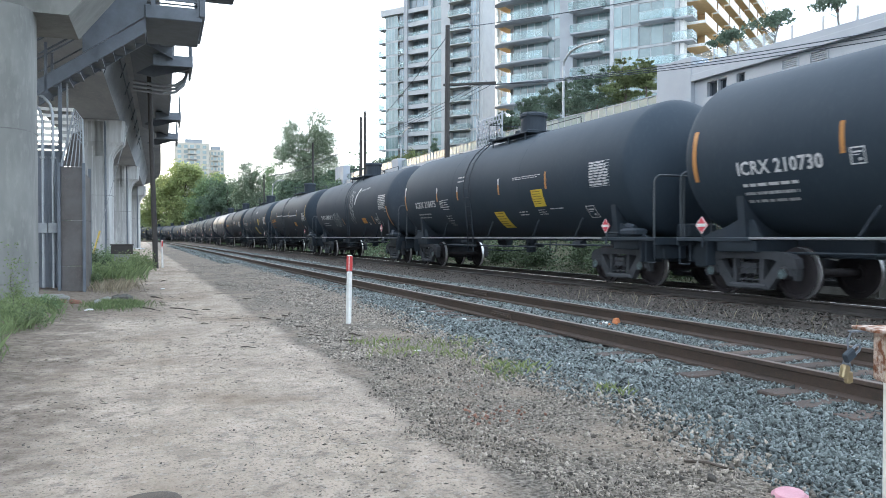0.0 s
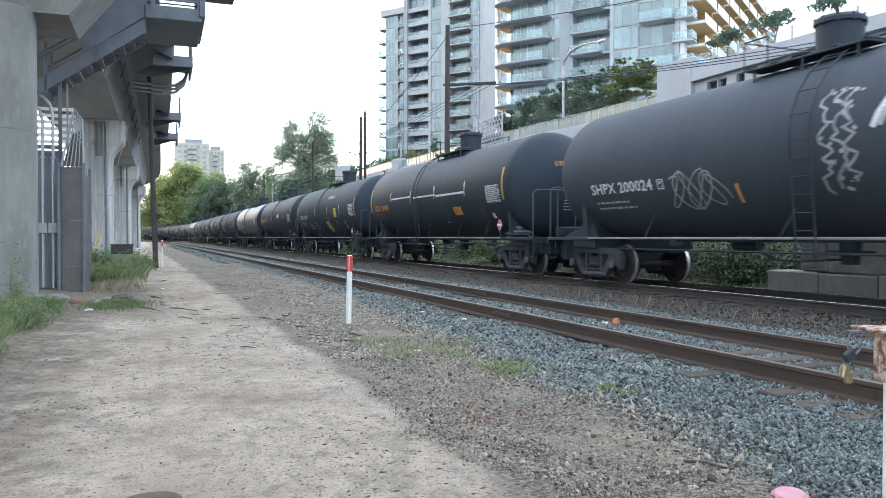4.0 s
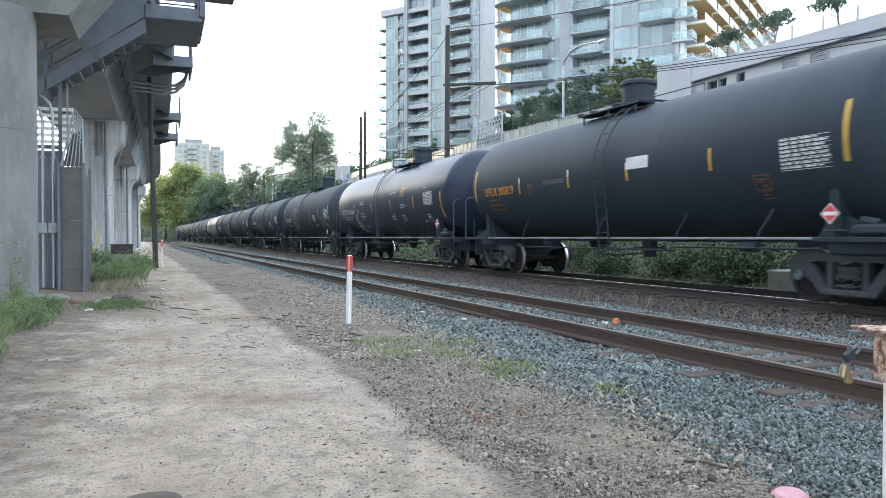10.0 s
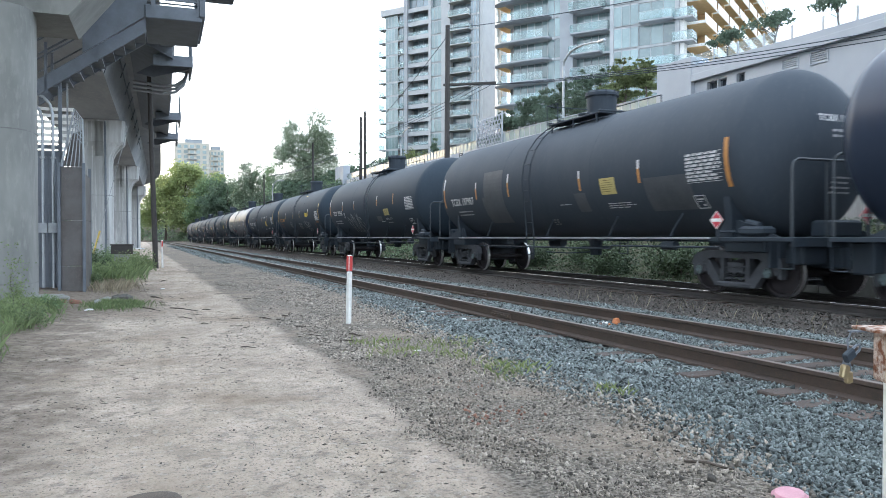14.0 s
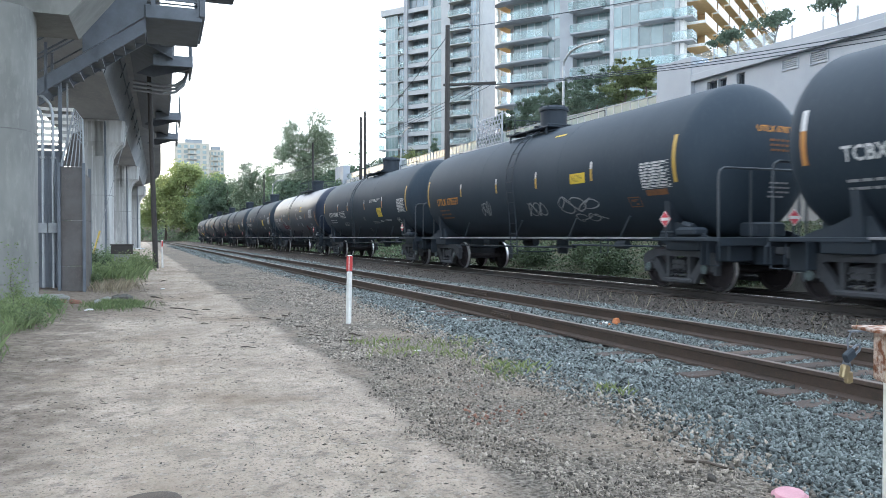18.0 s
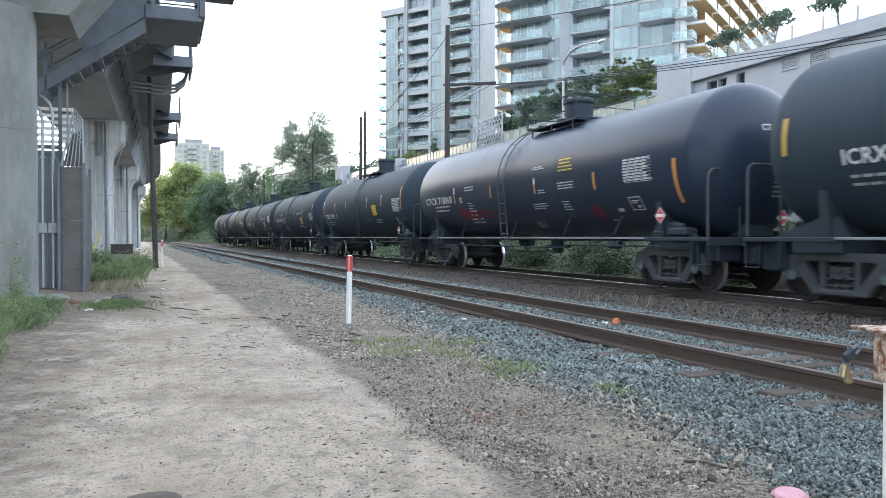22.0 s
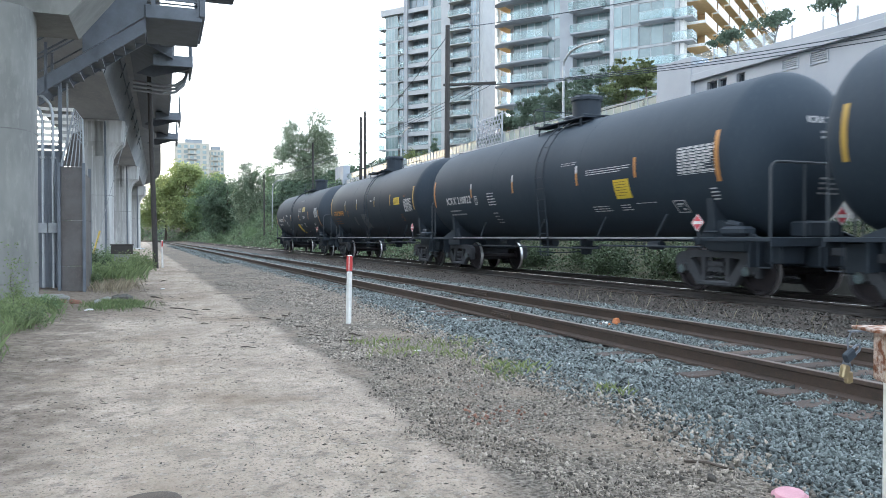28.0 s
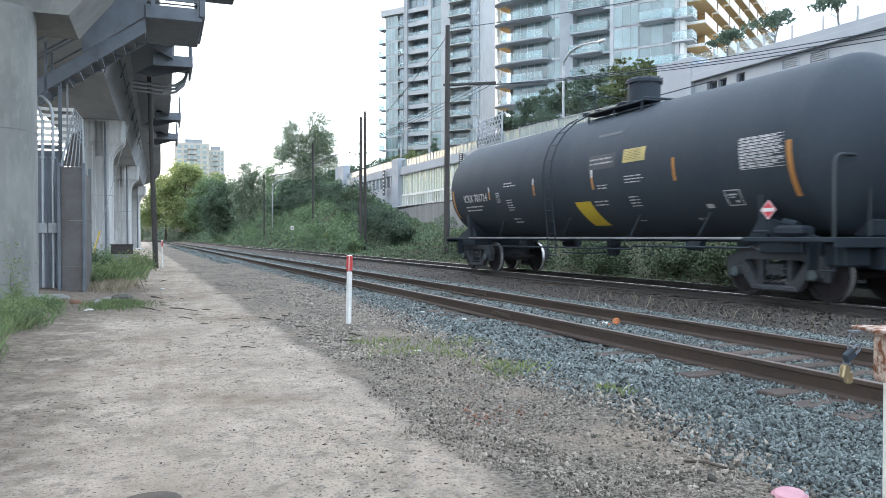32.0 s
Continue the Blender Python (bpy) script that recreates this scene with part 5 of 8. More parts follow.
def rounded(u0, u1, v0, v1, r):
    out = []
    for cu, cv, a0 in ((u1 - r, v0 + r, -90), (u1 - r, v1 - r, 0), (u0 + r, v1 - r, 90), (u0 + r, v0 + r, 180)):
        out += [(cu + r * math.cos(radians(a0 + 15 * i)), cv + r * math.sin(radians(a0 + 15 * i))) for i in range(7)]
    return out


def chamfered(u0, u1, v0, v1, c):
    return [(u0 + c, v0), (u1 - c, v0), (u1, v0 + c), (u1, v1 - c), (u1 - c, v1), (u0 + c, v1), (u0, v1 - c), (u0, v0 + c)]


def pier(v):
    t = thing("guideway_column", "grey concrete guideway column with flared head", "column", GW @ along(v) @ pose(-0.07 if v < 20 else 0.08 if v > 80 else 0, 0, 0), "columns under the guideway")
    # farther columns get the lighter colour in place of the sky's light
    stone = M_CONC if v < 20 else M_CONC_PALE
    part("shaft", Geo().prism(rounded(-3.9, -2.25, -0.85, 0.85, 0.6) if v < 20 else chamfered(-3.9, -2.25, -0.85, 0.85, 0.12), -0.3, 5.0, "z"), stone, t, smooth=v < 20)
    if v < 20:
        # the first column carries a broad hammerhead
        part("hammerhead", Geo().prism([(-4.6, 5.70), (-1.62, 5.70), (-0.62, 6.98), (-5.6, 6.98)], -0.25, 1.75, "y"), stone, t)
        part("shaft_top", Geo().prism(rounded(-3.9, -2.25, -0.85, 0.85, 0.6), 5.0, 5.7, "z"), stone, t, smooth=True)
    g, rings = Geo(), []
    for z, e in ((5.0, 0.0), (5.25, 0.04), (5.5, 0.14), (5.75, 0.32), (5.95, 0.55), (6.98, 0.62)):
        rings.append([(u, w, z) for u, w in chamfered(-3.9 - e, -2.25 + e, -0.85 - e * 0.4, 0.85 + e * 0.4, 0.12)])
    g.v = [p for r in rings for p in r]
    g.f = [(k * 8 + i, k * 8 + (i + 1) % 8, k * 8 + 8 + (i + 1) % 8, k * 8 + 8 + i) for k in range(5) for i in range(8)] + [tuple(range(40, 48))]
    g.mi = [0] * len(g.f)
    if v > 20:
        part("flared_head", g, stone, t)
    part("joint_band", Geo().prism(rounded(-3.905, -2.245, -0.855, 0.855, 0.6) if v < 20 else chamfered(-3.905, -2.245, -0.855, 0.855, 0.12), 3.35, 3.37, "z"), M_CONC_WALL, t)
    part("joint_band", Geo().prism(rounded(-3.905, -2.245, -0.855, 0.855, 0.6) if v < 20 else chamfered(-3.905, -2.245, -0.855, 0.855, 0.12), 0.42, 0.44, "z"), M_CONC_WALL, t)
    if v > 30:
        for u, r, z in ((-2.52, 0.05, 0.0),):
            part("drain_pipe", Geo().pipe([(u, -0.92, z), (u, -0.92, 5.3), (u, -1.08, 5.8), (u, -1.13, 6.9)], r, 8), M_DKSTEEL, t, "dark drain pipe with stains")
        rnd = random.Random(int(v))
        for i in range(7):
            u, w, low = -3.3 + 0.7 * rnd.random(), rnd.uniform(0.05, 0.2), rnd.uniform(0.8, 5.0)
            run = [(low, 0.0, 0.25), (low + (5.0 - low) * 0.6, 0.0, 0.8), (5.25, 0.04, 1.0), (5.5, 0.14, 1.0), (5.75, 0.32, 1.0), (5.95, 0.55, 1.0), (6.9, 0.61, 1.0)]
            run = [q for q in run if q[0] >= low]
            vs = [(u + k * w * f / 2, -0.854 - e * 0.4, z) for z, e, f in run for k in (-1, 1)]
            part("water_stain", Geo().add(vs, [(2 * k, 2 * k + 1, 2 * k + 3, 2 * k + 2) for k in range(len(run) - 1)]), M_STAIN, t)
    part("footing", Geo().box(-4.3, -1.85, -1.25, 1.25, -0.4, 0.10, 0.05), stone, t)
    return t


for v in PIERS:
    pier(v)
deck = thing("guideway", "concrete box-girder guideway stained by weather", "guideway", GW)
SECT = [(-4.3, 7.0), (-1.85, 7.0), (-1.35, 8.55), (0.0, 8.75), (0.0, 9.0), (-6.85, 9.0), (-6.3, 8.75), (-4.8, 8.55)]
for a, b in zip([-30] + PIERS, PIERS + [170]):
    n = 1 if b <= GW_BEND else 5
    part("girder", Geo().sweep(SECT, [along(a + 0.02 + (b - a - 0.04) * i / n) for i in range(n + 1)]), M_GIRDER, deck)
RUN = [-30, 0, 40, 90] + [90 + 8 * i for i in range(1, 11)]
for u in (-6.3, -0.15):
    part("parapet", Geo().sweep([(u, 9.0), (u + 0.15, 9.0), (u + 0.15, 9.95), (u, 9.95)], [along(v) for v in RUN]), M_GIRDER, deck)
# dark shapes added for the guideway's side and the underside of its wing
part("edge_trough", Geo().prism([(0.0, 8.15), (0.42, 8.15), (0.5, 8.3), (0.5, 9.1), (0.0, 9.1)], 27.5, 55.5, "y"), M_DKSTEEL, deck, "dark fill for the guideway's side and wing")
part("edge_trough", Geo().prism([(-1.1, 8.5), (0.42, 7.75), (0.42, 8.149), (-0.2, 8.6)], 29.0, 53.0, "y"), M_DKSTEEL, deck)
for v in range(22, 60, 4):
    part("cable_hanger", Geo().prism([(-1.555, 7.9), (-1.51, 7.9), (-1.32, 8.5), (-1.362, 8.5)], v, v + 0.05, "y").pipe([(-1.42, v, 8.0), (-1.42, v + 4, 8.0)], 0.025, 6), M_DKSTEEL, deck)
for v in (23.2, 24.6, 26.4, 28.8):
    part("web_strap", Geo().prism([(-1.85, 7.0), (-1.82, 7.0), (-1.46, 8.13), (-1.49, 8.13)], v, v + 0.05, "y"), M_DKSTEEL, deck)


def walkway_bay(v, u0, u1, z, long, high, boards):
    """One bay of the maintenance walkway hung on the guideway's edge."""
    t = thing("maintenance_walkway", "dark steel maintenance walkway bay on the guideway", "walkway", GW @ pose(0, v, z), "walkway bays along the guideway")
    part("floor_grating", Geo().box(u0, u1, 0, long, -0.12, 0.0, 0.01), M_DKSTEEL, t)
    part("edge_beam", Geo().box(u1 - 0.08, u1, -0.05, long + 0.05, -0.42, 0.05, 0.01), M_DKSTEEL, t)
    part("edge_beam", Geo().box(u0, u1, -0.07, 0.03, -0.4, -0.02, 0.01), M_DKSTEEL, t)
    n = max(2, round(long / 1.2)) + 1
    for i in range(n):
        y = 0.04 + (long - 0.08) * i / (n - 1)
        part("post", Geo().box(u1 - 0.07, u1 - 0.02, y - 0.025, y + 0.025, 0, high), M_DKSTEEL, t)
    for k in range(3):
        part("rail", Geo().box(u1 - 0.06, u1 - 0.03, 0, long, high * (k + 1) / 3 - 0.03, high * (k + 1) / 3 + 0.02), M_DKSTEEL, t)
    if boards:
        part("kick_panel", Geo().box(u1 - 0.03, u1 - 0.015, 0.02, long - 0.02, 0.03, high * 0.8), M_DKSTEEL, t)
    part("bracket", Geo().prism([(u0 - 0.6, -0.5), (u0, -0.12), (u1, -0.12), (u1, -0.2), (u0, -0.6)], long * 0.5 - 0.05, long * 0.5 + 0.05), M_DKSTEEL, t)
    return t


walkway_bay(29.3, -0.25, 1.12, 7.92, 2.4, 1.0, False)
walkway_bay(42.7, -0.25, 1.02, 7.92, 2.8, 1.0, False)
walkway_bay(51.2, -0.25, 1.04, 7.92, 3.4, 1.0, False)
loop = thing("cable_loop", "thick grey cable loops under the walkway", "cable", GW @ pose(0, 31.6, 0))
for k in range(3):
    part("cable", Geo().pipe([(-1.0, 0.3 * k, 7.32 - 0.1 * k), (0.1, 0.3 * k, 7.22 - 0.1 * k), (0.55, 0.3 * k, 7.27 - 0.08 * k), (0.86, 0.3 * k, 7.5 - 0.06 * k), (0.98, 0.3 * k, 7.75), (0.94, 0.3 * k, 8.0)], 0.055, 8), M_GALV, loop, smooth=True)

# the exit stair that climbs under the guideway to a landing
stair = thing("exit_stair", "dark steel exit stair climbing to the guideway", "stairs", GW @ pose(0, 20.2, 0))
STEP0, STEP1 = (-2.55, 4.75), (-0.35, 6.4)
for y in (0.0, 1.1):
    part("stringer", Geo().prism([(STEP0[0] - 0.3, STEP0[1] - 0.15), (STEP1[0], STEP1[1] - 0.02), (STEP1[0], STEP1[1] + 0.33), (STEP0[0] - 0.3, STEP0[1] + 0.22)], y, y + 0.08), M_DKSTEEL, stair)
for i in range(9):
    f = (i + 0.5) / 9
    x, z = STEP0[0] + (STEP1[0] - STEP0[0]) * f, STEP0[1] + (STEP1[1] - STEP0[1]) * f
    part("tread", Geo().box(x - 0.13, x + 0.13, 0.08, 1.1, z + 0.06, z + 0.11, 0.005), M_DKSTEEL, stair)
for y in (0.02, 1.15):
    part("handrail", Geo().pipe([(STEP0[0] - 0.3, y, STEP0[1] + 1.15), (STEP1[0], y, STEP1[1] + 1.2), (1.0, y, STEP1[1] + 1.2)], 0.025, 6), M_DKSTEEL, stair)
    part("handrail", Geo().pipe([(STEP0[0] - 0.3, y, STEP0[1] + 0.7), (STEP1[0], y, STEP1[1] + 0.75), (1.0, y, STEP1[1] + 0.75)], 0.02, 6), M_DKSTEEL, stair)
    for f in (0.0, 0.5, 1.0):
        x, z = STEP0[0] + (STEP1[0] - STEP0[0]) * f, STEP0[1] + (STEP1[1] - STEP0[1]) * f
        part("baluster", Geo().box(x - 0.03, x + 0.03, y - 0.02, y + 0.02, z, z + 1.2), M_DKSTEEL, stair)
part("side_screen", Geo().prism([(-1.75, 5.75), (-0.3, 6.8), (-0.3, 8.0), (-1.75, 7.1)], -0.05, -0.02), M_DKSTEEL, stair)
part("landing", Geo().box(-0.35, 1.0, -0.1, 2.6, 6.73, 7.07, 0.02), M_DKSTEEL, stair)
part("landing_edge", Geo().box(0.92, 1.08, -0.15, 2.7, 6.85, 7.35, 0.02), M_DKSTEEL, stair)
part("landing_screen", Geo().box(-0.12, 0.92, -0.08, -0.05, 7.2, 8.7), M_DKSTEEL, stair)
part("landing_screen", Geo().box(0.92, 0.95, -0.05, 2.6, 7.3, 8.7), M_DKSTEEL, stair)
for u in (-0.16, 0.93):
    part("corner_post", Geo().box(u - 0.05, u + 0.05, -0.12, -0.02, 6.85, 9.0), M_DKSTEEL, stair)
for v in (0.3, 2.3):
    part("hanger", Geo().box(-0.2, -0.1, v, v + 0.1, 6.95, 8.75), M_DKSTEEL, stair)
high = thing("cable_trough", "dark steel trough carried past the guideway edge", "trough", GW @ pose(0, 21.5, 8.6))
part("trough", Geo().box(0.6, 2.15, 0, 3.2, 0.0, 0.35, 0.02), M_DKSTEEL, high)
part("arm", Geo().box(-0.4, 0.6, 1.2, 1.4, 0.05, 0.25), M_DKSTEEL, high)
part("end_hook", Geo().box(2.15, 2.22, 0.1, 0.4, -0.05, 0.2), M_DKSTEEL, high)

# the gated foot of the stair beside the first column
E0 = GW @ pose(0, 20.15, 0)
gate = thing("stair_enclosure", "weathered steel plate enclosure at the stair foot", "enclosure", E0)
for k, (z0, z1) in enumerate(((0.02, 0.62), (0.63, 1.72), (1.73, 3.0))):
    part("plate", Geo().box(-2.24, -1.75, -0.03, 0.0, z0, z1, 0.004), M_PLATE, gate)
    part("plate", Geo().box(-1.75, -1.72, 0.0, 1.6, z0, z1 - 0.15 * (k == 2), 0.004), M_PLATE, gate)
for u, y in ((-2.28, -0.04), (-1.74, -0.04), (-1.74, 1.6)):
    part("corner_post", Geo().box(u - 0.035, u + 0.035, y - 0.035, y + 0.035, 0, 3.1, 0.005), M_DKSTEEL, gate)
part("back_panel", Geo().box(-4.2, -2.3, 1.2, 1.24, 0.0, 3.5), M_DKSTEEL, gate)
for i in range(8):
    part("gate_bar", Geo().box(-2.98 + i * 0.085, -2.955 + i * 0.085, 0.3, 0.33, 0.1, 3.4), M_DKSTEEL, gate)
for z in (0.15, 0.95, 2.1, 3.3, 3.5):
    part("gate_rail", Geo().box(-3.1, -2.3, 0.28, 0.35, z - 0.04, z + 0.04), M_DKSTEEL, gate)
part("tall_post", Geo().box(-2.32, -2.24, 0.3, 0.38, 0, 5.2), M_DKSTEEL, gate)
part("tall_post", Geo().box(-2.16, -2.12, 0.5, 0.54, 0, 5.2), M_GALV, gate)
foot = thing("stair_guard", "galvanised picket guard over the stair foot", "railing", E0)
part("guard_panel", Geo().prism([(-2.2, 3.02), (-1.76, 3.02), (-1.78, 3.9), (-2.0, 3.8)], 0.06, 0.08), M_PLATE, foot)
for i in range(6):
    f = i / 5
    part("picket", Geo().tube((-2.22 + 0.46 * f, 0.04, 3.02), (-1.94 + 0.18 * f, 0.04, 4.35 - 0.2 * f), 0.012, n=6), M_GALV, foot)
for k in range(5):
    part("rung", Geo().tube((-1.97 + 0.02 * k, 0.04, 4.2 - 0.12 * k), (-1.76, 0.04, 4.05 - 0.12 * k), 0.012, n=6), M_GALV, foot)
part("top_bar", Geo().pipe([(-2.24, 0.04, 3.02), (-1.94, 0.04, 4.4), (-1.76, 0.04, 4.15), (-1.74, 0.04, 3.02)], 0.02, 6), M_GALV, foot)
for k, u in enumerate((-2.64, -2.42)):
    c = thing("conduit", "grey electrical conduit with a junction box", "conduit", E0, "conduits on the column")
    top = 4.25 if k else 4.1
    part("pipe", Geo().pipe([(u, 0.15, 0.1), (u, 0.15, top), (u - 0.06, 0.15, top + 0.25), (u - 0.2, 0.15, top + 0.42), (u - 0.5, 0.15, top + 0.5)], 0.035, 8), M_GALV, c, smooth=True)
    part("junction_box", Geo().box(u - 0.1, u + 0.1, 0.04, 0.2, 1.42, 1.66, 0.01), M_GALV, c)
    part("clamp", Geo().box(u - 0.06, u + 0.06, 0.1, 0.2, 3.2, 3.24), M_GALV, c)
screen = thing("louvre_screen", "white slatted screen behind the stair", "screen", GW @ pose(0, 26, 0))
for i in range(9):
    part("slat", Geo().box(-5.2, -2.5, 0, 0.03, 3.6 + i * 0.2, 3.7 + i * 0.2, 0.005), M_WHITE, screen)
for u in (-5.1, -3.9, -2.6):
    part("post", Geo().box(u, u + 0.06, 0.03, 0.09, 0, 5.3), M_GALV, screen)

# posts, poles and small things beside the track road
POST = Geo().box(-0.034, 0.034, -0.034, 0.034, -0.2, 0.80, 0.012)
POST_TOP = Geo().box(-0.036, 0.036, -0.036, 0.036, 0.80, 1.05, 0.012)


def marker_post(x, y, k, lean, label):
    t = thing("marker_post", label, "marker post", pose(x, y, 0, 0, lean, 20), "marker posts beside the track road")
    for ob in (part("post", POST, M_WHITE, t), part("top", POST_TOP, M_WHITE, t)):
        ob.scale = (1, 1, k)
    part("red_reflector", Geo().box(-0.030, 0.026, -0.040, -0.0355, 0.81 * k, 1.035 * k, 0.002), M_RED, t, "red reflective plate")
    part("side_reflector", Geo().box(-0.040, -0.0355, -0.028, 0.028, 0.81 * k, 1.035 * k, 0.002), M_RED, t, "red reflective plate")


marker_post(2.93, 11.1, 1.0, 1.4, "white post with red top beside the ballast")
marker_post(0.96, 34.9, 1.13, -1.0, "white post with tall red top by the pole")


def utility_pole(x, y, h, r, label, arms=(), lean=0.0, base=0.0, turn_=0.0):
    t = thing("utility_pole", label, "utility pole", pose(x, y, base, 0, lean, turn_), "wooden poles along the railway")
    part("pole", Geo().tube((0, 0, -0.5), (0, 0, h), r, r * 0.72, 12), M_WOOD, t, smooth=True)
    for z, a, b in arms:
        part("crossarm", Geo().box(a, b, -0.06, 0.06, z - 0.07, z + 0.07, 0.01), M_WOOD, t)
        for i in range(4):
            u = a + (b - a) * (i + 0.3) / 4
            part("insulator", Geo().turn([(0.05, z + 0.07), (0.06, z + 0.14), (0.03, z + 0.2), (0.01, z + 0.22)], 8, pose(u, 0, 0)), M_GALV, t)
    return t


utility_pole(17.2, 42.2, 14.0, 0.19, "tall dark wooden pole with one crossarm", [(10.45, -0.25, 2.95)], 0.3, 0.0, -36)
utility_pole(17.0, 60.5, 11.2, 0.15, "weathered wooden pole standing in the ivy", [], 0.2)
utility_pole(17.6, 61.2, 11.8, 0.14, "thin wooden pole standing in the ivy")
utility_pole(17.0, 112.0, 10.4, 0.125, "dark wooden pole far along the bank")
utility_pole(19.2, 89.0, 11.0, 0.14, "dark wooden pole before the trees", [], 0.0, 1.5)
utility_pole(0.68, 34.4, 9.3, 0.115, "leaning brown wooden pole beside the road", [], -1.6)


def wire(points, label, r=0.02):
    pts = []
    for (a, b) in zip(points, points[1:]):
        a, b = Vector(a), Vector(b)
        for i in range(10):
            f = i / 10
            p = a.lerp(b, f)
            p.z -= 4 * f * (1 - f) * (b - a).length * 0.012
            pts.append(p)
    pts.append(Vector(points[-1]))
    return piece("overhead_wire", Geo().pipe(pts, r, 5), M_BLACK, label, "wire", group="overhead wires", smooth=True)


wire([(17.6, 61.2, 9.8), (17.2, 42.2, 13.3)], "black wire slanting up to the pole")
wire([(17.2, 42.2, 13.8), (21.0, 4.0, 8.2)], "black wire over the podium street", 0.022)
for k in range(3):
    u, v = 18.55 + 0.42 * k, 41.2 - 0.31 * k
    wire([(17.3 + 0.2 * k, 112, 10.2), (17.0 + 0.2 * k, 61.0, 9.2), (u, v, 10.32), (24.5, 19.09, 8.62 - 0.16 * k), (26.1, 13.0, 8.3 - 0.16 * k)], "black wire strung from pole to podium", 0.019)

mile = thing("trackside_sign", "small white square sign on thin post", "sign", pose(15.7, 83.6, 0))
part("post", Geo().box(-0.04, 0.04, -0.03, 0.03, -0.2, 2.1), M_DKSTEEL, mile)
part("board", Geo().box(-0.16, 0.16, -0.06, -0.03, 2.1, 2.55, 0.01), M_WHITE, mile)
part("digit_bar", Geo().box(-0.06, 0.06, -0.065, -0.062, 2.18, 2.46), M_BLACK, mile)

# the padlocked gate post close to the camera
M_RUSTY = mat("flaking_rusty_paint", (0.20, 0.08, 0.04), 0.85, second=(0.56, 0.47, 0.41), third=(0.40, 0.17, 0.06), scale=26, fine=70, bump=0.6, spread=0.22)
M_BRASS = mat("worn_brass", (0.420, 0.340, 0.200), 0.4, 0.8, second=(0.330, 0.270, 0.170), scale=20, fine=150, bump=0.05)
gp = thing("gate_post", "white gate post with rusty head and padlocks", "gate post", pose(2.56, 1.885, 0, 0, 0, -22))
part("post", Geo().box(-0.07, 0.07, -0.05, 0.05, -0.1, 0.80, 0.008), M_WHITE, gp)
part("rusty_head", Geo().box(-0.10, 0.08, -0.06, 0.06, 0.80, 0.985, 0.006), M_RUSTY, gp)
part("cap_plate", Geo().box(-0.17, 0.10, -0.08, 0.08, 0.985, 0.997, 0.003), M_RUSTY, gp)
part("hasp", Geo().box(-0.22, -0.10, -0.008, 0.008, 0.980, 0.985).pipe([(-0.21, 0, 0.985), (-0.225, 0, 0.95), (-0.215, 0, 0.88), (-0.225, 0, 0.84)], 0.0035, 6), M_DKSTEEL, gp)
part("bolt", Geo().tube((-0.04, -0.01, 0.997), (-0.04, -0.01, 1.02), 0.016, n=6), M_RUSTY, gp)


def padlock(u, y, z, s, body, label, ry):
    t = thing("padlock", label, "padlock", gp.matrix_basis @ pose(u, y, z, 0, ry, 25), "padlocks on the gate post")
    part("body", Geo().box(-0.026 * s, 0.026 * s, -0.011, 0.011, -0.075 * s, 0, 0.005), body, t)
    part("shackle", Geo().pipe([(-0.017 * s, 0, 0), (-0.017 * s, 0, 0.035 * s), (-0.008 * s, 0, 0.052 * s), (0.008 * s, 0, 0.052 * s), (0.017 * s, 0, 0.035 * s), (0.017 * s, 0, 0)], 0.005, 6), M_DKSTEEL, t, smooth=True)


padlock(-0.235, -0.01, 0.865, 0.66, M_BRASS, "worn brass padlock hanging open side out", 14)
padlock(-0.205, 0.03, 0.835, 0.6, M_BRASS, "second brass padlock in the chain", -4)
padlock(-0.218, -0.03, 0.915, 0.7, M_BLACK, "black weatherproof padlock on the hasp", 62)

# ---- the podium and the towers behind the bank ----
M_RENDER = mat("white_wall_panel", (0.345, 0.372, 0.41), 0.7, second=(0.30, 0.328, 0.365), third=(0.39, 0.415, 0.45), scale=0.6, fine=20, bump=0.05)
M_RENDER_GREY = mat("grey_wall_panel", (0.25, 0.275, 0.30), 0.75, second=(0.21, 0.23, 0.26), scale=0.6, fine=20, bump=0.05)
M_GLASS = mat("pale_blue_window_glass", (0.185, 0.26, 0.268), 0.08, 0.0, second=(0.11, 0.165, 0.18), third=(0.25, 0.325, 0.33), scale=0.25, fine=3, bump=0.0, each=0.35, spec=1.0)
M_GLASS_DARK = mat("dark_window_glass", (0.19, 0.25, 0.285), 0.08, 0.0, second=(0.11, 0.15, 0.18), scale=0.3, fine=3, bump=0.0, each=0.35, spec=1.0)
M_GUARD = mat("balcony_guard_glass", (0.74, 0.81, 0.81), 0.06, 0.0, second=(0.62, 0.77, 0.80), scale=0.5, fine=5, bump=0.0, each=0.15, spec=0.9)
M_GUARD.node_tree.nodes["Principled BSDF"].inputs["Transmission Weight"].default_value = 0.8
M_GUARD.node_tree.nodes["Principled BSDF"].inputs["IOR"].default_value = 1.12
M_MINT = mat("mint_guard_glass", (0.30, 0.365, 0.36), 0.12, 0.0, second=(0.26, 0.325, 0.325), scale=0.5, fine=5, bump=0.0, spec=0.6)
M_MINT.node_tree.nodes["Principled BSDF"].inputs["Transmission Weight"].default_value = 0.12
M_PALEGLASS = mat("frosted_guard_glass", (0.80, 0.88, 0.92), 0.05, 0.0, second=(0.74, 0.84, 0.88), scale=0.5, fine=5, bump=0.0, spec=0.3)
M_PALEGLASS.node_tree.nodes["Principled BSDF"].inputs["Transmission Weight"].default_value = 0.88
M_PALEGLASS.node_tree.nodes["Principled BSDF"].inputs["IOR"].default_value = 1.1
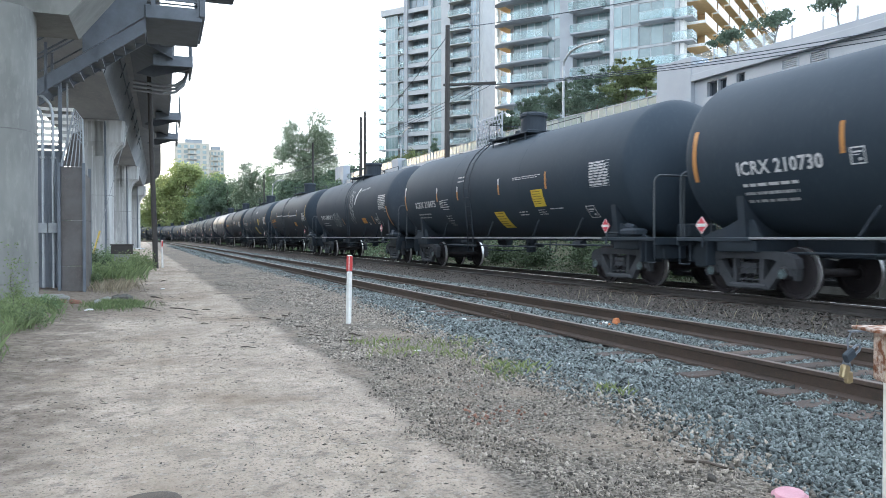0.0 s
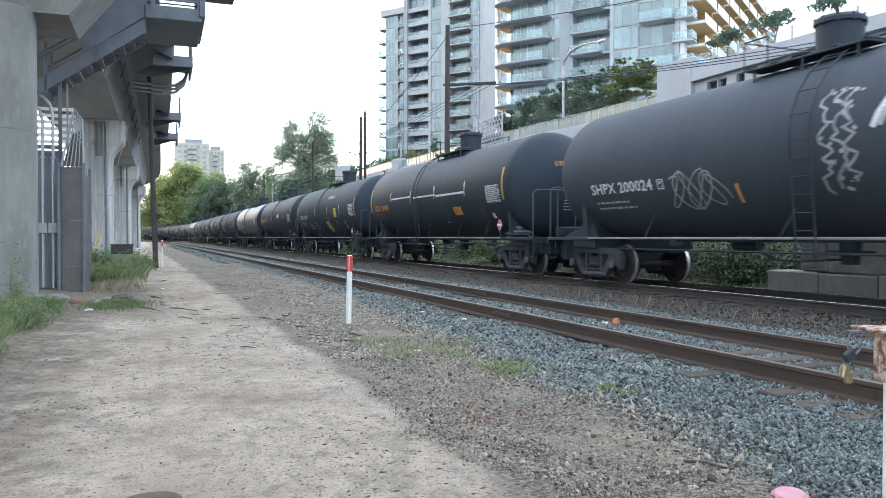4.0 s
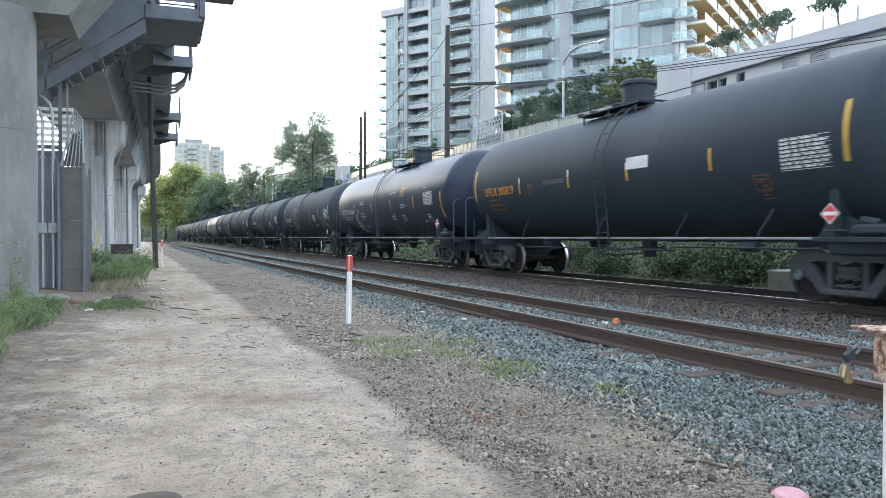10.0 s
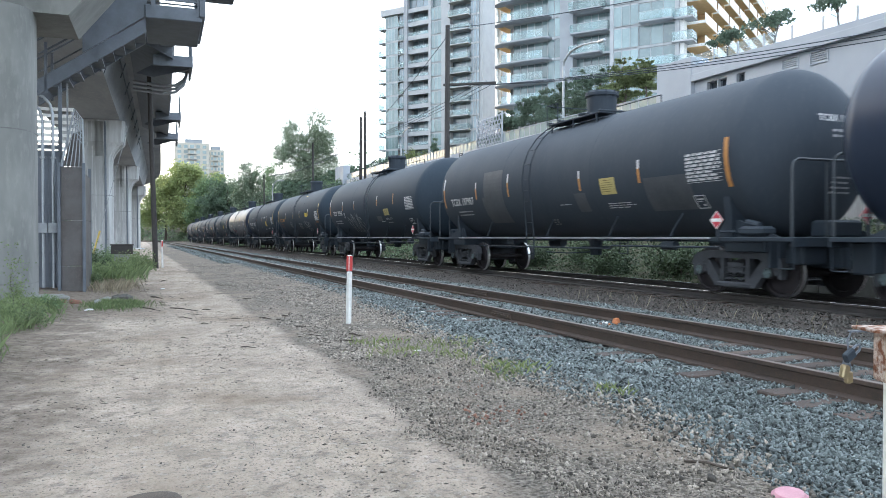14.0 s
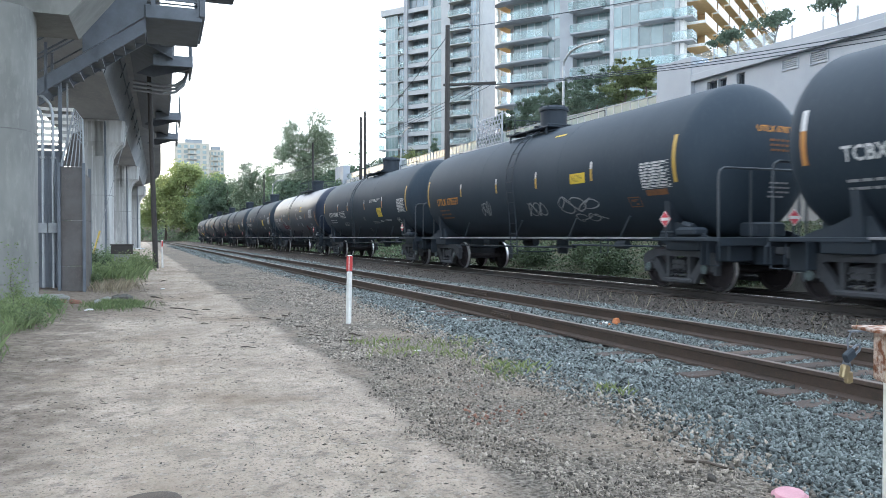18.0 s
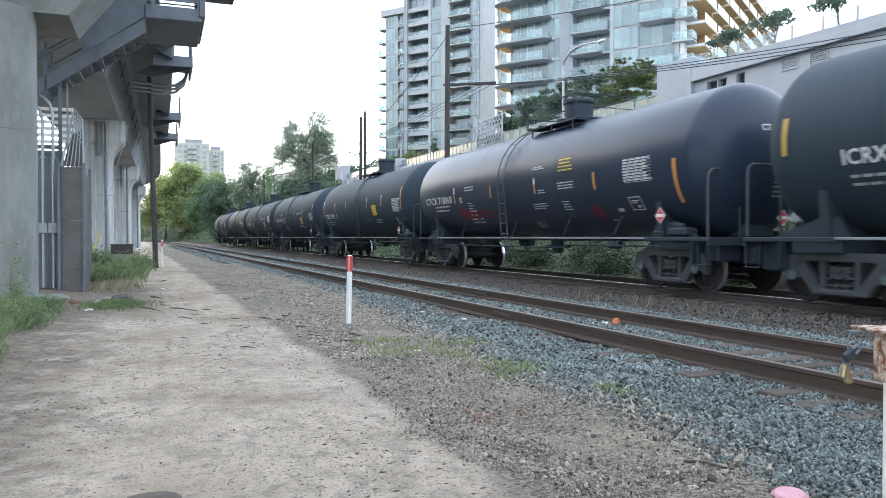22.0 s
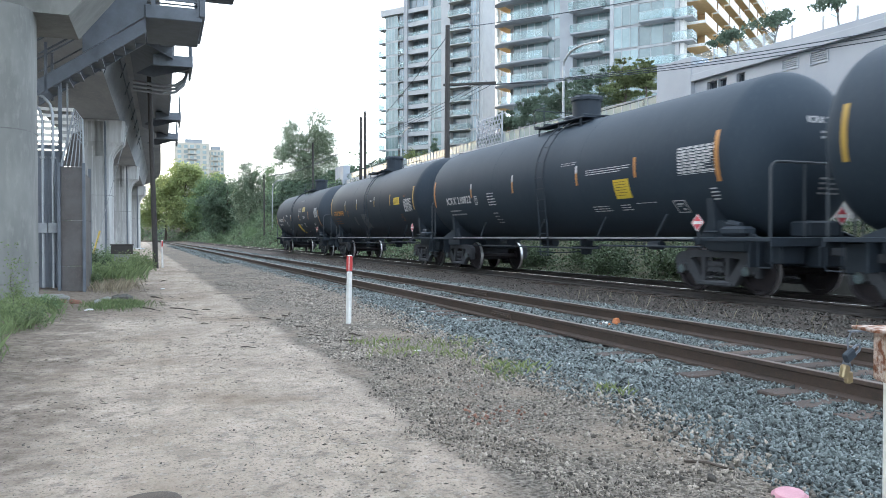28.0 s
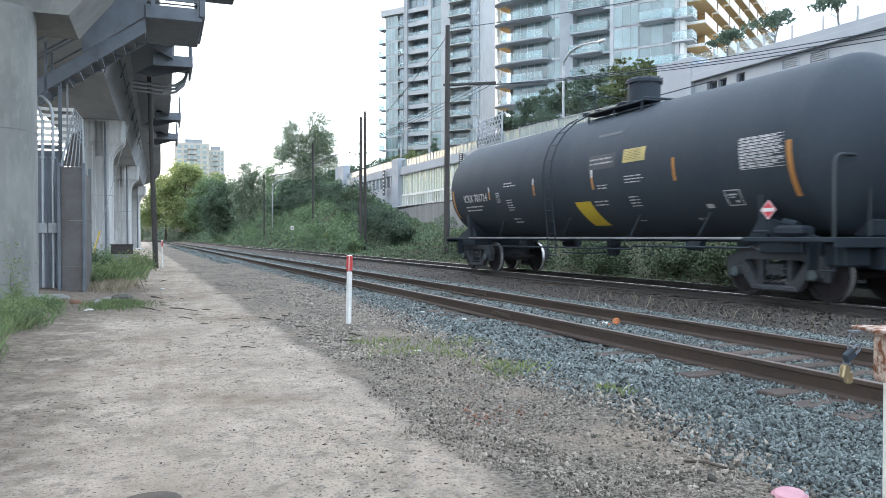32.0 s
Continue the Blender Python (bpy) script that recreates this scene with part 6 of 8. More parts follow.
# timber colour brightened to stand for low sun on the balconies
M_LIT = mat("sunlit_wood_tone", (0.72, 0.49, 0.25), 0.8, second=(0.6, 0.4, 0.2), scale=2, fine=20, bump=0.1)
M_BEIGE = mat("beige_wall_panel", (0.45, 0.42, 0.36), 0.8, second=(0.37, 0.35, 0.31), scale=0.3, fine=5, bump=0.0)
M_YARD = mat("garden_glazing", (0.52, 0.57, 0.45), 0.25, 0.0, second=(0.34, 0.42, 0.30), third=(0.6, 0.63, 0.55), scale=0.5, fine=5, bump=0.0, spec=0.8)

deck_slab = thing("podium", "pale concrete podium deck above the railway bank", "podium", kind="structure")
part("deck", Geo().box(26.6, 70, -60, 104, 8.2, 8.75), M_CONC_PALE, deck_slab)
part("back_wall", Geo().box(27.0, 27.4, -60, 104, 0, 8.2), M_CONC_PALE, deck_slab)
wall = thing("retaining_wall", "tall grey streaked concrete retaining wall", "wall", kind="structure")
wr = random.Random(4)
y = 18.0
while y < 77:
    top = 4.5 - 0.35 * max(0, (y - 60) / 17) ** 2
    part("panel", Geo().box(25.55 + wr.uniform(0, 0.015), 25.95, y, y + 2.38, 0.6, top, 0.02), M_CONC_WALL, wall)
    y += 2.4
part("coping", Geo().box(25.5, 26.0, 18, 77.4, 4.5, 4.6, 0.02), M_CONC_PALE, wall)

front = thing("podium_front", "white podium front with glazed screen and pylons", "facade", kind="structure")


def ramp_z(y):
    """The podium's edge dips a little towards the nearer end."""
    return -0.75 + 0.3 * (y - 34) / 14 if y < 48 else -0.45 + 0.15 * min(1, (y - 48) / 24)


def edge_band(z0, z1, x0, x1):
    ys = (33.7, 48.0, 76.8)
    return Geo().prism([(y, z0 + ramp_z(y)) for y in ys] + [(y, z1 + ramp_z(y)) for y in reversed(ys)], x0, x1, "x")


part("fascia", edge_band(8.3, 9.05, 26.0, 26.5), M_RENDER, front)
part("fascia_lip", edge_band(8.22, 8.34, 25.92, 25.998), M_RENDER_GREY, front)
for i in range(27):
    y0 = 34 + i * 1.6
    part("glazing", Geo().box(26.24, 26.27, y0, y0 + 1.54, 4.7, 8.28 + ramp_z(y0)), M_YARD, front)
    part("mullion", Geo().box(26.12, 26.26, y0 - 0.06, y0, 4.6, 8.28 + ramp_z(y0)), M_WHITE, front)
part("transom", Geo().box(26.14, 26.24, 34, 77, 5.75, 5.86), M_WHITE, front)
for i in range(72):
    y0 = 41 + i * 0.5
    part("fence_rod", Geo().box(25.96, 26.0, y0, y0 + 0.09, 4.6, 5.7), M_WHITE, front)
part("fence_rail", Geo().box(25.94, 26.02, 41, 77, 5.62, 5.72), M_WHITE, front)
for i in range(80):
    y0 = 41.2 + i * 0.44
    part("screen_rod", Geo().box(26.06, 26.10, y0, y0 + 0.05, 4.65, 8.24 + ramp_z(y0)), M_WHITE, front)
for i in range(54):
    y0 = 34 + i * 0.8
    z = ramp_z(y0)
    part("guard_pane", Geo().box(26.22, 26.26, y0 + 0.03, y0 + 0.77, 9.05 + z, 9.76 + z), M_MINT, front)
    part("guard_post", Geo().box(26.19, 26.28, y0 - 0.02, y0 + 0.02, 9.0 + z, 9.8 + z), M_RENDER, front)
part("guard_rail", edge_band(9.77, 9.81, 26.17, 26.3), M_RENDER, front)
part("pylon", Geo().box(25.7, 26.6, 76.8, 78.9, 3.2, 9.75, 0.03), M_RENDER, front, "tall white pylon")
part("pylon", Geo().box(25.6, 26.6, 99.8, 104.0, 6.5, 11.0, 0.03), M_RENDER, front, "white end block")
# the farther wing
part("fascia", Geo().box(26.0, 26.5, 78.9, 99.8, 8.1, 9.0, 0.02), M_RENDER, front)
part("lower_wall", Geo().box(26.2, 26.6, 78.9, 99.8, 4.0, 6.9, 0.02), M_RENDER, front)
for i in range(14):
    y0 = 79.2 + i * 1.45
    part("glazing", Geo().box(26.25, 26.28, y0, y0 + 1.1, 6.9, 8.1), M_GLASS_DARK, front)
    part("mullion", Geo().box(26.1, 26.3, y0 + 1.1, y0 + 1.42, 6.9, 8.1), M_RENDER, front)
    part("guard_pane", Geo().box(26.22, 26.26, y0, y0 + 1.35, 9.0, 9.75), M_MINT, front)
part("guard_rail", Geo().box(26.18, 26.3, 79, 99.8, 9.75, 9.82), M_RENDER, front)


def banner(y, z0, z1):
    t = thing("banner_sign", "black vertical banner with pale lettering bars", "sign", pose(25.6, y, 0), "banners on the podium")
    part("cloth", Geo().box(0, 0.05, -0.4, 0.4, z0, z1, 0.01), M_BLACK, t)
    n = 6
    for i in range(n):
        z = z1 - (z1 - z0) * (i + 0.9) / (n + 0.6)
        part("letter_bar", Geo().box(-0.008, -0.004, -0.17, 0.17, z, z + (z1 - z0) * 0.06), M_STENCIL, t)
    part("bracket", Geo().box(0.05, 0.4, -0.04, 0.04, z1 - 0.2, z1 - 0.1), M_GALV, t)


banner(81.5, 6.0, 8.8)
banner(59.6, 7.35, 8.5)

lat = thing("lattice_screen", "white perforated lattice screen on the podium", "screen", pose(26.15, 52.8, 8.6))
M_LAT = M_RENDER
for i in range(9):
    for j in range(7):
        z, w = 0.1 + j * 0.34, i * 0.5 + (0.25 if j % 2 else 0)
        if w < 4.3:
            g = Geo()
            for a, b in (((0, 0), (0.25, 0.17)), ((0.25, 0.17), (0.5, 0)), ((0, 0), (0, -0.2))):
                g.box(-0.03, 0.03, 0, math.hypot(b[0] - a[0], b[1] - a[1]), -0.045, 0.045, 0, pose(0, w + a[0], z + a[1], math.degrees(math.atan2(b[1] - a[1], b[0] - a[0])), 0, 0))
            part("lattice_cell", g, M_LAT, lat)
part("frame", Geo().box(-0.05, 0.05, -0.1, 0.0, 0, 2.5).box(-0.05, 0.05, 4.6, 4.7, 0, 2.5), M_LAT, lat)

# the podium building nearer to the camera
pb = thing("podium_building", "white low building with dark windows and louvres", "building", kind="structure")
part("end_panel", Geo().box(25.9, 27.0, 30.9, 33.6, 6.0, 10.45, 0.02), M_RENDER, pb)
part("wall", Geo().box(26.15, 26.9, -12, 30.9, 4.0, 7.8), M_RENDER, pb)
OPEN = ((22.93, 23.75, 8.55, 9.0), (24.45, 25.25, 8.6, 9.02), (27.5, 28.0, 7.8, 9.0), (28.67, 29.22, 8.25, 8.97), (29.3, 30.0, 8.25, 8.97))
a = -12
for b, c, z0, z1 in OPEN:
    part("wall", Geo().box(26.15, 26.9, a, b, 7.8, 9.2), M_RENDER, pb)
    part("wall", Geo().box(26.15, 26.9, b, c, z1, 9.2), M_RENDER, pb)
    if z0 > 7.8:
        part("wall", Geo().box(26.15, 26.9, b, c, 7.8, z0), M_RENDER, pb)
    a = c
    if c < 26:
        w = part("louvre", Geo().box(26.3, 26.34, b, c, z0, z1), M_RENDER_GREY, pb, "pale ventilation louvre")
        for i in range(5):
            z = z0 + (z1 - z0) * (i + 0.5) / 5
            part("blade", Geo().box(26.16, 26.28, b, c, z - 0.034, z + 0.024), M_RENDER, w)
        part("louvre_frame", Geo().box(26.1, 26.15, b - 0.05, b, z0 - 0.05, z1 + 0.05).box(26.1, 26.15, c, c + 0.05, z0 - 0.05, z1 + 0.05).box(26.1, 26.15, b, c, z1, z1 + 0.05).box(26.1, 26.15, b, c, z0 - 0.05, z0), M_RENDER, w)
    else:
        w = part("window", Geo().box(26.4, 26.44, b, c, z0, z1), M_BLACK, pb, "dark square window")
        part("window_frame", Geo().box(26.32, 26.4, b, b + 0.05, z0, z1).box(26.32, 26.4, c - 0.05, c, z0, z1).box(26.32, 26.4, b + 0.05, c - 0.05, z0, z0 + 0.05).box(26.32, 26.4, b + 0.05, c - 0.05, z1 - 0.05, z1), M_DKSTEEL, w)
part("wall", Geo().box(26.15, 26.9, a, 30.9, 7.8, 9.2), M_RENDER, pb)
part("parapet", Geo().prism([(-12, 9.16), (30.9, 9.16), (30.9, 9.93), (-12, 8.6 + 0.565)], 25.95, 26.5, "x"), M_RENDER, pb)
part("parapet_ledge", Geo().box(25.9, 25.95, -12, 30.9, 9.16, 9.5, 0.01), M_RENDER, pb)
for i in range(27):
    y0 = -12 + i * 1.6
    z = 9.93 - 0.765 * (30.9 - y0) / 42.9
    part("guard_pane", Geo().box(26.2, 26.23, y0 + 0.05, y0 + 1.55, z + 0.05, z + 0.62), M_PALEGLASS, pb)
    part("guard_post", Geo().box(26.17, 26.25, y0 - 0.03, y0 + 0.03, z - 0.03, z + 0.65), M_GALV, pb)


def street_lamp(x, y, z, h, reach, turn_=0.0):
    t = thing("street_lamp", "grey steel street lamp with curved arm", "street lamp", pose(x, y, z, 0, 0, turn_))
    part("pole", Geo().tube((0, 0, 0), (0, 0, h - 1.6), 0.11, 0.075, 10), M_GALV, t, smooth=True)
    arc = [(0, -reach * (1 - math.cos(a)), h - 1.6 + 1.6 * math.sin(a)) for a in (0, 0.3, 0.6, 0.9, 1.2, 1.45)] + [(0, -reach * 1.45, h + 0.02)]
    part("arm", Geo().pipe(arc, [0.085, 0.085, 0.08, 0.08, 0.075, 0.07, 0.065], 8), M_GALV, t, smooth=True)
    part("lamp_head", Geo().box(-0.1, 0.1, -reach * 1.45 - 0.55, -reach * 1.45, h - 0.03, h + 0.08, 0.03), M_GALV, t)


t = thing("street_lamp", "grey steel street lamp with curved arm", "street lamp", pose(26.8, 44.75, 8.2))
part("pole", Geo().tube((0, 0, 0), (0, 0, 4.7), 0.10, 0.085, 10), M_GALV, t, smooth=True)
part("arm", Geo().pipe([(0, 0, 4.7), (0, -0.12, 5.0), (0, -0.45, 5.28), (0, -1.0, 5.48), (0, -1.7, 5.58), (0, -2.6, 5.56), (0, -3.4, 5.48), (0, -4.2, 5.36)], [0.085, 0.083, 0.08, 0.078, 0.075, 0.07, 0.066, 0.06], 8), M_GALV, t, smooth=True)
part("lamp_head", Geo().box(-0.11, 0.11, -4.9, -4.2, 5.24, 5.4, 0.03), M_GALV, t)
street_lamp(28.5, 84, 8.75, 4.9, 2.0)
street_lamp(18.35, 113, 2.6, 7.0, 0.9, 50)


def from_camera(px, depth):
    a = radians(21.91)
    r = px / 1340 * depth
    return (r * math.cos(a) + depth * math.sin(a), -r * math.sin(a) + depth * math.cos(a))


def glazed(t, a, b, y, z0, z1, n, glass, frame=None):
    """A run of panes in a frame between two floors."""
    frame = frame or M_TOWER
    w = part("window", Geo().box(a, b, y + 0.002, y + 0.04, z0, z1), frame, t)
    for i in range(n):
        u0, u1 = a + (b - a) * i / n, a + (b - a) * (i + 1) / n
        part("pane", Geo().box(u0 + 0.05, u1 - 0.03, y - 0.03, y, z0 + 0.1, z1 - 0.1), glass, w)
        part("mullion", Geo().box(u0 - 0.03, u0 + 0.04, y - 0.07, y, z0, z1), frame, w)


def balcony(t, a, b, y, out, z, guard=M_GUARD, slab=None):
    s = part("balcony", Geo().box(a, b, y - out, y, z - 0.2, z, 0.01), slab or M_TOWER_GREY, t)
    part("guard", Geo().box(a + 0.04, b - 0.04, y - out + 0.04, y - out + 0.08, z + 0.05, z + 1.08), guard, s)
    part("guard", Geo().box(a + 0.04, a + 0.08, y - out + 0.08, y, z + 0.05, z + 1.08), guard, s)
    part("guard", Geo().box(b - 0.08, b - 0.04, y - out + 0.08, y, z + 0.05, z + 1.08), guard, s)
    part("top_rail", Geo().box(a, b, y - out + 0.03, y - out + 0.09, z + 1.08, z + 1.13), M_GALV, s)


M_TOWER = mat("pale_tower_panel", (0.37, 0.385, 0.40), 0.7, second=(0.32, 0.335, 0.352), third=(0.41, 0.42, 0.435), scale=0.6, fine=20, bump=0.05)
M_TOWER_GREY = mat("grey_tower_panel", (0.29, 0.31, 0.335), 0.75, second=(0.24, 0.26, 0.285), scale=0.6, fine=20, bump=0.05)
FH = 2.9
x, y = from_camera(683 - 784, 165)
tw = thing("apartment_tower", "pale glass apartment tower with stacked balconies", "apartment tower", pose(x, y, 0, 0, 0, -54.4))
part("core", Geo().box(0.3, 23.0, 2.2, 10.5, 0, 49.4).box(5.4, 23.2, 2.2, 10.5, 49.4, 60), M_TOWER_GREY, tw)
part("side_wall", Geo().box(23.3, 24.1, 0.2, 10.5, 0, 60), M_TOWER, tw, "plain white end wall")
part("fin", Geo().box(5.2, 6.0, -0.5, 2.2, 0, 60), M_TOWER_GREY, tw)
part("pier", Geo().box(11.3, 11.9, -0.3, 2.2, 0, 60), M_TOWER, tw)
part("pier", Geo().box(14.4, 16.5, -0.15, 2.2, 0, 60), M_TOWER, tw)
part("roof_edge", Geo().box(-0.9, 5.2, -0.6, 8, 49.0, 50.3, 0.02), M_TOWER, tw)
for i in range(6):
    part("roof_guard", Geo().box(-0.8 + i, 0.12 + i, -0.5, -0.46, 50.3, 51.3), M_GUARD, tw)
for k in range(14):
    z = 46.4 - FH * k
    part("floor_slab", Geo().box(0.0, 23.3, 0.0, 2.2, z - 0.25, z), M_TOWER, tw)
    glazed(tw, 0.05, 3.3, 0.0, z, z + FH - 0.25, 4, M_GLASS)
    glazed(tw, 3.3, 5.2, 0.4, z, z + FH - 0.25, 2, M_GLASS_DARK)
    balcony(tw, 3.3, 5.2, 0.35, 0.5, z)
    glazed(tw, 6.0, 11.3, 1.9, z, z + FH - 0.25, 4, M_GLASS_DARK, M_GALV)
    part("spandrel", Geo().box(6.0, 11.3, -0.1, 0.0, z - 0.45, z + 0.45), M_TOWER, tw)
    part("guard", Geo().box(6.0, 11.3, -0.04, 0.0, z + 0.5, z + 1.1), M_GUARD, tw)
    glazed(tw, 11.9, 14.4, -0.1, z, z + FH - 0.25, 3, M_GLASS)
    glazed(tw, 16.5, 21.4, 1.2, z, z + FH - 0.25, 3, M_GLASS_DARK, M_GALV)
    balcony(tw, 16.4, 21.2, 1.2, 2.1, z, slab=M_TOWER)
    glazed(tw, 21.4, 23.3, 0.1, z, z + FH - 0.25, 3, M_GLASS_DARK)
    balcony(tw, -1.7, 0.0, 1.6, 1.9, z)
for k in range(1, 4):
    z = 46.4 + FH * k
    for a, b, m in ((11.9, 14.4, M_GLASS), (16.5, 21.4, M_GLASS_DARK), (6.0, 11.3, M_GLASS_DARK)):
        glazed(tw, a, b, 0.5, z, z + FH - 0.25, 3, m)
    balcony(tw, 16.4, 21.2, 1.2, 2.1, z, slab=M_TOWER)
    part("spandrel", Geo().box(6.0, 11.3, -0.1, 0.0, z - 0.45, z + 0.45), M_TOWER, tw)

x, y = from_camera(885 - 784, 109)
tw = thing("apartment_tower", "pale glass apartment tower with wide curved balconies", "apartment tower", pose(x, y, 0, 0, 0, -54.4))
part("core", Geo().box(0.6, 25.2, 2.0, 22, 0, 46), M_TOWER_GREY, tw)
part("pier", Geo().box(9.3, 11.2, -0.2, 2.0, 0, 46), M_TOWER_GREY, tw)
part("pier", Geo().box(16.4, 16.9, -0.25, 2.0, 0, 46), M_TOWER, tw)
part("pier", Geo().box(24.9, 25.4, -0.25, 2.0, 0, 46), M_TOWER, tw)
part("side_wall", Geo().box(0.2, 0.6, 4.5, 22, 0, 46), M_TOWER, tw, "pale end wall in evening sun")
# columns added so the low sun draws a bright strip on this corner
for u, v in ((-1.35, 2.6), (-0.95, 0.9)):
    part("round_column", Geo().tube((u, v, 0), (u, v, 46), 0.3, n=16), M_WHITE, tw, "added round column that catches sun as a bright strip", smooth=True)
for k in range(13):
    z = 40.4 - FH * k
    part("floor_slab", Geo().box(0.4, 25.2, 0.0, 2.0, z - 0.25, z), M_TOWER, tw)
    glazed(tw, 1.84, 7.4, 0.6, z, z + FH - 0.25, 5, M_GLASS)
    glazed(tw, 7.4, 9.3, 0.1, z, z + FH - 0.25, 2, M_GLASS)
    b = part("balcony", Geo().prism([(-0.9, 2.5), (-1.0, 0.2), (-0.4, -0.9), (0.8, -1.5), (7.3, -1.5), (8.0, -1.0), (8.0, 0.6), (0, 0.6)], z - 0.22, z, "z"), M_TOWER_GREY, tw)
    for i in range(5):
        part("guard", Geo().box(0.9 + i * 1.28, 2.12 + i * 1.28, -1.42, -1.38, z + 0.05, z + 1.08), M_GUARD, b)
    part("guard", Geo().box(0, 1.5, -0.02, 0.02, z + 0.05, z + 1.08, 0, pose(-0.85, 0.2, 0, 0, 0, -48)), M_GUARD, b)
    part("guard", Geo().box(-0.92, -0.88, 0.3, 2.4, z + 0.05, z + 1.08), M_GUARD, b)
    # orange sunlight of this balcony end, put into the soffit colour
    part("soffit", Geo().box(-0.8, 0.5, 0.6, 4.0, z - 0.26, z - 0.22), M_LIT, b)
    glazed(tw, 11.2, 16.4, 1.2, z, z + FH - 0.25, 5, M_GLASS, M_GALV)
    balcony(tw, 10.9, 15.4 if k % 2 else 16.2, 1.2, 2.4 if k % 2 else 1.9, z)
    glazed(tw, 16.9, 20.2, -0.1, z, z + FH - 0.25, 3, M_GLASS)
    glazed(tw, 20.2, 24.9, 0.1, z, z + FH - 0.25, 3, M_GLASS)
    if k % 2 == 0:
        balcony(tw, 20.6, 24.9, 0.1, 1.5, z)
    balcony(tw, 24.6, 27.2, 1.6, 2.2, z, slab=M_TOWER)

# deep balconies with timber soffits on the tower's end wall
part("end_wing", Geo().box(14, 25.4, 22, 60, 0, 46), M_TOWER_GREY, tw)
for k in range(8):
    z = 40.4 - FH * k
    for v in (2.5, 9.6, 16.7, 23.8, 30.9, 38.0, 45.1, 52.2):
        b = part("end_balcony", Geo().box(25.42, 28.0, v, v + 6.4, z - 0.34, z, 0.02), M_WHITE, tw)
        part("soffit", Geo().box(25.45, 27.95, v + 0.05, v + 6.35, z - 0.39, z - 0.344), M_LIT, b, "timber soffit in a painted sunlit tone")
        for i in range(4):
            # guards coloured white to stand for light reflected onto this end
            part("guard", Geo().box(27.9, 27.94, v + 0.04 + i * 1.6, v + 1.56 + i * 1.6, z + 0.03, z + 1.0), M_WHITE, b)
        part("divider", Geo().box(25.42, 27.3, v + 6.4, v + 6.65, z - 0.28, z + 2.6), M_LIT, b, "timber divider wall")
        part("window", Geo().box(25.42, 25.46, v + 0.4, v + 6.0, z + 0.05, z + 2.4), M_GLASS, tw)
part("end_pier", Geo().box(25.42, 25.9, 0.2, 1.6, 0, 46), M_WHITE, tw)

# far towers over the trees
for px, d, w, dep, h, lab in ((310, 420, 18.5, 14, 54, "far pale apartment tower above the trees"), (366, 430, 10, 12, 51, "far cream apartment tower above the trees")):
    x, y = from_camera(px - 784, d)
    tw = thing("apartment_tower", lab, "apartment tower", pose(x, y, 0, 0, 0, 0))
    part("wall", Geo().box(0, w, 0, dep, 0, h, 0.1), M_BEIGE, tw)
    part("roof", Geo().box(w * 0.3, w * 0.8, 2, dep - 2, h, h + 2.2, 0.1), M_RENDER_GREY, tw)
    for k in range(7):
        z = h - 3.0 - k * 2.9
        for i in range(5):
            u = w * (0.08 + 0.18 * i)
            part("window", Geo().box(u, u + w * 0.11, -0.05, 0.05, z, z + 1.7), M_GLASS, tw)
        part("balcony", Geo().box(w * 0.36, w * 0.64, -1.0, 0, z - 0.6, z - 0.4), M_RENDER_GREY, tw)

# concrete blocks behind the main track
for j, (z, a, b) in enumerate(((-0.22, 5.0, 14.25), (0.54, 3.0, 13.3))):
    n, y = 0, b
    while y > a:
        w = 1.5 if n or not j else 0.75
        t = piece("concrete_block", Geo().box(14.3 + 0.05 * j, 15.05 + 0.05 * j, -w + 0.02, 0, 0, 0.74, 0.03), M_BLOCK, "stained concrete interlocking block in a low wall", "concrete block", pose(0, y, z - 0.02 * (n % 2)), "blocks of the low wall")
        y -= w
        n += 1

# ---- loose stones, plants and litter ----
def bulk(name, verts, faces, material, label, category, kind="stuff", parent=None):
    """One mesh from arrays of points and four-cornered faces."""
    me = bpy.data.meshes.new(name)
    me.vertices.add(len(verts))
    me.vertices.foreach_set("co", np.asarray(verts, dtype=np.float32).ravel())
    me.loops.add(faces.size)
    me.loops.foreach_set("vertex_index", np.asarray(faces, dtype=np.int32).ravel())
    me.polygons.add(len(faces))
    me.polygons.foreach_set("loop_start", np.arange(0, faces.size, faces.shape[1], dtype=np.int32))
    me.materials.append(material)
    me.update(calc_edges=True)
    ob = new(name, me)
    if parent:
        ob.parent = parent
        return ob
    return tagged(ob, label, category, kind=kind)


RNG = np.random.default_rng(11)
OCTA = np.array([(1, 0, 0), (0, 1, 0), (-1, 0, 0), (0, -1, 0), (0, 0, 1), (0, 0, -1)], dtype=float)
BLOCK = np.array([(a, b, c) for c in (-0.6, 0.6) for a, b in ((-0.62, -0.62), (0.62, -0.62), (0.62, 0.62), (-0.62, 0.62))])
BLOCK_F = np.array([(4, 5, 6, 7), (0, 1, 5, 4), (1, 2, 6, 5), (2, 3, 7, 6), (3, 0, 4, 7)])
OCTA_F = np.array([(0, 1, 4), (1, 2, 4), (2, 3, 4), (3, 0, 4), (1, 0, 5), (2, 1, 5), (3, 2, 5), (0, 3, 5)])


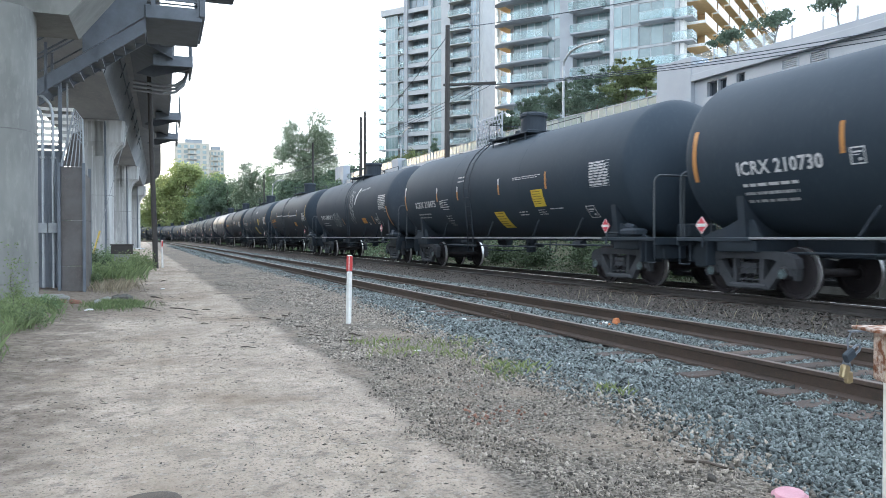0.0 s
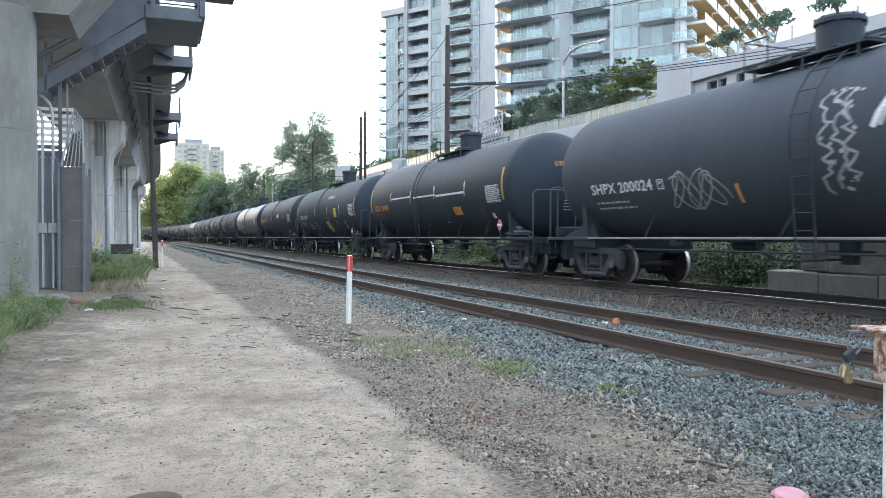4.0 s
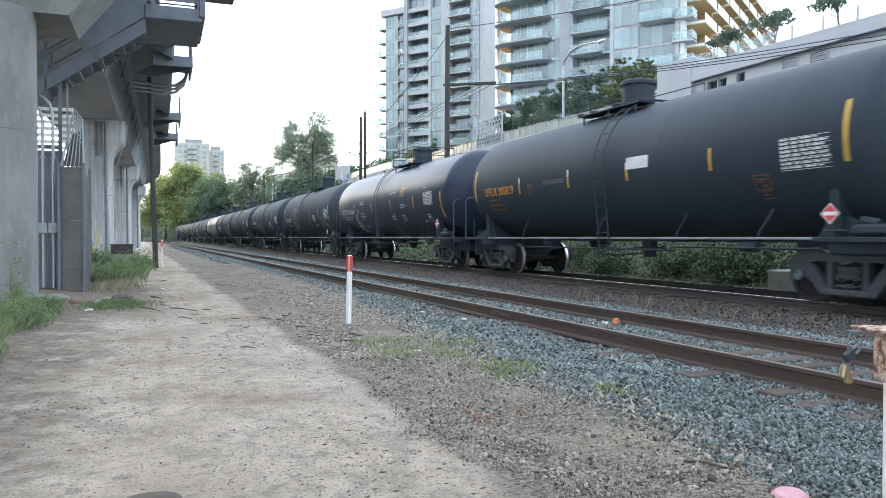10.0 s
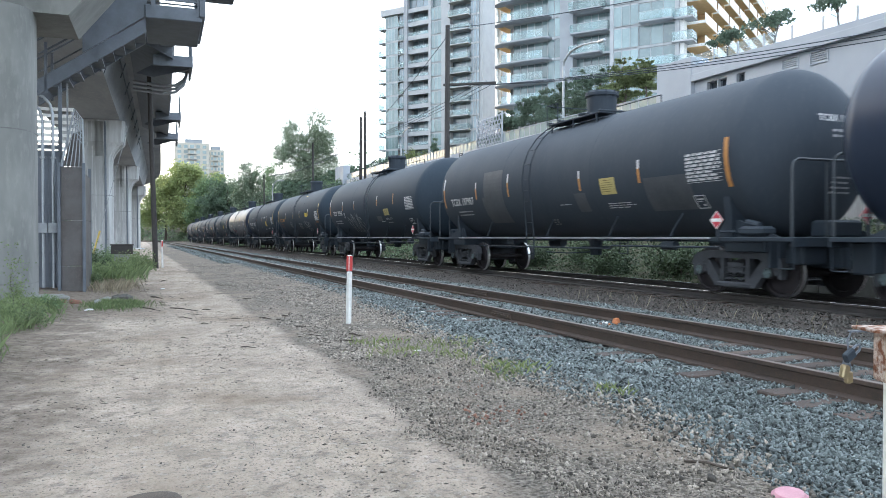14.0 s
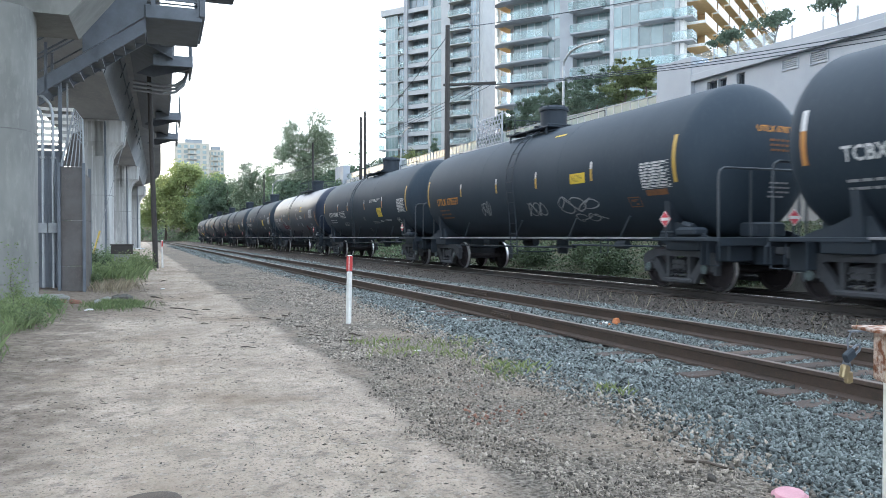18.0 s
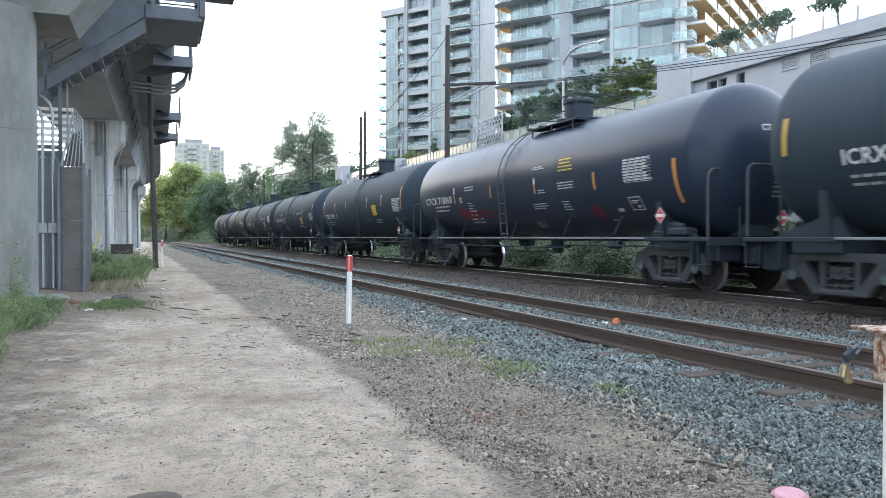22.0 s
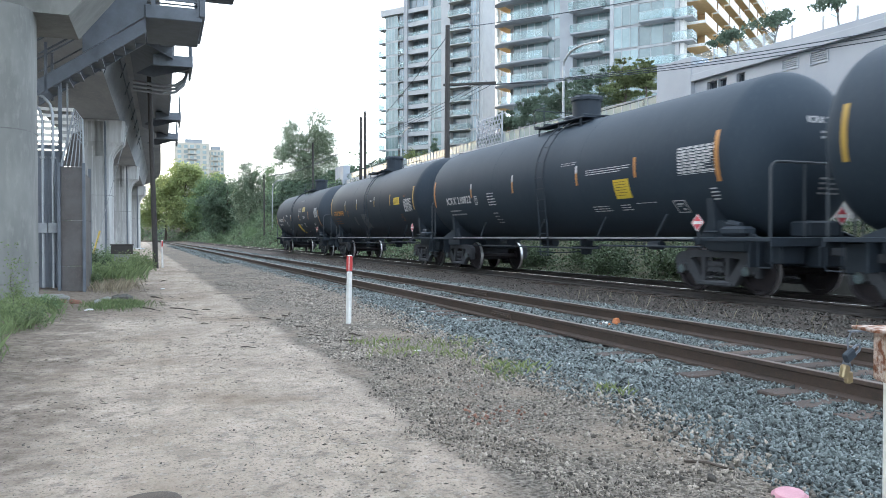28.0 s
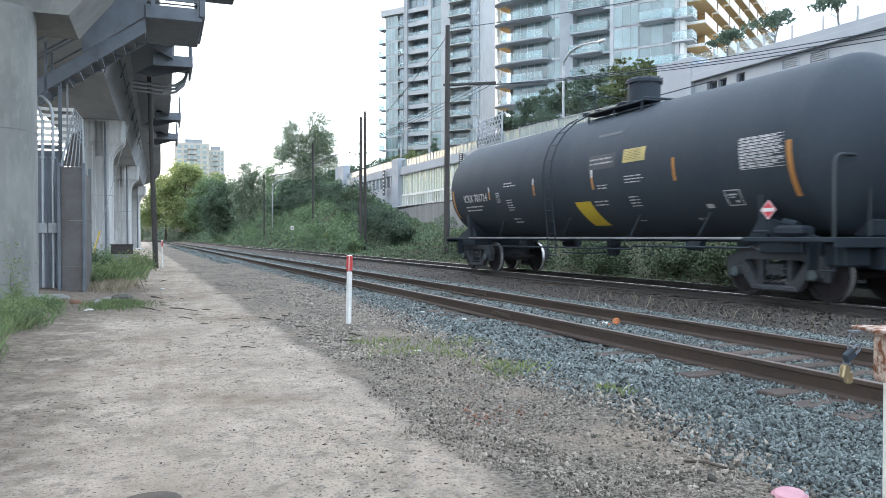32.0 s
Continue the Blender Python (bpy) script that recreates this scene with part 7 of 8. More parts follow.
def turns(n):
    q = RNG.normal(size=(n, 4))
    q /= np.linalg.norm(q, axis=1)[:, None]
    w, x, y, z = q.T
    return np.stack([1 - 2 * (y * y + z * z), 2 * (x * y - z * w), 2 * (x * z + y * w), 2 * (x * y + z * w), 1 - 2 * (x * x + z * z), 2 * (y * z - x * w), 2 * (x * z - y * w), 2 * (y * z + x * w), 1 - 2 * (x * x + y * y)], axis=1).reshape(n, 3, 3)


def stones(name, x, y, size, material, label, sink=0.25, flat=0.0, base=OCTA, sides=OCTA_F):
    """Angular broken stones lying on the ground."""
    n = len(x)
    z = np.array([hill(a, b) for a, b in zip(x, y)])
    s = size * np.clip(RNG.lognormal(0, 0.34, n), 0.4, 1.8)
    k = len(base)
    v = base[None] + RNG.uniform(-0.42, 0.42, (n, k, 3)) * (1.0 if k == 6 else 0.95)
    v = v * (RNG.uniform(0.42, 1.05, (n, 1, 3)) * s[:, None, None] * 0.62)
    if flat:
        # broad stones that lie on their flat sides, each a little tilted
        v[:, :, 2] *= 0.62 if flat < 0.4 else 0.8
        a, t1, t2 = RNG.uniform(0, 6.28, n)[:, None], RNG.normal(0, flat, n)[:, None], RNG.normal(0, flat, n)[:, None]
        vx, vy, vz = v[:, :, 0] * np.cos(a) - v[:, :, 1] * np.sin(a), v[:, :, 0] * np.sin(a) + v[:, :, 1] * np.cos(a), v[:, :, 2]
        v = np.stack([vx, vy, vz + vx * t1 + vy * t2], axis=2)
    else:
        v = np.einsum("nij,nkj->nki", turns(n), v)
    v += np.stack([x, y, z + s * (sink + (RNG.uniform(-0.3, 0.35, n) if k == 8 else 0))], axis=1)[:, None]
    f = (sides[None] + k * np.arange(n)[:, None, None]).reshape(-1, sides.shape[1])
    return bulk(name, v.reshape(-1, 3), f, material, label, "stones")


def spread_y(n, a, b):
    return a * (b / a) ** RNG.random(n)


M_BALLAST = mat("blue_grey_ballast", (0.146, 0.172, 0.169), 0.9, second=(0.085, 0.101, 0.102), third=(0.530, 0.550, 0.530), scale=2.2, fine=240, bump=0.0, island=0.8, spec=0.3)
M_BROWNSTONE = mat("brown_ballast", (0.103, 0.095, 0.083), 0.9, second=(0.050, 0.046, 0.041), third=(0.250, 0.236, 0.210), scale=9, fine=70, bump=0.0, island=0.6)
M_GRAVEL = mat("grey_brown_gravel", (0.275, 0.242, 0.200), 0.9, second=(0.130, 0.112, 0.092), third=(0.680, 0.630, 0.560), scale=3, fine=200, bump=0.0, island=0.85)
M_PEBBLE = mat("dirt_pebble", (0.25, 0.22, 0.19), 0.9, second=(0.15, 0.132, 0.115), third=(0.42, 0.39, 0.35), scale=12, fine=90, bump=0.0, island=0.6)
M_BRICKBIT = mat("brick_fragment", (0.27, 0.14, 0.095), 0.9, second=(0.18, 0.10, 0.08), scale=12, fine=90, bump=0.3, island=0.4)


def keep(x, y, ok):
    return x[ok], y[ok]


def ballast_edge(y):
    return 3.4 + 0.085 * np.clip(y - 5.5, -1.0, 12.0) + 0.16 * np.sin(y * 1.7) * np.exp(-y / 25)


n = 340000
x, y = RNG.uniform(3.1, 8.5, n), spread_y(n, 1.8, 40)
ok = (x > ballast_edge(y) + RNG.normal(0, 0.13, n)) & (np.abs(x - 5.1675) > 0.06) & (np.abs(x - 6.6725) > 0.06)
# bare patches where the tie ends lie at the surface
tie = np.abs(y[:, None] - np.array(TIE_AT[:60])[None]).min(axis=1) < 0.10
ok &= ~(tie & (x > 4.62) & (x < 7.2) & (RNG.random(n) < np.where(x < 5.1, 0.85, 0.3)))
stones("ballast_stones", *keep(x, y, ok & (y < 5.5) & (x < 1.32 * y + 0.5) & (0.37 * x + 0.93 * y > 3.5)), 0.0212, M_BALLAST, "crushed blue-grey ballast stones under the siding track", 0.15, 0.5, BLOCK, BLOCK_F)
stones("ballast_stones", *keep(x, y, ok & (y >= 5.5) & (y < 11) & (RNG.random(n) < 0.85)), 0.027, M_BALLAST, "crushed blue-grey ballast stones between the siding rails", 0.15, 0.5, OCTA, OCTA_F[:4])
stones("ballast_stones", *keep(x, y, ok & (y >= 11) & (RNG.random(n) < 0.45)), 0.036, M_BALLAST, "crushed blue-grey ballast stones along the siding track", 0.12, 0.45, OCTA, OCTA_F[:4])
n = 52000
x, y = RNG.uniform(8.2, 14.2, n), spread_y(n, 5, 60)
ok = (x > 8.4 + RNG.normal(0, 0.3, n)) & (np.abs(x - 10.8275) > 0.06) & (np.abs(x - 12.3325) > 0.06)
stones("ballast_stones", *keep(x, y, ok), 0.034, M_BROWNSTONE, "brown grimy ballast stones under the main track", 0.16, 0.5, OCTA, OCTA_F[:4])
n = 230000
x, y = RNG.uniform(1.2, 4.7, n), spread_y(n, 2.2, 40)
edge = np.interp(y, [2, 3.5, 4.1, 5.5, 7.3, 9, 40], [2.1, 1.95, 1.7, 1.7, 2.05, 1.95, 2.0]) + 0.06 * np.sin(y * 3.7) + 0.05 * np.sin(y * 9.1)
lie = np.array([noise.noise((a * 1.5, b * 0.9, 31)) for a, b in zip(x, y)])
dens = np.clip((x - edge) / 0.12, 0.0, 1.0) * np.clip(0.85 + 1.1 * lie, 0.2, 1) * np.where((y < 5.6) & (x > 2.45) & (x < 3.3), 0.5, 1.0)
ok = (RNG.random(n) < dens) & (x < ballast_edge(y) + 0.2)
near = ok & (y < 8) & (0.37 * x + 0.93 * y > 3.5) & (RNG.random(n) < 0.85)
stones("gravel_stones", *keep(x, y, near), RNG.choice([0.010, 0.015, 0.024], int(near.sum()), p=[0.45, 0.43, 0.12]), M_GRAVEL, "loose grey-brown gravel beside the dirt road", 0.08)
bare = np.array([noise.noise((a * 1.1, b * 0.22, 47)) + 0.5 * noise.noise((a * 2.6, b * 0.7, 53)) for a, b in zip(x, y)])
stones("gravel_stones", *keep(x, y, ok & (y >= 8) & (RNG.random(n) < np.clip(0.34 + 1.5 * bare + 0.22 * (x - 3.0), 0.06, 0.8))), 0.025, M_GRAVEL, "loose grey-brown gravel farther along the road", 0.1, 0.3, OCTA, OCTA_F[:4])
n = 7000
y = spread_y(n, 3.2, 14)
x = ballast_edge(y) + RNG.normal(0.0, 0.2, n)
stones("gravel_stones", x, y, RNG.choice([0.014, 0.02, 0.028], n, p=[0.4, 0.4, 0.2]), M_GRAVEL, "brown and grey stones where shoulder and ballast meet", 0.12, 0.5, BLOCK, BLOCK_F)
n = 12000
x, y = RNG.uniform(-0.2, 2.9, n), spread_y(n, 9, 40)
lie = np.array([noise.noise((a * 0.9, b * 0.35, 23)) + 0.4 * noise.noise((a * 2.5, b * 1.2, 29)) for a, b in zip(x, y)])
stones("gravel_stones", *keep(x, y, lie > 0.14 + 0.06 * (2.6 - x)), 0.02, M_GRAVEL, "thin patches of gravel pressed into the dirt road", 0.08, 0.3, OCTA, OCTA_F[:4])
n = 16000
x, y = RNG.uniform(3.7, 8.6, n), spread_y(n, 38, 115)
stones("ballast_stones", *keep(x, y, (np.abs(x - 5.1675) > 0.08) & (np.abs(x - 6.6725) > 0.08)), 0.075, M_BALLAST, "grey ballast stones far along the siding track", 0.2, 0.45, OCTA, OCTA_F[:4])
n = 24000
x, y = RNG.uniform(-1.6, 2.6, n), spread_y(n, 2.6, 34)
lie = np.array([noise.noise((a * 0.8, b * 0.5, 3)) for a, b in zip(x, y)])
x, y = keep(x, y, RNG.random(n) < np.clip(0.45 + 1.6 * lie, 0.06, 1) * np.clip((y - 1) / 6, 0.35, 1))
stones("pebbles", x, y, RNG.choice([0.006, 0.009, 0.013, 0.020], len(x), p=[0.62, 0.28, 0.08, 0.02]), M_PEBBLE, "scattered small pebbles on the dirt road", 0.02)
for cx, cy, k in ((2.45, 4.95, 60), (2.62, 6.2, 16), (3.05, 9.2, 12), (6.4, 9.2, 14)):
    stones("brick_fragments", RNG.normal(cx, 0.16, k), RNG.normal(cy, 0.2, k), 0.022, M_BRICKBIT, "small orange-red brick fragments on the gravel", 0.35)


# dark chips, twigs and crumbs of clay strewn over the dirt
def chips(x, y, material, label):
    n = len(x)
    z = np.array([hill(a, b) for a, b in zip(x, y)])
    size = np.stack([RNG.uniform(0.006, 0.018, n) * RNG.choice([1, 1, 1, 1, 2.2], n), RNG.uniform(0.004, 0.009, n), RNG.uniform(0.002, 0.006, n)], axis=1)
    v = (OCTA[None] + RNG.uniform(-0.4, 0.4, (n, 6, 3))) * size[:, None]
    a = RNG.normal(0.4, 0.8, n)
    c_, s_ = np.cos(a)[:, None], np.sin(a)[:, None]
    v = np.stack([v[:, :, 0] * c_ - v[:, :, 1] * s_, v[:, :, 0] * s_ + v[:, :, 1] * c_, v[:, :, 2]], axis=2)
    v += np.stack([x, y, z + 0.003], axis=1)[:, None]
    f = (OCTA_F[None] + 6 * np.arange(n)[:, None, None]).reshape(-1, 3)
    return bulk("debris", v.reshape(-1, 3), f, material, label, "debris")


M_CHIP = mat("dark_debris", (0.19, 0.162, 0.135), 0.9, second=(0.11, 0.095, 0.08), scale=12, fine=90, bump=0.0, island=0.5)
n = 14000
x, y = RNG.uniform(-1.7, 3.0, n), spread_y(n, 2.6, 36)
lie = np.array([noise.noise((a * 0.7, b * 0.35, 13)) + 0.5 * noise.noise((a * 2.1, b * 1.1, 17)) for a, b in zip(x, y)])
chips(*keep(x, y, RNG.random(n) < np.clip(0.32 + 1.5 * lie, 0.05, 1) * np.clip((y - 2) / 7, 0.12, 1)), M_CHIP, "dark chips and twigs strewn over the dirt")


# ---- plants ----
def leaf_material(name, c1, c2, c3, glow=0.35, vary=0.28):
    m = mat(name, c1, 0.6, second=c2, third=c3, scale=0.5, fine=6, bump=0.0, island=vary, spec=0.3)
    n, l = m.node_tree.nodes, m.node_tree.links
    b, out = n["Principled BSDF"], n["Material Output"]
    tr, mx = n.new("ShaderNodeBsdfTranslucent"), n.new("ShaderNodeMixShader")
    mx.inputs[0].default_value = glow
    l.new(b.inputs["Base Color"].links[0].from_socket, tr.inputs[0])
    l.new(b.outputs[0], mx.inputs[1])
    l.new(tr.outputs[0], mx.inputs[2])
    l.new(mx.outputs[0], out.inputs[0])
    return m


M_LEAF = leaf_material("green_leaves", (0.175, 0.253, 0.126), (0.119, 0.181, 0.097), (0.265, 0.349, 0.180))
M_LEAF_DARK = leaf_material("dark_green_leaves", (0.119, 0.168, 0.114), (0.083, 0.126, 0.087), (0.169, 0.225, 0.138))
M_LEAF_PALE = leaf_material("grey_green_leaves", (0.232, 0.289, 0.199), (0.166, 0.215, 0.149), (0.331, 0.382, 0.265))
# leaf colour with the low sun's gold painted in
M_LEAF_SUNLIT = leaf_material("sunlit_yellow_green_leaves", (0.310, 0.356, 0.149), (0.196, 0.253, 0.115), (0.529, 0.494, 0.207), 0.5)
# bank foliage in two copies: shade beside the train painted dark, far haze pale
M_IVY_SHADED = leaf_material("shaded_bramble_leaves", (0.080, 0.112, 0.060), (0.036, 0.056, 0.034), (0.200, 0.240, 0.135), 0.22, 0.6)
M_BANK = leaf_material("unshaded_bank_leaves", (0.180, 0.245, 0.145), (0.100, 0.148, 0.092), (0.290, 0.360, 0.215), 0.4, 0.4)
M_GRASS = leaf_material("grass_blades", (0.17, 0.22, 0.10), (0.12, 0.165, 0.075), (0.26, 0.29, 0.15), 0.3)
M_LEAF_OLIVE = leaf_material("olive_leaves", (0.15, 0.18, 0.08), (0.10, 0.13, 0.06), (0.24, 0.25, 0.11), 0.45)
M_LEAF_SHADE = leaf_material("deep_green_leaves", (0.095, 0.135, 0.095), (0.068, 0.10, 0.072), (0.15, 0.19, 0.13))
M_FEATHER = leaf_material("pale_green_grass", (0.21, 0.27, 0.13), (0.15, 0.20, 0.095), (0.30, 0.35, 0.18), 0.4)
M_SPRIG = leaf_material("yellow_green_sprigs", (0.255, 0.305, 0.120), (0.18, 0.225, 0.09), (0.35, 0.385, 0.175), 0.4)
M_WEED = leaf_material("fresh_weed_leaves", (0.185, 0.24, 0.125), (0.125, 0.17, 0.09), (0.28, 0.33, 0.18), 0.35)
M_STRAW = leaf_material("dry_grass_blades", (0.36, 0.315, 0.23), (0.26, 0.225, 0.165), (0.45, 0.40, 0.30), 0.25)
M_BARK = mat("grey_brown_bark", (0.10, 0.08, 0.065), 0.9, second=(0.06, 0.05, 0.042), scale=3, fine=30, bump=0.5, stretch=(1, 1, 0.2))
LEAF = np.array([(0, -0.5, 0), (0.34, 0.0, 0.06), (0, 0.55, 0), (-0.34, 0.0, 0.06)])


def leaves(points, size):
    n = len(points)
    s = size * RNG.uniform(0.6, 1.3, n)
    v = np.einsum("nij,kj->nki", turns(n), LEAF) * s[:, None, None] + points[:, None]
    return v.reshape(-1, 3), np.arange(4 * n).reshape(n, 4)


def clumps(lobes, count, per, tight):
    """Leaf places gathered in tufts inside several rounded lobes (x, y, z, rx, ry, rz)."""
    lobes = np.array(lobes, dtype=float)
    vol = lobes[:, 3] * lobes[:, 4] * lobes[:, 5]
    pick = RNG.choice(len(lobes), count, p=vol / vol.sum())
    d = RNG.normal(size=(count, 3))
    d /= np.linalg.norm(d, axis=1)[:, None]
    r = RNG.random(count) ** 0.45 * RNG.uniform(0.75, 1.12, count)
    c = lobes[pick, :3] + d * r[:, None] * lobes[pick, 3:]
    size = lobes[pick, 3:].mean(axis=1) * tight
    p = np.repeat(c, per, axis=0) + RNG.normal(size=(count * per, 3)) * np.repeat(size, per)[:, None] * np.array([1, 1, 0.7])
    return c, p


def tree(name, label, at, lobes, count, per, size, material, trunk=0.25, tight=0.16, limbs=14, category="tree", group=""):
    """A tapered trunk with limbs out to the tufts, and a crown of single leaves."""
    t = thing(name, label, category, pose(*at), group)
    c, p = clumps(lobes, count, per, tight)
    top = max(l[2] for l in lobes)
    g = Geo()
    sway = min(0.25, 0.03 * top)
    bend = [(random.uniform(-sway, sway) * k, random.uniform(-sway, sway) * k, top * k / 4) for k in range(5)]
    g.pipe([(bend[0][0], bend[0][1], -0.5)] + bend[1:], [trunk, trunk * 0.85, trunk * 0.66, trunk * 0.45, trunk * 0.2], 8)
    for i in range(min(limbs, len(c))):
        e = Vector(c[i])
        k = min(3.4, max(0.8, e.z / top * 3.2))
        a = Vector(bend[int(k)]).lerp(Vector(bend[int(k) + 1]), k % 1)
        a.z = min(a.z, e.z - 0.1 * abs(e.z - a.z))
        mid = a.lerp(e, 0.5) + Vector((0, 0, 0.06 * (e - a).length))
        g.pipe([a, mid, e], [trunk * 0.3, trunk * 0.18, trunk * 0.06], 5)
    part("trunk", g, M_BARK, t, smooth=True)
    v, f = leaves(p, size)
    bulk("crown", v, f, material, "", "", parent=t)
    return t


def spot(px, depth, z=0.0):
    x, y = from_camera(px - 784, depth)
    return (x, y, z)


tree("tree", "tall airy cottonwood standing behind the bank", spot(545, 122, 3.5), [(1.7, 0, 15.6, 2.1, 2.04, 3.5), (2.6, 0, 12.9, 2.3, 2.1, 2.6), (1.0, 0, 11.4, 2.4, 2.2, 2.9), (-2.6, 0, 14.4, 1.9, 1.9, 3.0), (-2.9, 0, 11.8, 2.4, 2.3, 2.6), (-4.2, 0, 10.6, 1.7, 1.7, 1.6), (3.9, 0, 10.6, 1.9, 1.9, 1.7), (4.7, 0, 8.8, 1.3, 1.2, 1.0), (-0.2, 0, 8.0, 3.4, 2.9, 2.8), (-0.5, 0, 13.0, 1.6, 1.5, 2.2), (-1.0, 0, 10.2, 1.7, 1.6, 1.8), (-3.2, 0, 6.2, 2.7, 2.4, 2.1), (2.6, 0, 6.6, 2.9, 2.4, 2.1)], 780, 56, 0.21, M_LEAF_PALE, 0.3, 0.2, 46)
tree("tree", "dark bushy tree at the foot of the cottonwood", spot(535, 119, 2.0), [(-2.0, 0, 4.6, 3.6, 3.0, 4.0), (1.8, 0, 5.2, 3.2, 3.0, 4.2), (4.0, 0, 3.4, 2.4, 2.4, 2.8)], 200, 60, 0.4, M_LEAF_DARK, 0.3, 0.2)
tree("tree", "slender grey-green tree above the far bank", spot(443, 150, 2.0), [(0, 0, 11.2, 2.4, 2.0, 4.4), (-1.8, 0, 8.0, 2.6, 2.0, 3.6), (1.8, 0, 7.6, 2.4, 2.0, 3.6), (0, 0, 4.5, 3.8, 2.5, 3.6)], 240, 46, 0.34, M_LEAF_PALE, 0.25, 0.18, 24)
tree("tree", "dark green maple on the far bank", spot(398, 168, 1.5), [(0, 0, 3.2, 5.2, 4.5, 3.6), (4.0, 0, 2.6, 4.0, 4.0, 3.0), (0, 0, 8.6, 4.6, 4.0, 4.2), (-3.0, 0, 6.5, 3.0, 3.0, 3.6), (3.8, 0, 6.0, 3.2, 3.0, 4.4)], 260, 60, 0.46, M_LEAF_DARK, 0.35, 0.17)
tree("tree", "tall tree glowing yellow in the low sun", spot(330, 225, 1.0), [(0, 0, 18.5, 6.0, 5.0, 4.6), (-4.5, 0, 14.0, 4.0, 4.0, 5.5), (4.0, 0, 13.5, 4.6, 4.0, 6.0), (0, 0, 8.0, 6.5, 5.0, 6.0)], 300, 60, 0.62, M_LEAF_SUNLIT, 0.5, 0.17)
tree("tree", "tree at the bend of the line, coloured as sunlit", spot(293, 232, 1.0), [(0, 0, 13.5, 4.6, 4.0, 6.0), (-3.5, 0, 8.0, 4.0, 4.0, 6.0)], 200, 56, 0.6, M_LEAF_SUNLIT, 0.4, 0.18)
tree("tree", "green tree between the far towers and the bank", spot(372, 215, 1.0), [(0, 0, 13.0, 4.0, 4.0, 5.0), (3.5, 0, 10.0, 4.4, 4.0, 5.0), (-3, 0, 8, 4, 4, 5)], 220, 56, 0.55, M_LEAF, 0.4, 0.18)
tree("tree", "rust-tinged slim tree behind the dark pole", spot(475, 160, 2.0), [(0, 0, 11.0, 1.8, 1.6, 4.4), (0.8, 0, 6.5, 2.8, 2.0, 4.2), (2.4, 0, 6.0, 2.0, 2.0, 3.6)], 170, 44, 0.36, M_LEAF, 0.25, 0.19, 20)
tree("tree", "slim tree between the far towers, coloured as sunlit", spot(389, 230, 1.0), [(0, 0, 18.5, 2.6, 2.4, 4.4), (0.6, 0, 13.0, 3.6, 3.0, 5.0), (-0.6, 0, 7.5, 4.0, 3.0, 5.0)], 150, 46, 0.5, M_LEAF_SUNLIT, 0.35, 0.18)
tree("tree", "low green tree on the bank before the podium end", spot(603, 104, 4.0), [(0, 0, 3.2, 2.2, 2.0, 2.2), (-2.2, 0, 2.4, 2.0, 2.0, 1.8), (2.0, 0, 1.6, 2.0, 2.0, 1.6)], 110, 50, 0.3, M_LEAF, 0.2, 0.2)
tree("tree", "dark tree behind the white end block", spot(615, 118, 8.0), [(0, 0, 3.0, 2.4, 2.0, 1.6), (-2.4, 0, 2.4, 1.6, 1.6, 1.4)], 90, 46, 0.3, M_LEAF_DARK, 0.2, 0.2)
for px, d, w, h, m in ((657, 100, 1.6, 2.0, M_LEAF_SHADE), (678, 96, 1.8, 2.3, M_LEAF_SHADE), (693, 93, 1.6, 2.1, M_LEAF_SHADE), (713, 89, 1.6, 2.0, M_LEAF_OLIVE), (735, 86, 1.8, 2.2, M_LEAF_OLIVE), (634, 107, 1.7, 2.0, M_LEAF_SHADE)):
    tree("street_tree", "rounded green street tree on the podium", spot(px, d, 8.75), [(0, 0, h * 0.72, w * 0.8, w * 0.8, h * 0.42), (-w * 0.4, 0, h * 0.5, w * 0.6, w * 0.6, h * 0.35)], 64, 34, 0.18, m, 0.1, 0.2, 14, group="street trees on the podium")
tree("conifer", "small dark conifer on the podium", spot(770, 80, 8.75), [(0, 0, 0.7, 0.8, 0.8, 0.7), (0, 0, 1.6, 0.55, 0.55, 0.7), (0, 0, 2.4, 0.3, 0.3, 0.6)], 90, 40, 0.16, M_LEAF_DARK, 0.1, 0.22, 8)
def tiered_tree(px, d, wide, low, high, layers, material, seed):
    """A spreading tree whose small leaves lie in flat, uneven tiers."""
    rnd, lob = random.Random(seed), []
    for i in range(layers):
        f = i / (layers - 1)
        w = wide * (1 - 0.5 * f * f)
        for k in range(5):
            a, r = rnd.uniform(0, 6.28), w * rnd.uniform(0.1, 0.9)
            lob.append((r * math.cos(a), r * math.sin(a), low + (high - low) * f + rnd.uniform(-0.18, 0.18), w * rnd.uniform(0.3, 0.55), w * rnd.uniform(0.3, 0.55), 0.12))
    tree("street_tree", "flat tiered street tree with small dark leaves", spot(px, d, 8.75), lob, 46 * layers, 34, 0.115, material, 0.07, 0.17, 14, group="street trees on the podium")


for px, d, wide, low, high, layers, m in ((898, 63, 1.6, 1.7, 2.9, 6, M_LEAF_SHADE), (945, 60, 2.2, 1.7, 3.6, 7, M_LEAF_SHADE), (1000, 56, 2.5, 1.6, 3.9, 8, M_LEAF_SHADE), (1055, 52.5, 2.4, 1.6, 3.9, 8, M_LEAF_SHADE), (1104, 49.5, 1.9, 1.8, 4.0, 7, M_LEAF_OLIVE), (1142, 48, 1.4, 2.2, 3.7, 6, M_LEAF_OLIVE)):
    tiered_tree(px, d, wide, low, high, layers, m, px)
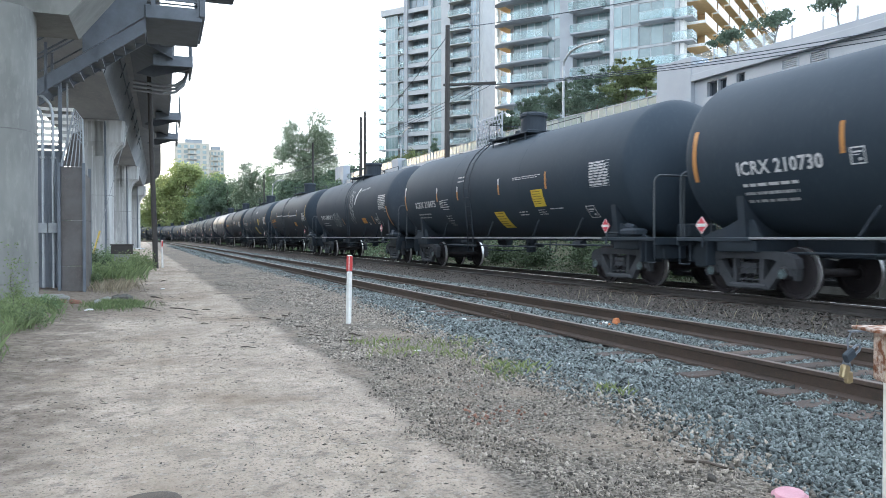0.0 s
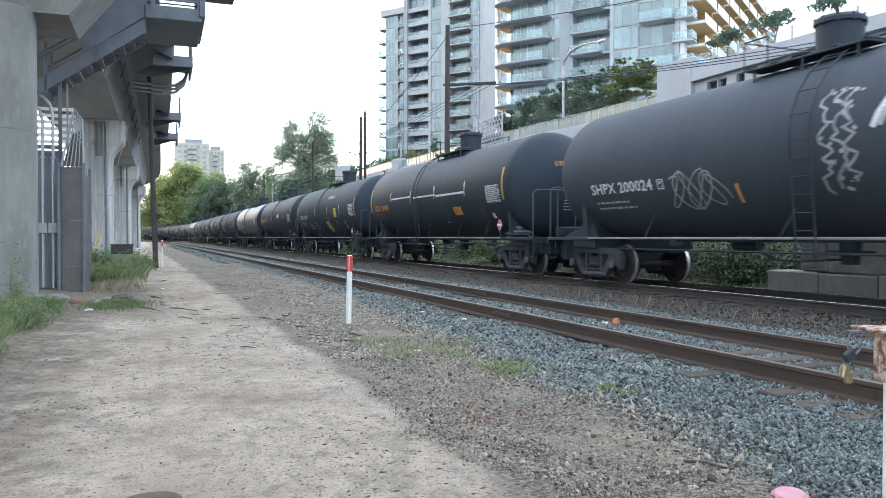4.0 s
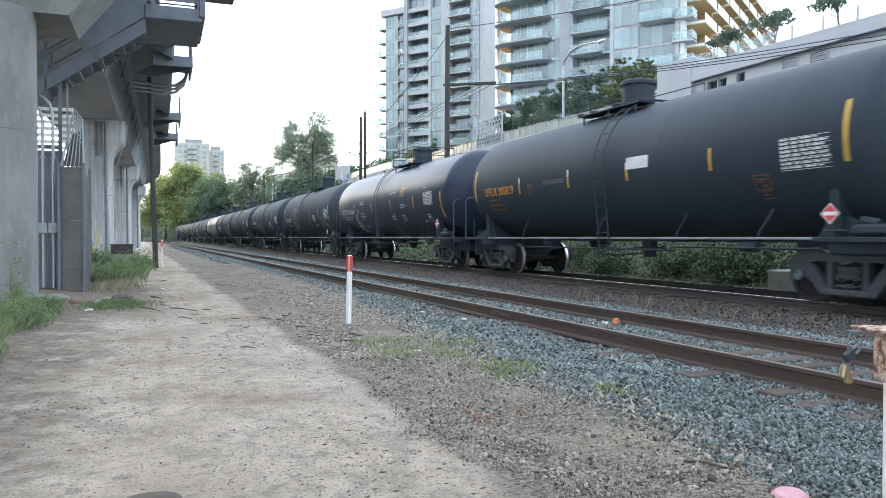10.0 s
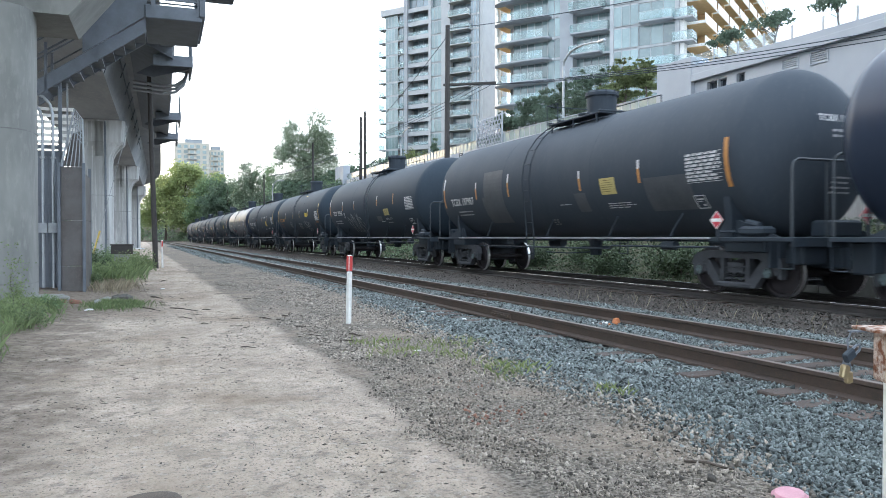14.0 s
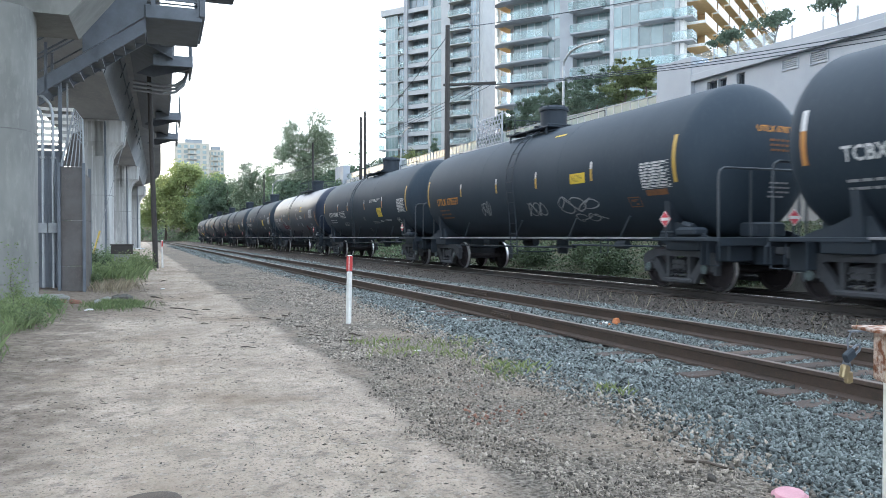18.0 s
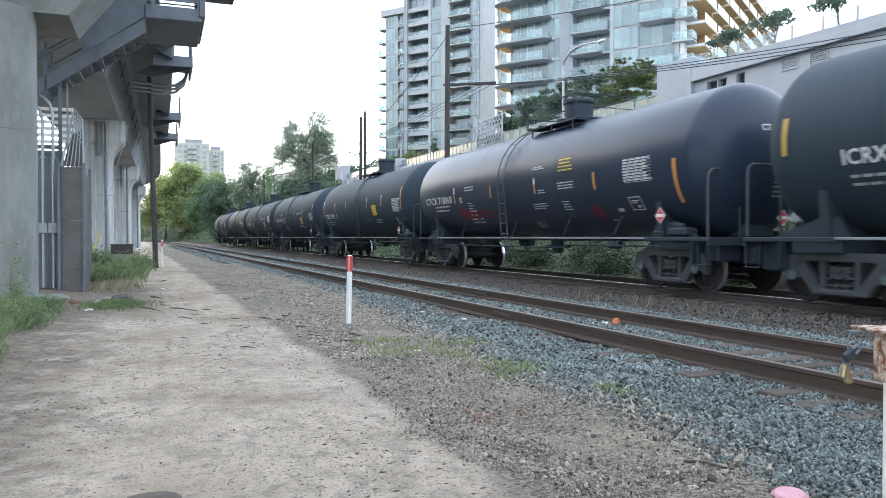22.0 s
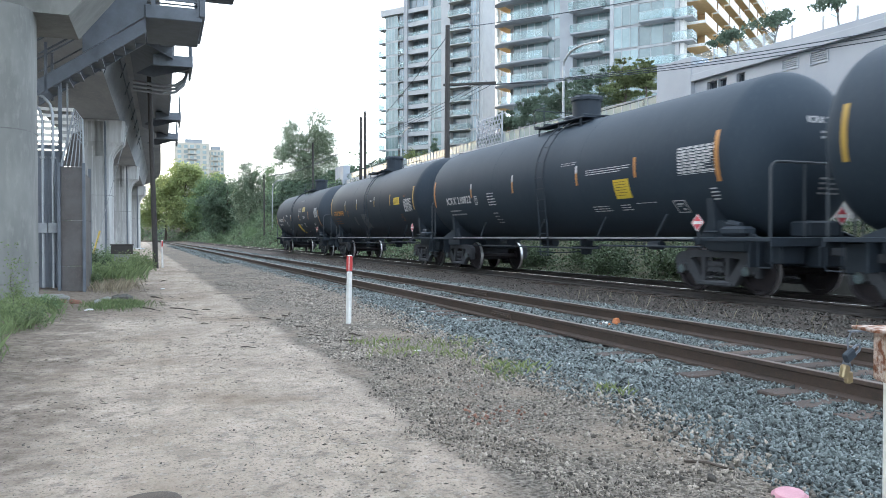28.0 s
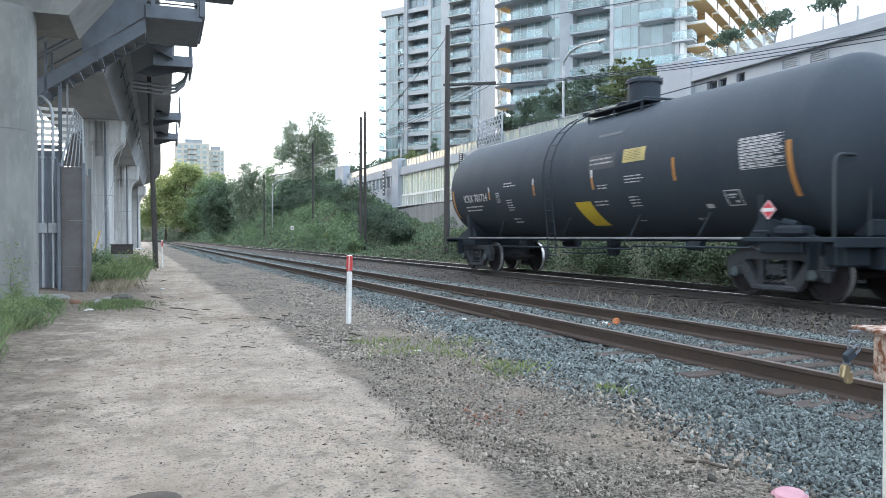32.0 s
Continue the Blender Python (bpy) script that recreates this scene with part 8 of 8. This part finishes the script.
for px, d, s, up in ((1285, 40, 0.75, 0.0), (1365, 38, 1.05, 0.35), (1478, 35, 0.8, 0.5)):
    tree("ornamental_tree", "small tiered ornamental tree on the roof terrace", spot(px, d, 8.75 + up), [(0, 0, 3.1, 0.9 * s, 0.9, 0.22), (-0.7 * s, 0, 2.75, 0.7 * s, 0.8, 0.2), (0.6 * s, 0, 3.45, 0.6 * s, 0.7, 0.2)], 40, 30, 0.14, M_LEAF_SHADE, 0.08, 0.22, 12, group="trees on the roof terrace")

# brambles and ivy over the bank, round the bend too
n = 115000
s = 6 * (300 / 6) ** (RNG.random(n) ** 0.8)
p = 14.9 + 12 * RNG.random(n) ** 0.8
pts = np.zeros((n, 3))
for i in range(n):
    if s[i] <= BEND:
        xx, yy = p[i], s[i]
        z = hill(xx, yy)
    else:
        m = line(p[i], s[i]).translation
        xx, yy = m.x, m.y
        z = 5.0 * min(1, (p[i] - 14.8) / 8)
    mound = max(0, noise.noise((xx * 0.55, yy * 0.45, 2)) + 0.25) * 1.1 + max(0, noise.noise((xx * 0.2, yy * 0.17, 5))) * 1.6
    k = min(1, (p[i] - 14.9) / 1.6)
    pts[i] = (xx, yy, z + k * mound * (0.45 if s[i] < 60 else 1.0) * random.random() ** 0.4 + 0.03)
big = np.clip(s / 340, 0.075, 0.45)
v, f = leaves(pts, 1.0)
v = ((v.reshape(-1, 4, 3) - pts[:, None]) * big[:, None, None] + pts[:, None]).reshape(-1, 3)
# near leaves take the shaded colour, far ones the lightened colour
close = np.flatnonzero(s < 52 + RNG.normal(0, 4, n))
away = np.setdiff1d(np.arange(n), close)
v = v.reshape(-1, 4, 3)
for rows_, tone, words in ((close, M_IVY_SHADED, "tangled brambles and ivy at the bank's foot, darkened as shade"), (away, M_BANK, "brambles and shrubs over the far bank, lightened as hazy")):
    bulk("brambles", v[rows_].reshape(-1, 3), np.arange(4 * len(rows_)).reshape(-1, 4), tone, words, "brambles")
# shrubs between the track and the wall
for xx, yy, w, h in ((16.2, 17.2, 1.3, 1.1), (16.6, 20.2, 1.5, 1.0), (16.0, 23.5, 1.2, 0.8), (17.0, 26, 1.5, 1.0), (16.4, 30, 1.4, 0.9), (16.8, 34, 1.5, 0.9), (16.9, 15.0, 1.3, 1.3), (17.5, 40, 1.6, 0.9), (22, 80, 2.4, 3.0)):
    tree("shrub", "leafy bramble shrub on the railway bank", (xx, yy, hill(xx, yy)), [(0, 0, h * 0.55, w * 0.7, w, h * 0.55), (0.3, w * 0.6, h * 0.4, w * 0.5, w * 0.6, h * 0.4)], 90, 40, 0.11 if yy < 50 else 0.2, M_IVY_SHADED, 0.04, 0.2, 8, "shrub", "shrubs on the bank")

# dark bushes before the podium's far end
for px, d, w, h in ((690, 64, 1.5, 2.9), (668, 68, 1.7, 3.2), (705, 60, 1.2, 2.0), (640, 76, 1.8, 2.6), (620, 84, 1.6, 2.2), (603, 92, 2.0, 2.6), (578, 99, 2.2, 3.0), (552, 106, 2.2, 3.2), (524, 112, 2.0, 2.6), (500, 118, 2.2, 3.0)):
    xx, yy, _ = spot(px, d)
    tree("shrub", "dark leafy bush before the podium wall", (xx, yy, hill(xx, yy)), [(0, 0, h * 0.5, w, w, h * 0.5), (-w * 0.5, 0, h * 0.75, w * 0.6, w * 0.6, h * 0.35), (w * 0.6, 0, h * 0.4, w * 0.6, w * 0.6, h * 0.4)], 150, 40, 0.16, M_LEAF_SHADE, 0.06, 0.2, 10, "shrub", "shrubs on the bank")

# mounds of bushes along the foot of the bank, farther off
# the first tone is the far bank's lightened leaf colour
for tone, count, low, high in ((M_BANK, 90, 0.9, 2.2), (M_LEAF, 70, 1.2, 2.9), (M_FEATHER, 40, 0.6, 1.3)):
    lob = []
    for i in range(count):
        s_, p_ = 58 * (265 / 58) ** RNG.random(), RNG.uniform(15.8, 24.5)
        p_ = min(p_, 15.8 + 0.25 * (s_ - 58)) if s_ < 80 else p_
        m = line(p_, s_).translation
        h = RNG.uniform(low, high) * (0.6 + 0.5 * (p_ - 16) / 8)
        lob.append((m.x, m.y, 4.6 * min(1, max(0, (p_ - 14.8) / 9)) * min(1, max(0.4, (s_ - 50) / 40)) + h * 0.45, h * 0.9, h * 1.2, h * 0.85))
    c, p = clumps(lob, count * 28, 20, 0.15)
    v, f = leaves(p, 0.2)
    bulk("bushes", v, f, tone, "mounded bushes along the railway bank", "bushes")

# the woods that close the view, then unseen ones added against the low sun
lob = []
for i in range(150):
    s_, p_ = RNG.uniform(125, 330), RNG.uniform(26, 60)
    m = line(p_, s_).translation
    h = RNG.uniform(7, 13)
    lob.append((m.x, m.y, h * 0.5 + 3, h * 0.42, h * 0.42, h * 0.6))
for i in range(60):
    s_, p_ = RNG.uniform(270, 380), RNG.uniform(-20, 26)
    m = line(p_, s_).translation
    h = RNG.uniform(9, 16)
    lob.append((m.x, m.y, h * 0.5, h * 0.5, h * 0.5, h * 0.55))
c, p = clumps(lob, 6200, 18, 0.18)
v, f = leaves(p, 0.52)
bulk("far_woods", v, f, M_LEAF, "far green woods along the bend of the line", "woods")
# invented tree mass out of view, tall enough to shade ground and podium
lob = []
for i in range(270):
    xx, yy = RNG.uniform(-105, -55), RNG.uniform(30, 390)
    h = RNG.uniform(26, 34) + (8 if yy < 255 else 0)
    lob.append((xx, yy, h * 0.5, h * 0.42, h * 0.42, h * 0.52))
c, p = clumps(lob, 8200, 11, 0.3)
v, f = leaves(p, 2.2)
bulk("far_woods", v, f, M_LEAF_DARK, "added unseen woods that block the low sun", "woods")


def blades(name, places, height, material, label, lean=0.35, wide=0.012):
    n = len(places)
    a = RNG.uniform(0, 2 * math.pi, n)
    h = height * RNG.uniform(0.5, 1.2, n)
    d = np.stack([np.cos(a), np.sin(a), np.zeros(n)], axis=1)
    tip = d[:, [0, 1, 2]] * (h * RNG.uniform(0, lean * 2, n))[:, None] + np.stack([np.zeros(n), np.zeros(n), h], axis=1)
    side = np.stack([-d[:, 1], d[:, 0], np.zeros(n)], axis=1) * wide
    v = np.stack([places - side, places + side, places + side * 0.8 + tip * 0.55 * np.array([0.6, 0.6, 1]), places + tip], axis=1)
    return bulk(name, v.reshape(-1, 3), np.arange(4 * n).reshape(n, 4), material, label, "grass")


def on_ground(x, y):
    return np.stack([x, y, np.array([hill(a, b) for a, b in zip(x, y)])], axis=1)


x, y = RNG.normal(-2.0, 0.42, 9000), RNG.uniform(6.2, 16.2, 9000)
tuft = np.array([noise.noise((a * 2.4, b * 1.3, 61)) for a, b in zip(x, y)])
x, y = keep(x, y, tuft > RNG.uniform(-0.35, 0.35, len(x)))
blades("grass", on_ground(*keep(x, y, x < -1.15 - 0.09 * (15 - y) * 0.6 - 0.2 * np.sin(y * 1.3))), 0.2, M_FEATHER, "thin pale green grass at the column foot", 0.5, 0.0035)
x, y = RNG.normal(-1.8, 0.3, 1500), RNG.uniform(5.2, 9.6, 1500)
blades("grass", on_ground(*keep(x, y, x < -1.3 - 0.06 * (10 - y))), 0.36, M_FEATHER, "tall feathery grass on the road verge", 0.35, 0.003)
x, y = RNG.normal(-0.95, 0.5, 5200), RNG.uniform(21.8, 36, 5200)
blades("grass", on_ground(*keep(x, y, (x < 0.25) & (np.sin(y * 0.9) + x < 0.7))), 0.46, M_FEATHER, "rank green grass between the columns", 0.45, 0.0045)
blades("grass", on_ground(RNG.normal(-0.55, 0.25, 1000), RNG.normal(21.2, 0.9, 1000)), 0.24, M_STRAW, "tuft of dry straw-coloured grass", 0.4, 0.005)
blades("grass", on_ground(RNG.normal(-0.42, 0.24, 2400), RNG.normal(15.7, 0.45, 2400)), 0.1, M_GRASS, "low green grass along the road edge", 0.5, 0.005)
blades("grass", on_ground(RNG.uniform(8.6, 9.8, 90), RNG.uniform(5, 16, 90)), 0.16, M_STRAW, "thin dry stalks between the tracks", 0.3, 0.003)
for cx, cy, k in ((2.61, 9.0, 0.14), (2.58, 8.2, 0.16), (2.96, 9.1, 0.13), (2.98, 8.25, 0.14), (3.43, 8.4, 0.16), (3.2, 7.6, 0.13), (3.76, 8.45, 0.13), (3.34, 6.88, 0.12), (3.23, 6.5, 0.12), (3.51, 6.56, 0.1), (3.64, 5.27, 0.08)):
    blades("weed_tuft", on_ground(RNG.normal(cx, k * 0.9, 56), RNG.normal(cy, k * 1.4, 56)), 0.075, M_SPRIG, "low yellow-green weeds growing through the gravel", 0.8, 0.005)
for xx, yy, w, h, m in ((-2.05, 13.0, 0.4, 0.5, M_FEATHER), (-2.0, 14.8, 0.2, 1.1, M_FEATHER), (-1.75, 14.0, 0.4, 0.4, M_FEATHER), (-1.45, 12.2, 0.3, 0.35, M_WEED), (-1.6, 9.2, 0.35, 0.35, M_FEATHER), (-1.9, 8.0, 0.35, 0.4, M_WEED), (-0.55, 23.6, 0.5, 0.55, M_FEATHER), (-1.2, 21.8, 0.4, 0.4, M_WEED), (-2.15, 10.5, 0.4, 0.35, M_WEED), (-1.5, 15.0, 0.3, 0.3, M_LEAF), (-1.3, 23, 0.7, 0.55, M_FEATHER), (-0.4, 27.5, 0.9, 0.7, M_FEATHER), (-1.6, 30, 1.0, 1.0, M_LEAF), (-0.1, 31.0, 0.8, 0.8, M_GRASS), (-1.5, 26, 1.0, 0.7, M_IVY_SHADED), (-2.8, 29, 1.2, 1.0, M_LEAF), (-1.0, 35, 1.0, 0.9, M_LEAF)):
    tree("weed", "leafy green weed beside the dirt road", (xx, yy, hill(xx, yy)), [(0, 0, h * 0.55, w * 0.7, w * 0.7, h * 0.5), (w * 0.4, 0, h * 0.35, w * 0.5, w * 0.5, h * 0.3)], 34 if yy < 20 else 90, 16 if yy < 20 else 24, 0.036 if yy < 20 else 0.06, m, 0.008, 0.3, 16, "weed", "weeds beside the road")

# litter and odds and ends
M_RUST_BIT = mat("orange_brick", (0.55, 0.20, 0.07), 0.8, second=(0.4, 0.14, 0.06), scale=14, fine=80, bump=0.3)
for k, (xx, yy, sz, tone) in enumerate(((6.50, 9.36, 0.9, M_RUST_BIT), (6.44, 9.26, 0.45, M_RUST_BIT), (6.36, 9.40, 0.4, M_WHITE), (6.30, 9.22, 0.35, M_RUST_BIT), (6.40, 9.52, 0.3, M_WHITE), (6.24, 9.36, 0.3, M_BRICKBIT), (6.2, 9.5, 0.25, M_WHITE))):
    g = Geo().prism([(-0.05 * sz, -0.03 * sz), (0.05 * sz, -0.03 * sz), (0.06 * sz, 0.02 * sz), (0.02 * sz, 0.07 * sz), (-0.03 * sz, 0.05 * sz)], -0.04 * sz, 0.035 * sz)
    piece("brick_fragment", g, tone, "broken orange or whitened brick fragment by the rail", "brick", pose(xx, yy, hill(xx, yy) + 0.025 * sz + 0.012, 20 * k, 10 + 7 * k, 40 * k), "brick fragments by the rail")
M_PINK = mat("pink_plastic", (0.50, 0.235, 0.28), 0.4, second=(0.42, 0.18, 0.225), scale=14, fine=80, bump=0.05)
piece("plastic_lid", Geo().turn([(0.02, 0.03), (0.07, 0.032), (0.088, 0.02), (0.09, 0.0), (0.085, 0.0)], 24), M_PINK, "pink plastic lid lying on the gravel", "lid", pose(3.05, 2.88, hill(3.05, 2.88) - 0.012, 4, -6, 0), smooth=True)
M_STICK = mat("dead_wood", (0.10, 0.08, 0.065), 0.9, second=(0.06, 0.05, 0.04), scale=10, fine=80, bump=0.4)
for xx, yy, ln, r, a in ((3.05, 3.42, 0.36, 0.008, 62), (0.75, 14.4, 0.9, 0.010, 62), (0.2, 14.7, 0.8, 0.009, 70), (2.45, 9.35, 0.3, 0.007, 30), (2.7, 9.9, 0.3, 0.012, 75), (0.7, 13.2, 0.4, 0.008, 60), (1.2, 9.2, 0.2, 0.007, 40), (1.9, 12.4, 0.35, 0.008, 65), (0.35, 17.5, 0.6, 0.015, 70)):
    z = hill(xx, yy) + r
    piece("stick", Geo().pipe([(-ln / 2, 0, 0), (-ln / 6, 0.02, 0.01), (ln / 5, -0.01, 0.008), (ln / 2, 0.015, 0)], [r, r * 1.1, r * 0.8, r * 0.4], 6), M_STICK, "dead brown stick lying on the dirt", "stick", pose(xx, yy, z, 0, 0, -a), "sticks on the ground", smooth=True)
for i in range(34):
    xx, yy = RNG.uniform(0.1, 2.4), 9.5 * 2.6 ** RNG.random()
    ln, r = RNG.uniform(0.07, 0.26), RNG.uniform(0.004, 0.009)
    piece("stick", Geo().pipe([(-ln / 2, 0, 0), (-ln / 6, 0.015, 0.006), (ln / 5, -0.01, 0.004), (ln / 2, 0.012, 0)], [r, r * 1.1, r * 0.8, r * 0.4], 5), M_STICK, "dead brown stick lying on the dirt", "stick", pose(xx, yy, hill(xx, yy) + r * 0.7, 0, 0, RNG.normal(-40, 35)), "sticks on the ground", smooth=True)
for xx, yy, s_ in ((-0.83, 14.8, 0.13), (-0.55, 15.3, 0.1), (0.55, 20.2, 0.12), (4.5, 12.1, 0.07), (4.7, 10.8, 0.08), (7.6, 7.9, 0.07), (2.95, 8.1, 0.05), (4.0, 6.6, 0.05), (5.9, 15.5, 0.07)):
    s_ *= 0.7
    g = Geo().turn([(0.02, 0.06), (0.5, 0.22), (0.9, 0.12), (1.0, 0.02), (0.8, 0.0)], 9, Matrix.Diagonal((s_, s_ * 0.6, s_, 1)))
    g.v = [(a + RNG.uniform(-0.2, 0.2) * s_, b + RNG.uniform(-0.2, 0.2) * s_, c_ + RNG.uniform(0, 0.25) * s_) for a, b, c_ in g.v]
    piece("litter", g, M_WHITE, "crumpled scrap of white litter", "litter", pose(xx, yy, hill(xx, yy) + 0.01, 0, 0, RNG.uniform(0, 180)), "scraps of litter")
M_STONE_DARK = mat("dark_rubble", (0.12, 0.115, 0.105), 0.9, second=(0.07, 0.068, 0.062), scale=12, fine=60, bump=0.5)
g = Geo().turn([(0.16, -0.04), (0.20, 0.02), (0.17, 0.10), (0.09, 0.14), (0.01, 0.13)], 9, Matrix.Diagonal((1.15, 0.8, 1, 1)))
g.v = [(a + RNG.uniform(-0.03, 0.03), b + RNG.uniform(-0.03, 0.03), c_ + RNG.uniform(-0.015, 0.02)) for a, b, c_ in g.v]
piece("rubble", g, M_STONE_DARK, "dark broken lump of concrete on the verge", "rubble", pose(-0.3, 16.7, hill(-0.3, 16.7), 3, 4, 25))
for i in range(7):
    xx, yy = RNG.normal(-1.2, 0.4), RNG.normal(16.6, 0.5)
    g = Geo().box(-0.1, 0.12, -0.07, 0.08, -0.03, 0.07, 0.03)
    piece("rubble", g, M_BRICKBIT if i < 3 else M_CONC, "broken lump of masonry by the column", "rubble", pose(xx, yy, hill(xx, yy) + 0.01, RNG.uniform(-20, 20), RNG.uniform(-20, 20), RNG.uniform(0, 180)), "lumps of masonry")
M_MUD = mat("damp_mud", (0.13, 0.105, 0.085), 0.8, second=(0.08, 0.066, 0.055), scale=14, fine=80, bump=0.6)
piece("mud_mound", Geo().turn([(0.17, -0.02), (0.13, 0.012), (0.08, 0.022), (0.01, 0.026)], 20, Matrix.Diagonal((1, 0.7, 1, 1))), M_MUD, "dark damp mound of mud on the road", "mound", pose(0.05, 4.06, hill(0.05, 4.06)), smooth=True)
M_GUY = mat("yellow_guard_plastic", (0.62, 0.45, 0.10), 0.5, second=(0.5, 0.36, 0.1), scale=4, fine=30, bump=0.05)
gw = thing("guy_wire", "leaning yellow guy-wire guard in the weeds", "guy wire", pose(*spot(158, 33, 0.0)))
part("guard", Geo().tube((0, 0, 0), (0.42, 0.1, 1.6), 0.04, n=8), M_GUY, gw, smooth=True)
part("wire", Geo().tube((0.42, 0.1, 1.6), (1.6, 0.4, 6.3), 0.012, n=6), M_GALV, gw)
cab = thing("equipment_box", "dark low equipment box by the column", "box", pose(*spot(216, 27, 0.0)))
part("body", Geo().box(-0.36, 0.36, -0.25, 0.25, 0.72, 1.02, 0.02), M_RAILDARK, cab)
part("lid", Geo().box(-0.39, 0.39, -0.28, 0.28, 1.02, 1.07, 0.01), M_RAILDARK, cab)
part("stand", Geo().box(-0.25, 0.25, -0.18, 0.18, -0.1, 0.72, 0.01), M_CONC, cab)
wirep = Geo().pipe([(0.26, 0.25, 0), (0.14, 0.17, 0.012), (0.02, 0.06, 0.005), (0.0, -0.02, 0.012), (-0.07, -0.1, 0.01), (-0.06, -0.18, 0.004), (-0.2, -0.26, 0.0)], 0.0035, 6)
piece("cord", wirep, M_CONC_PALE, "twisted scrap of white cord on the ballast", "cord", pose(3.66, 5.13, hill(3.66, 5.13) + 0.025), smooth=True)

motions()
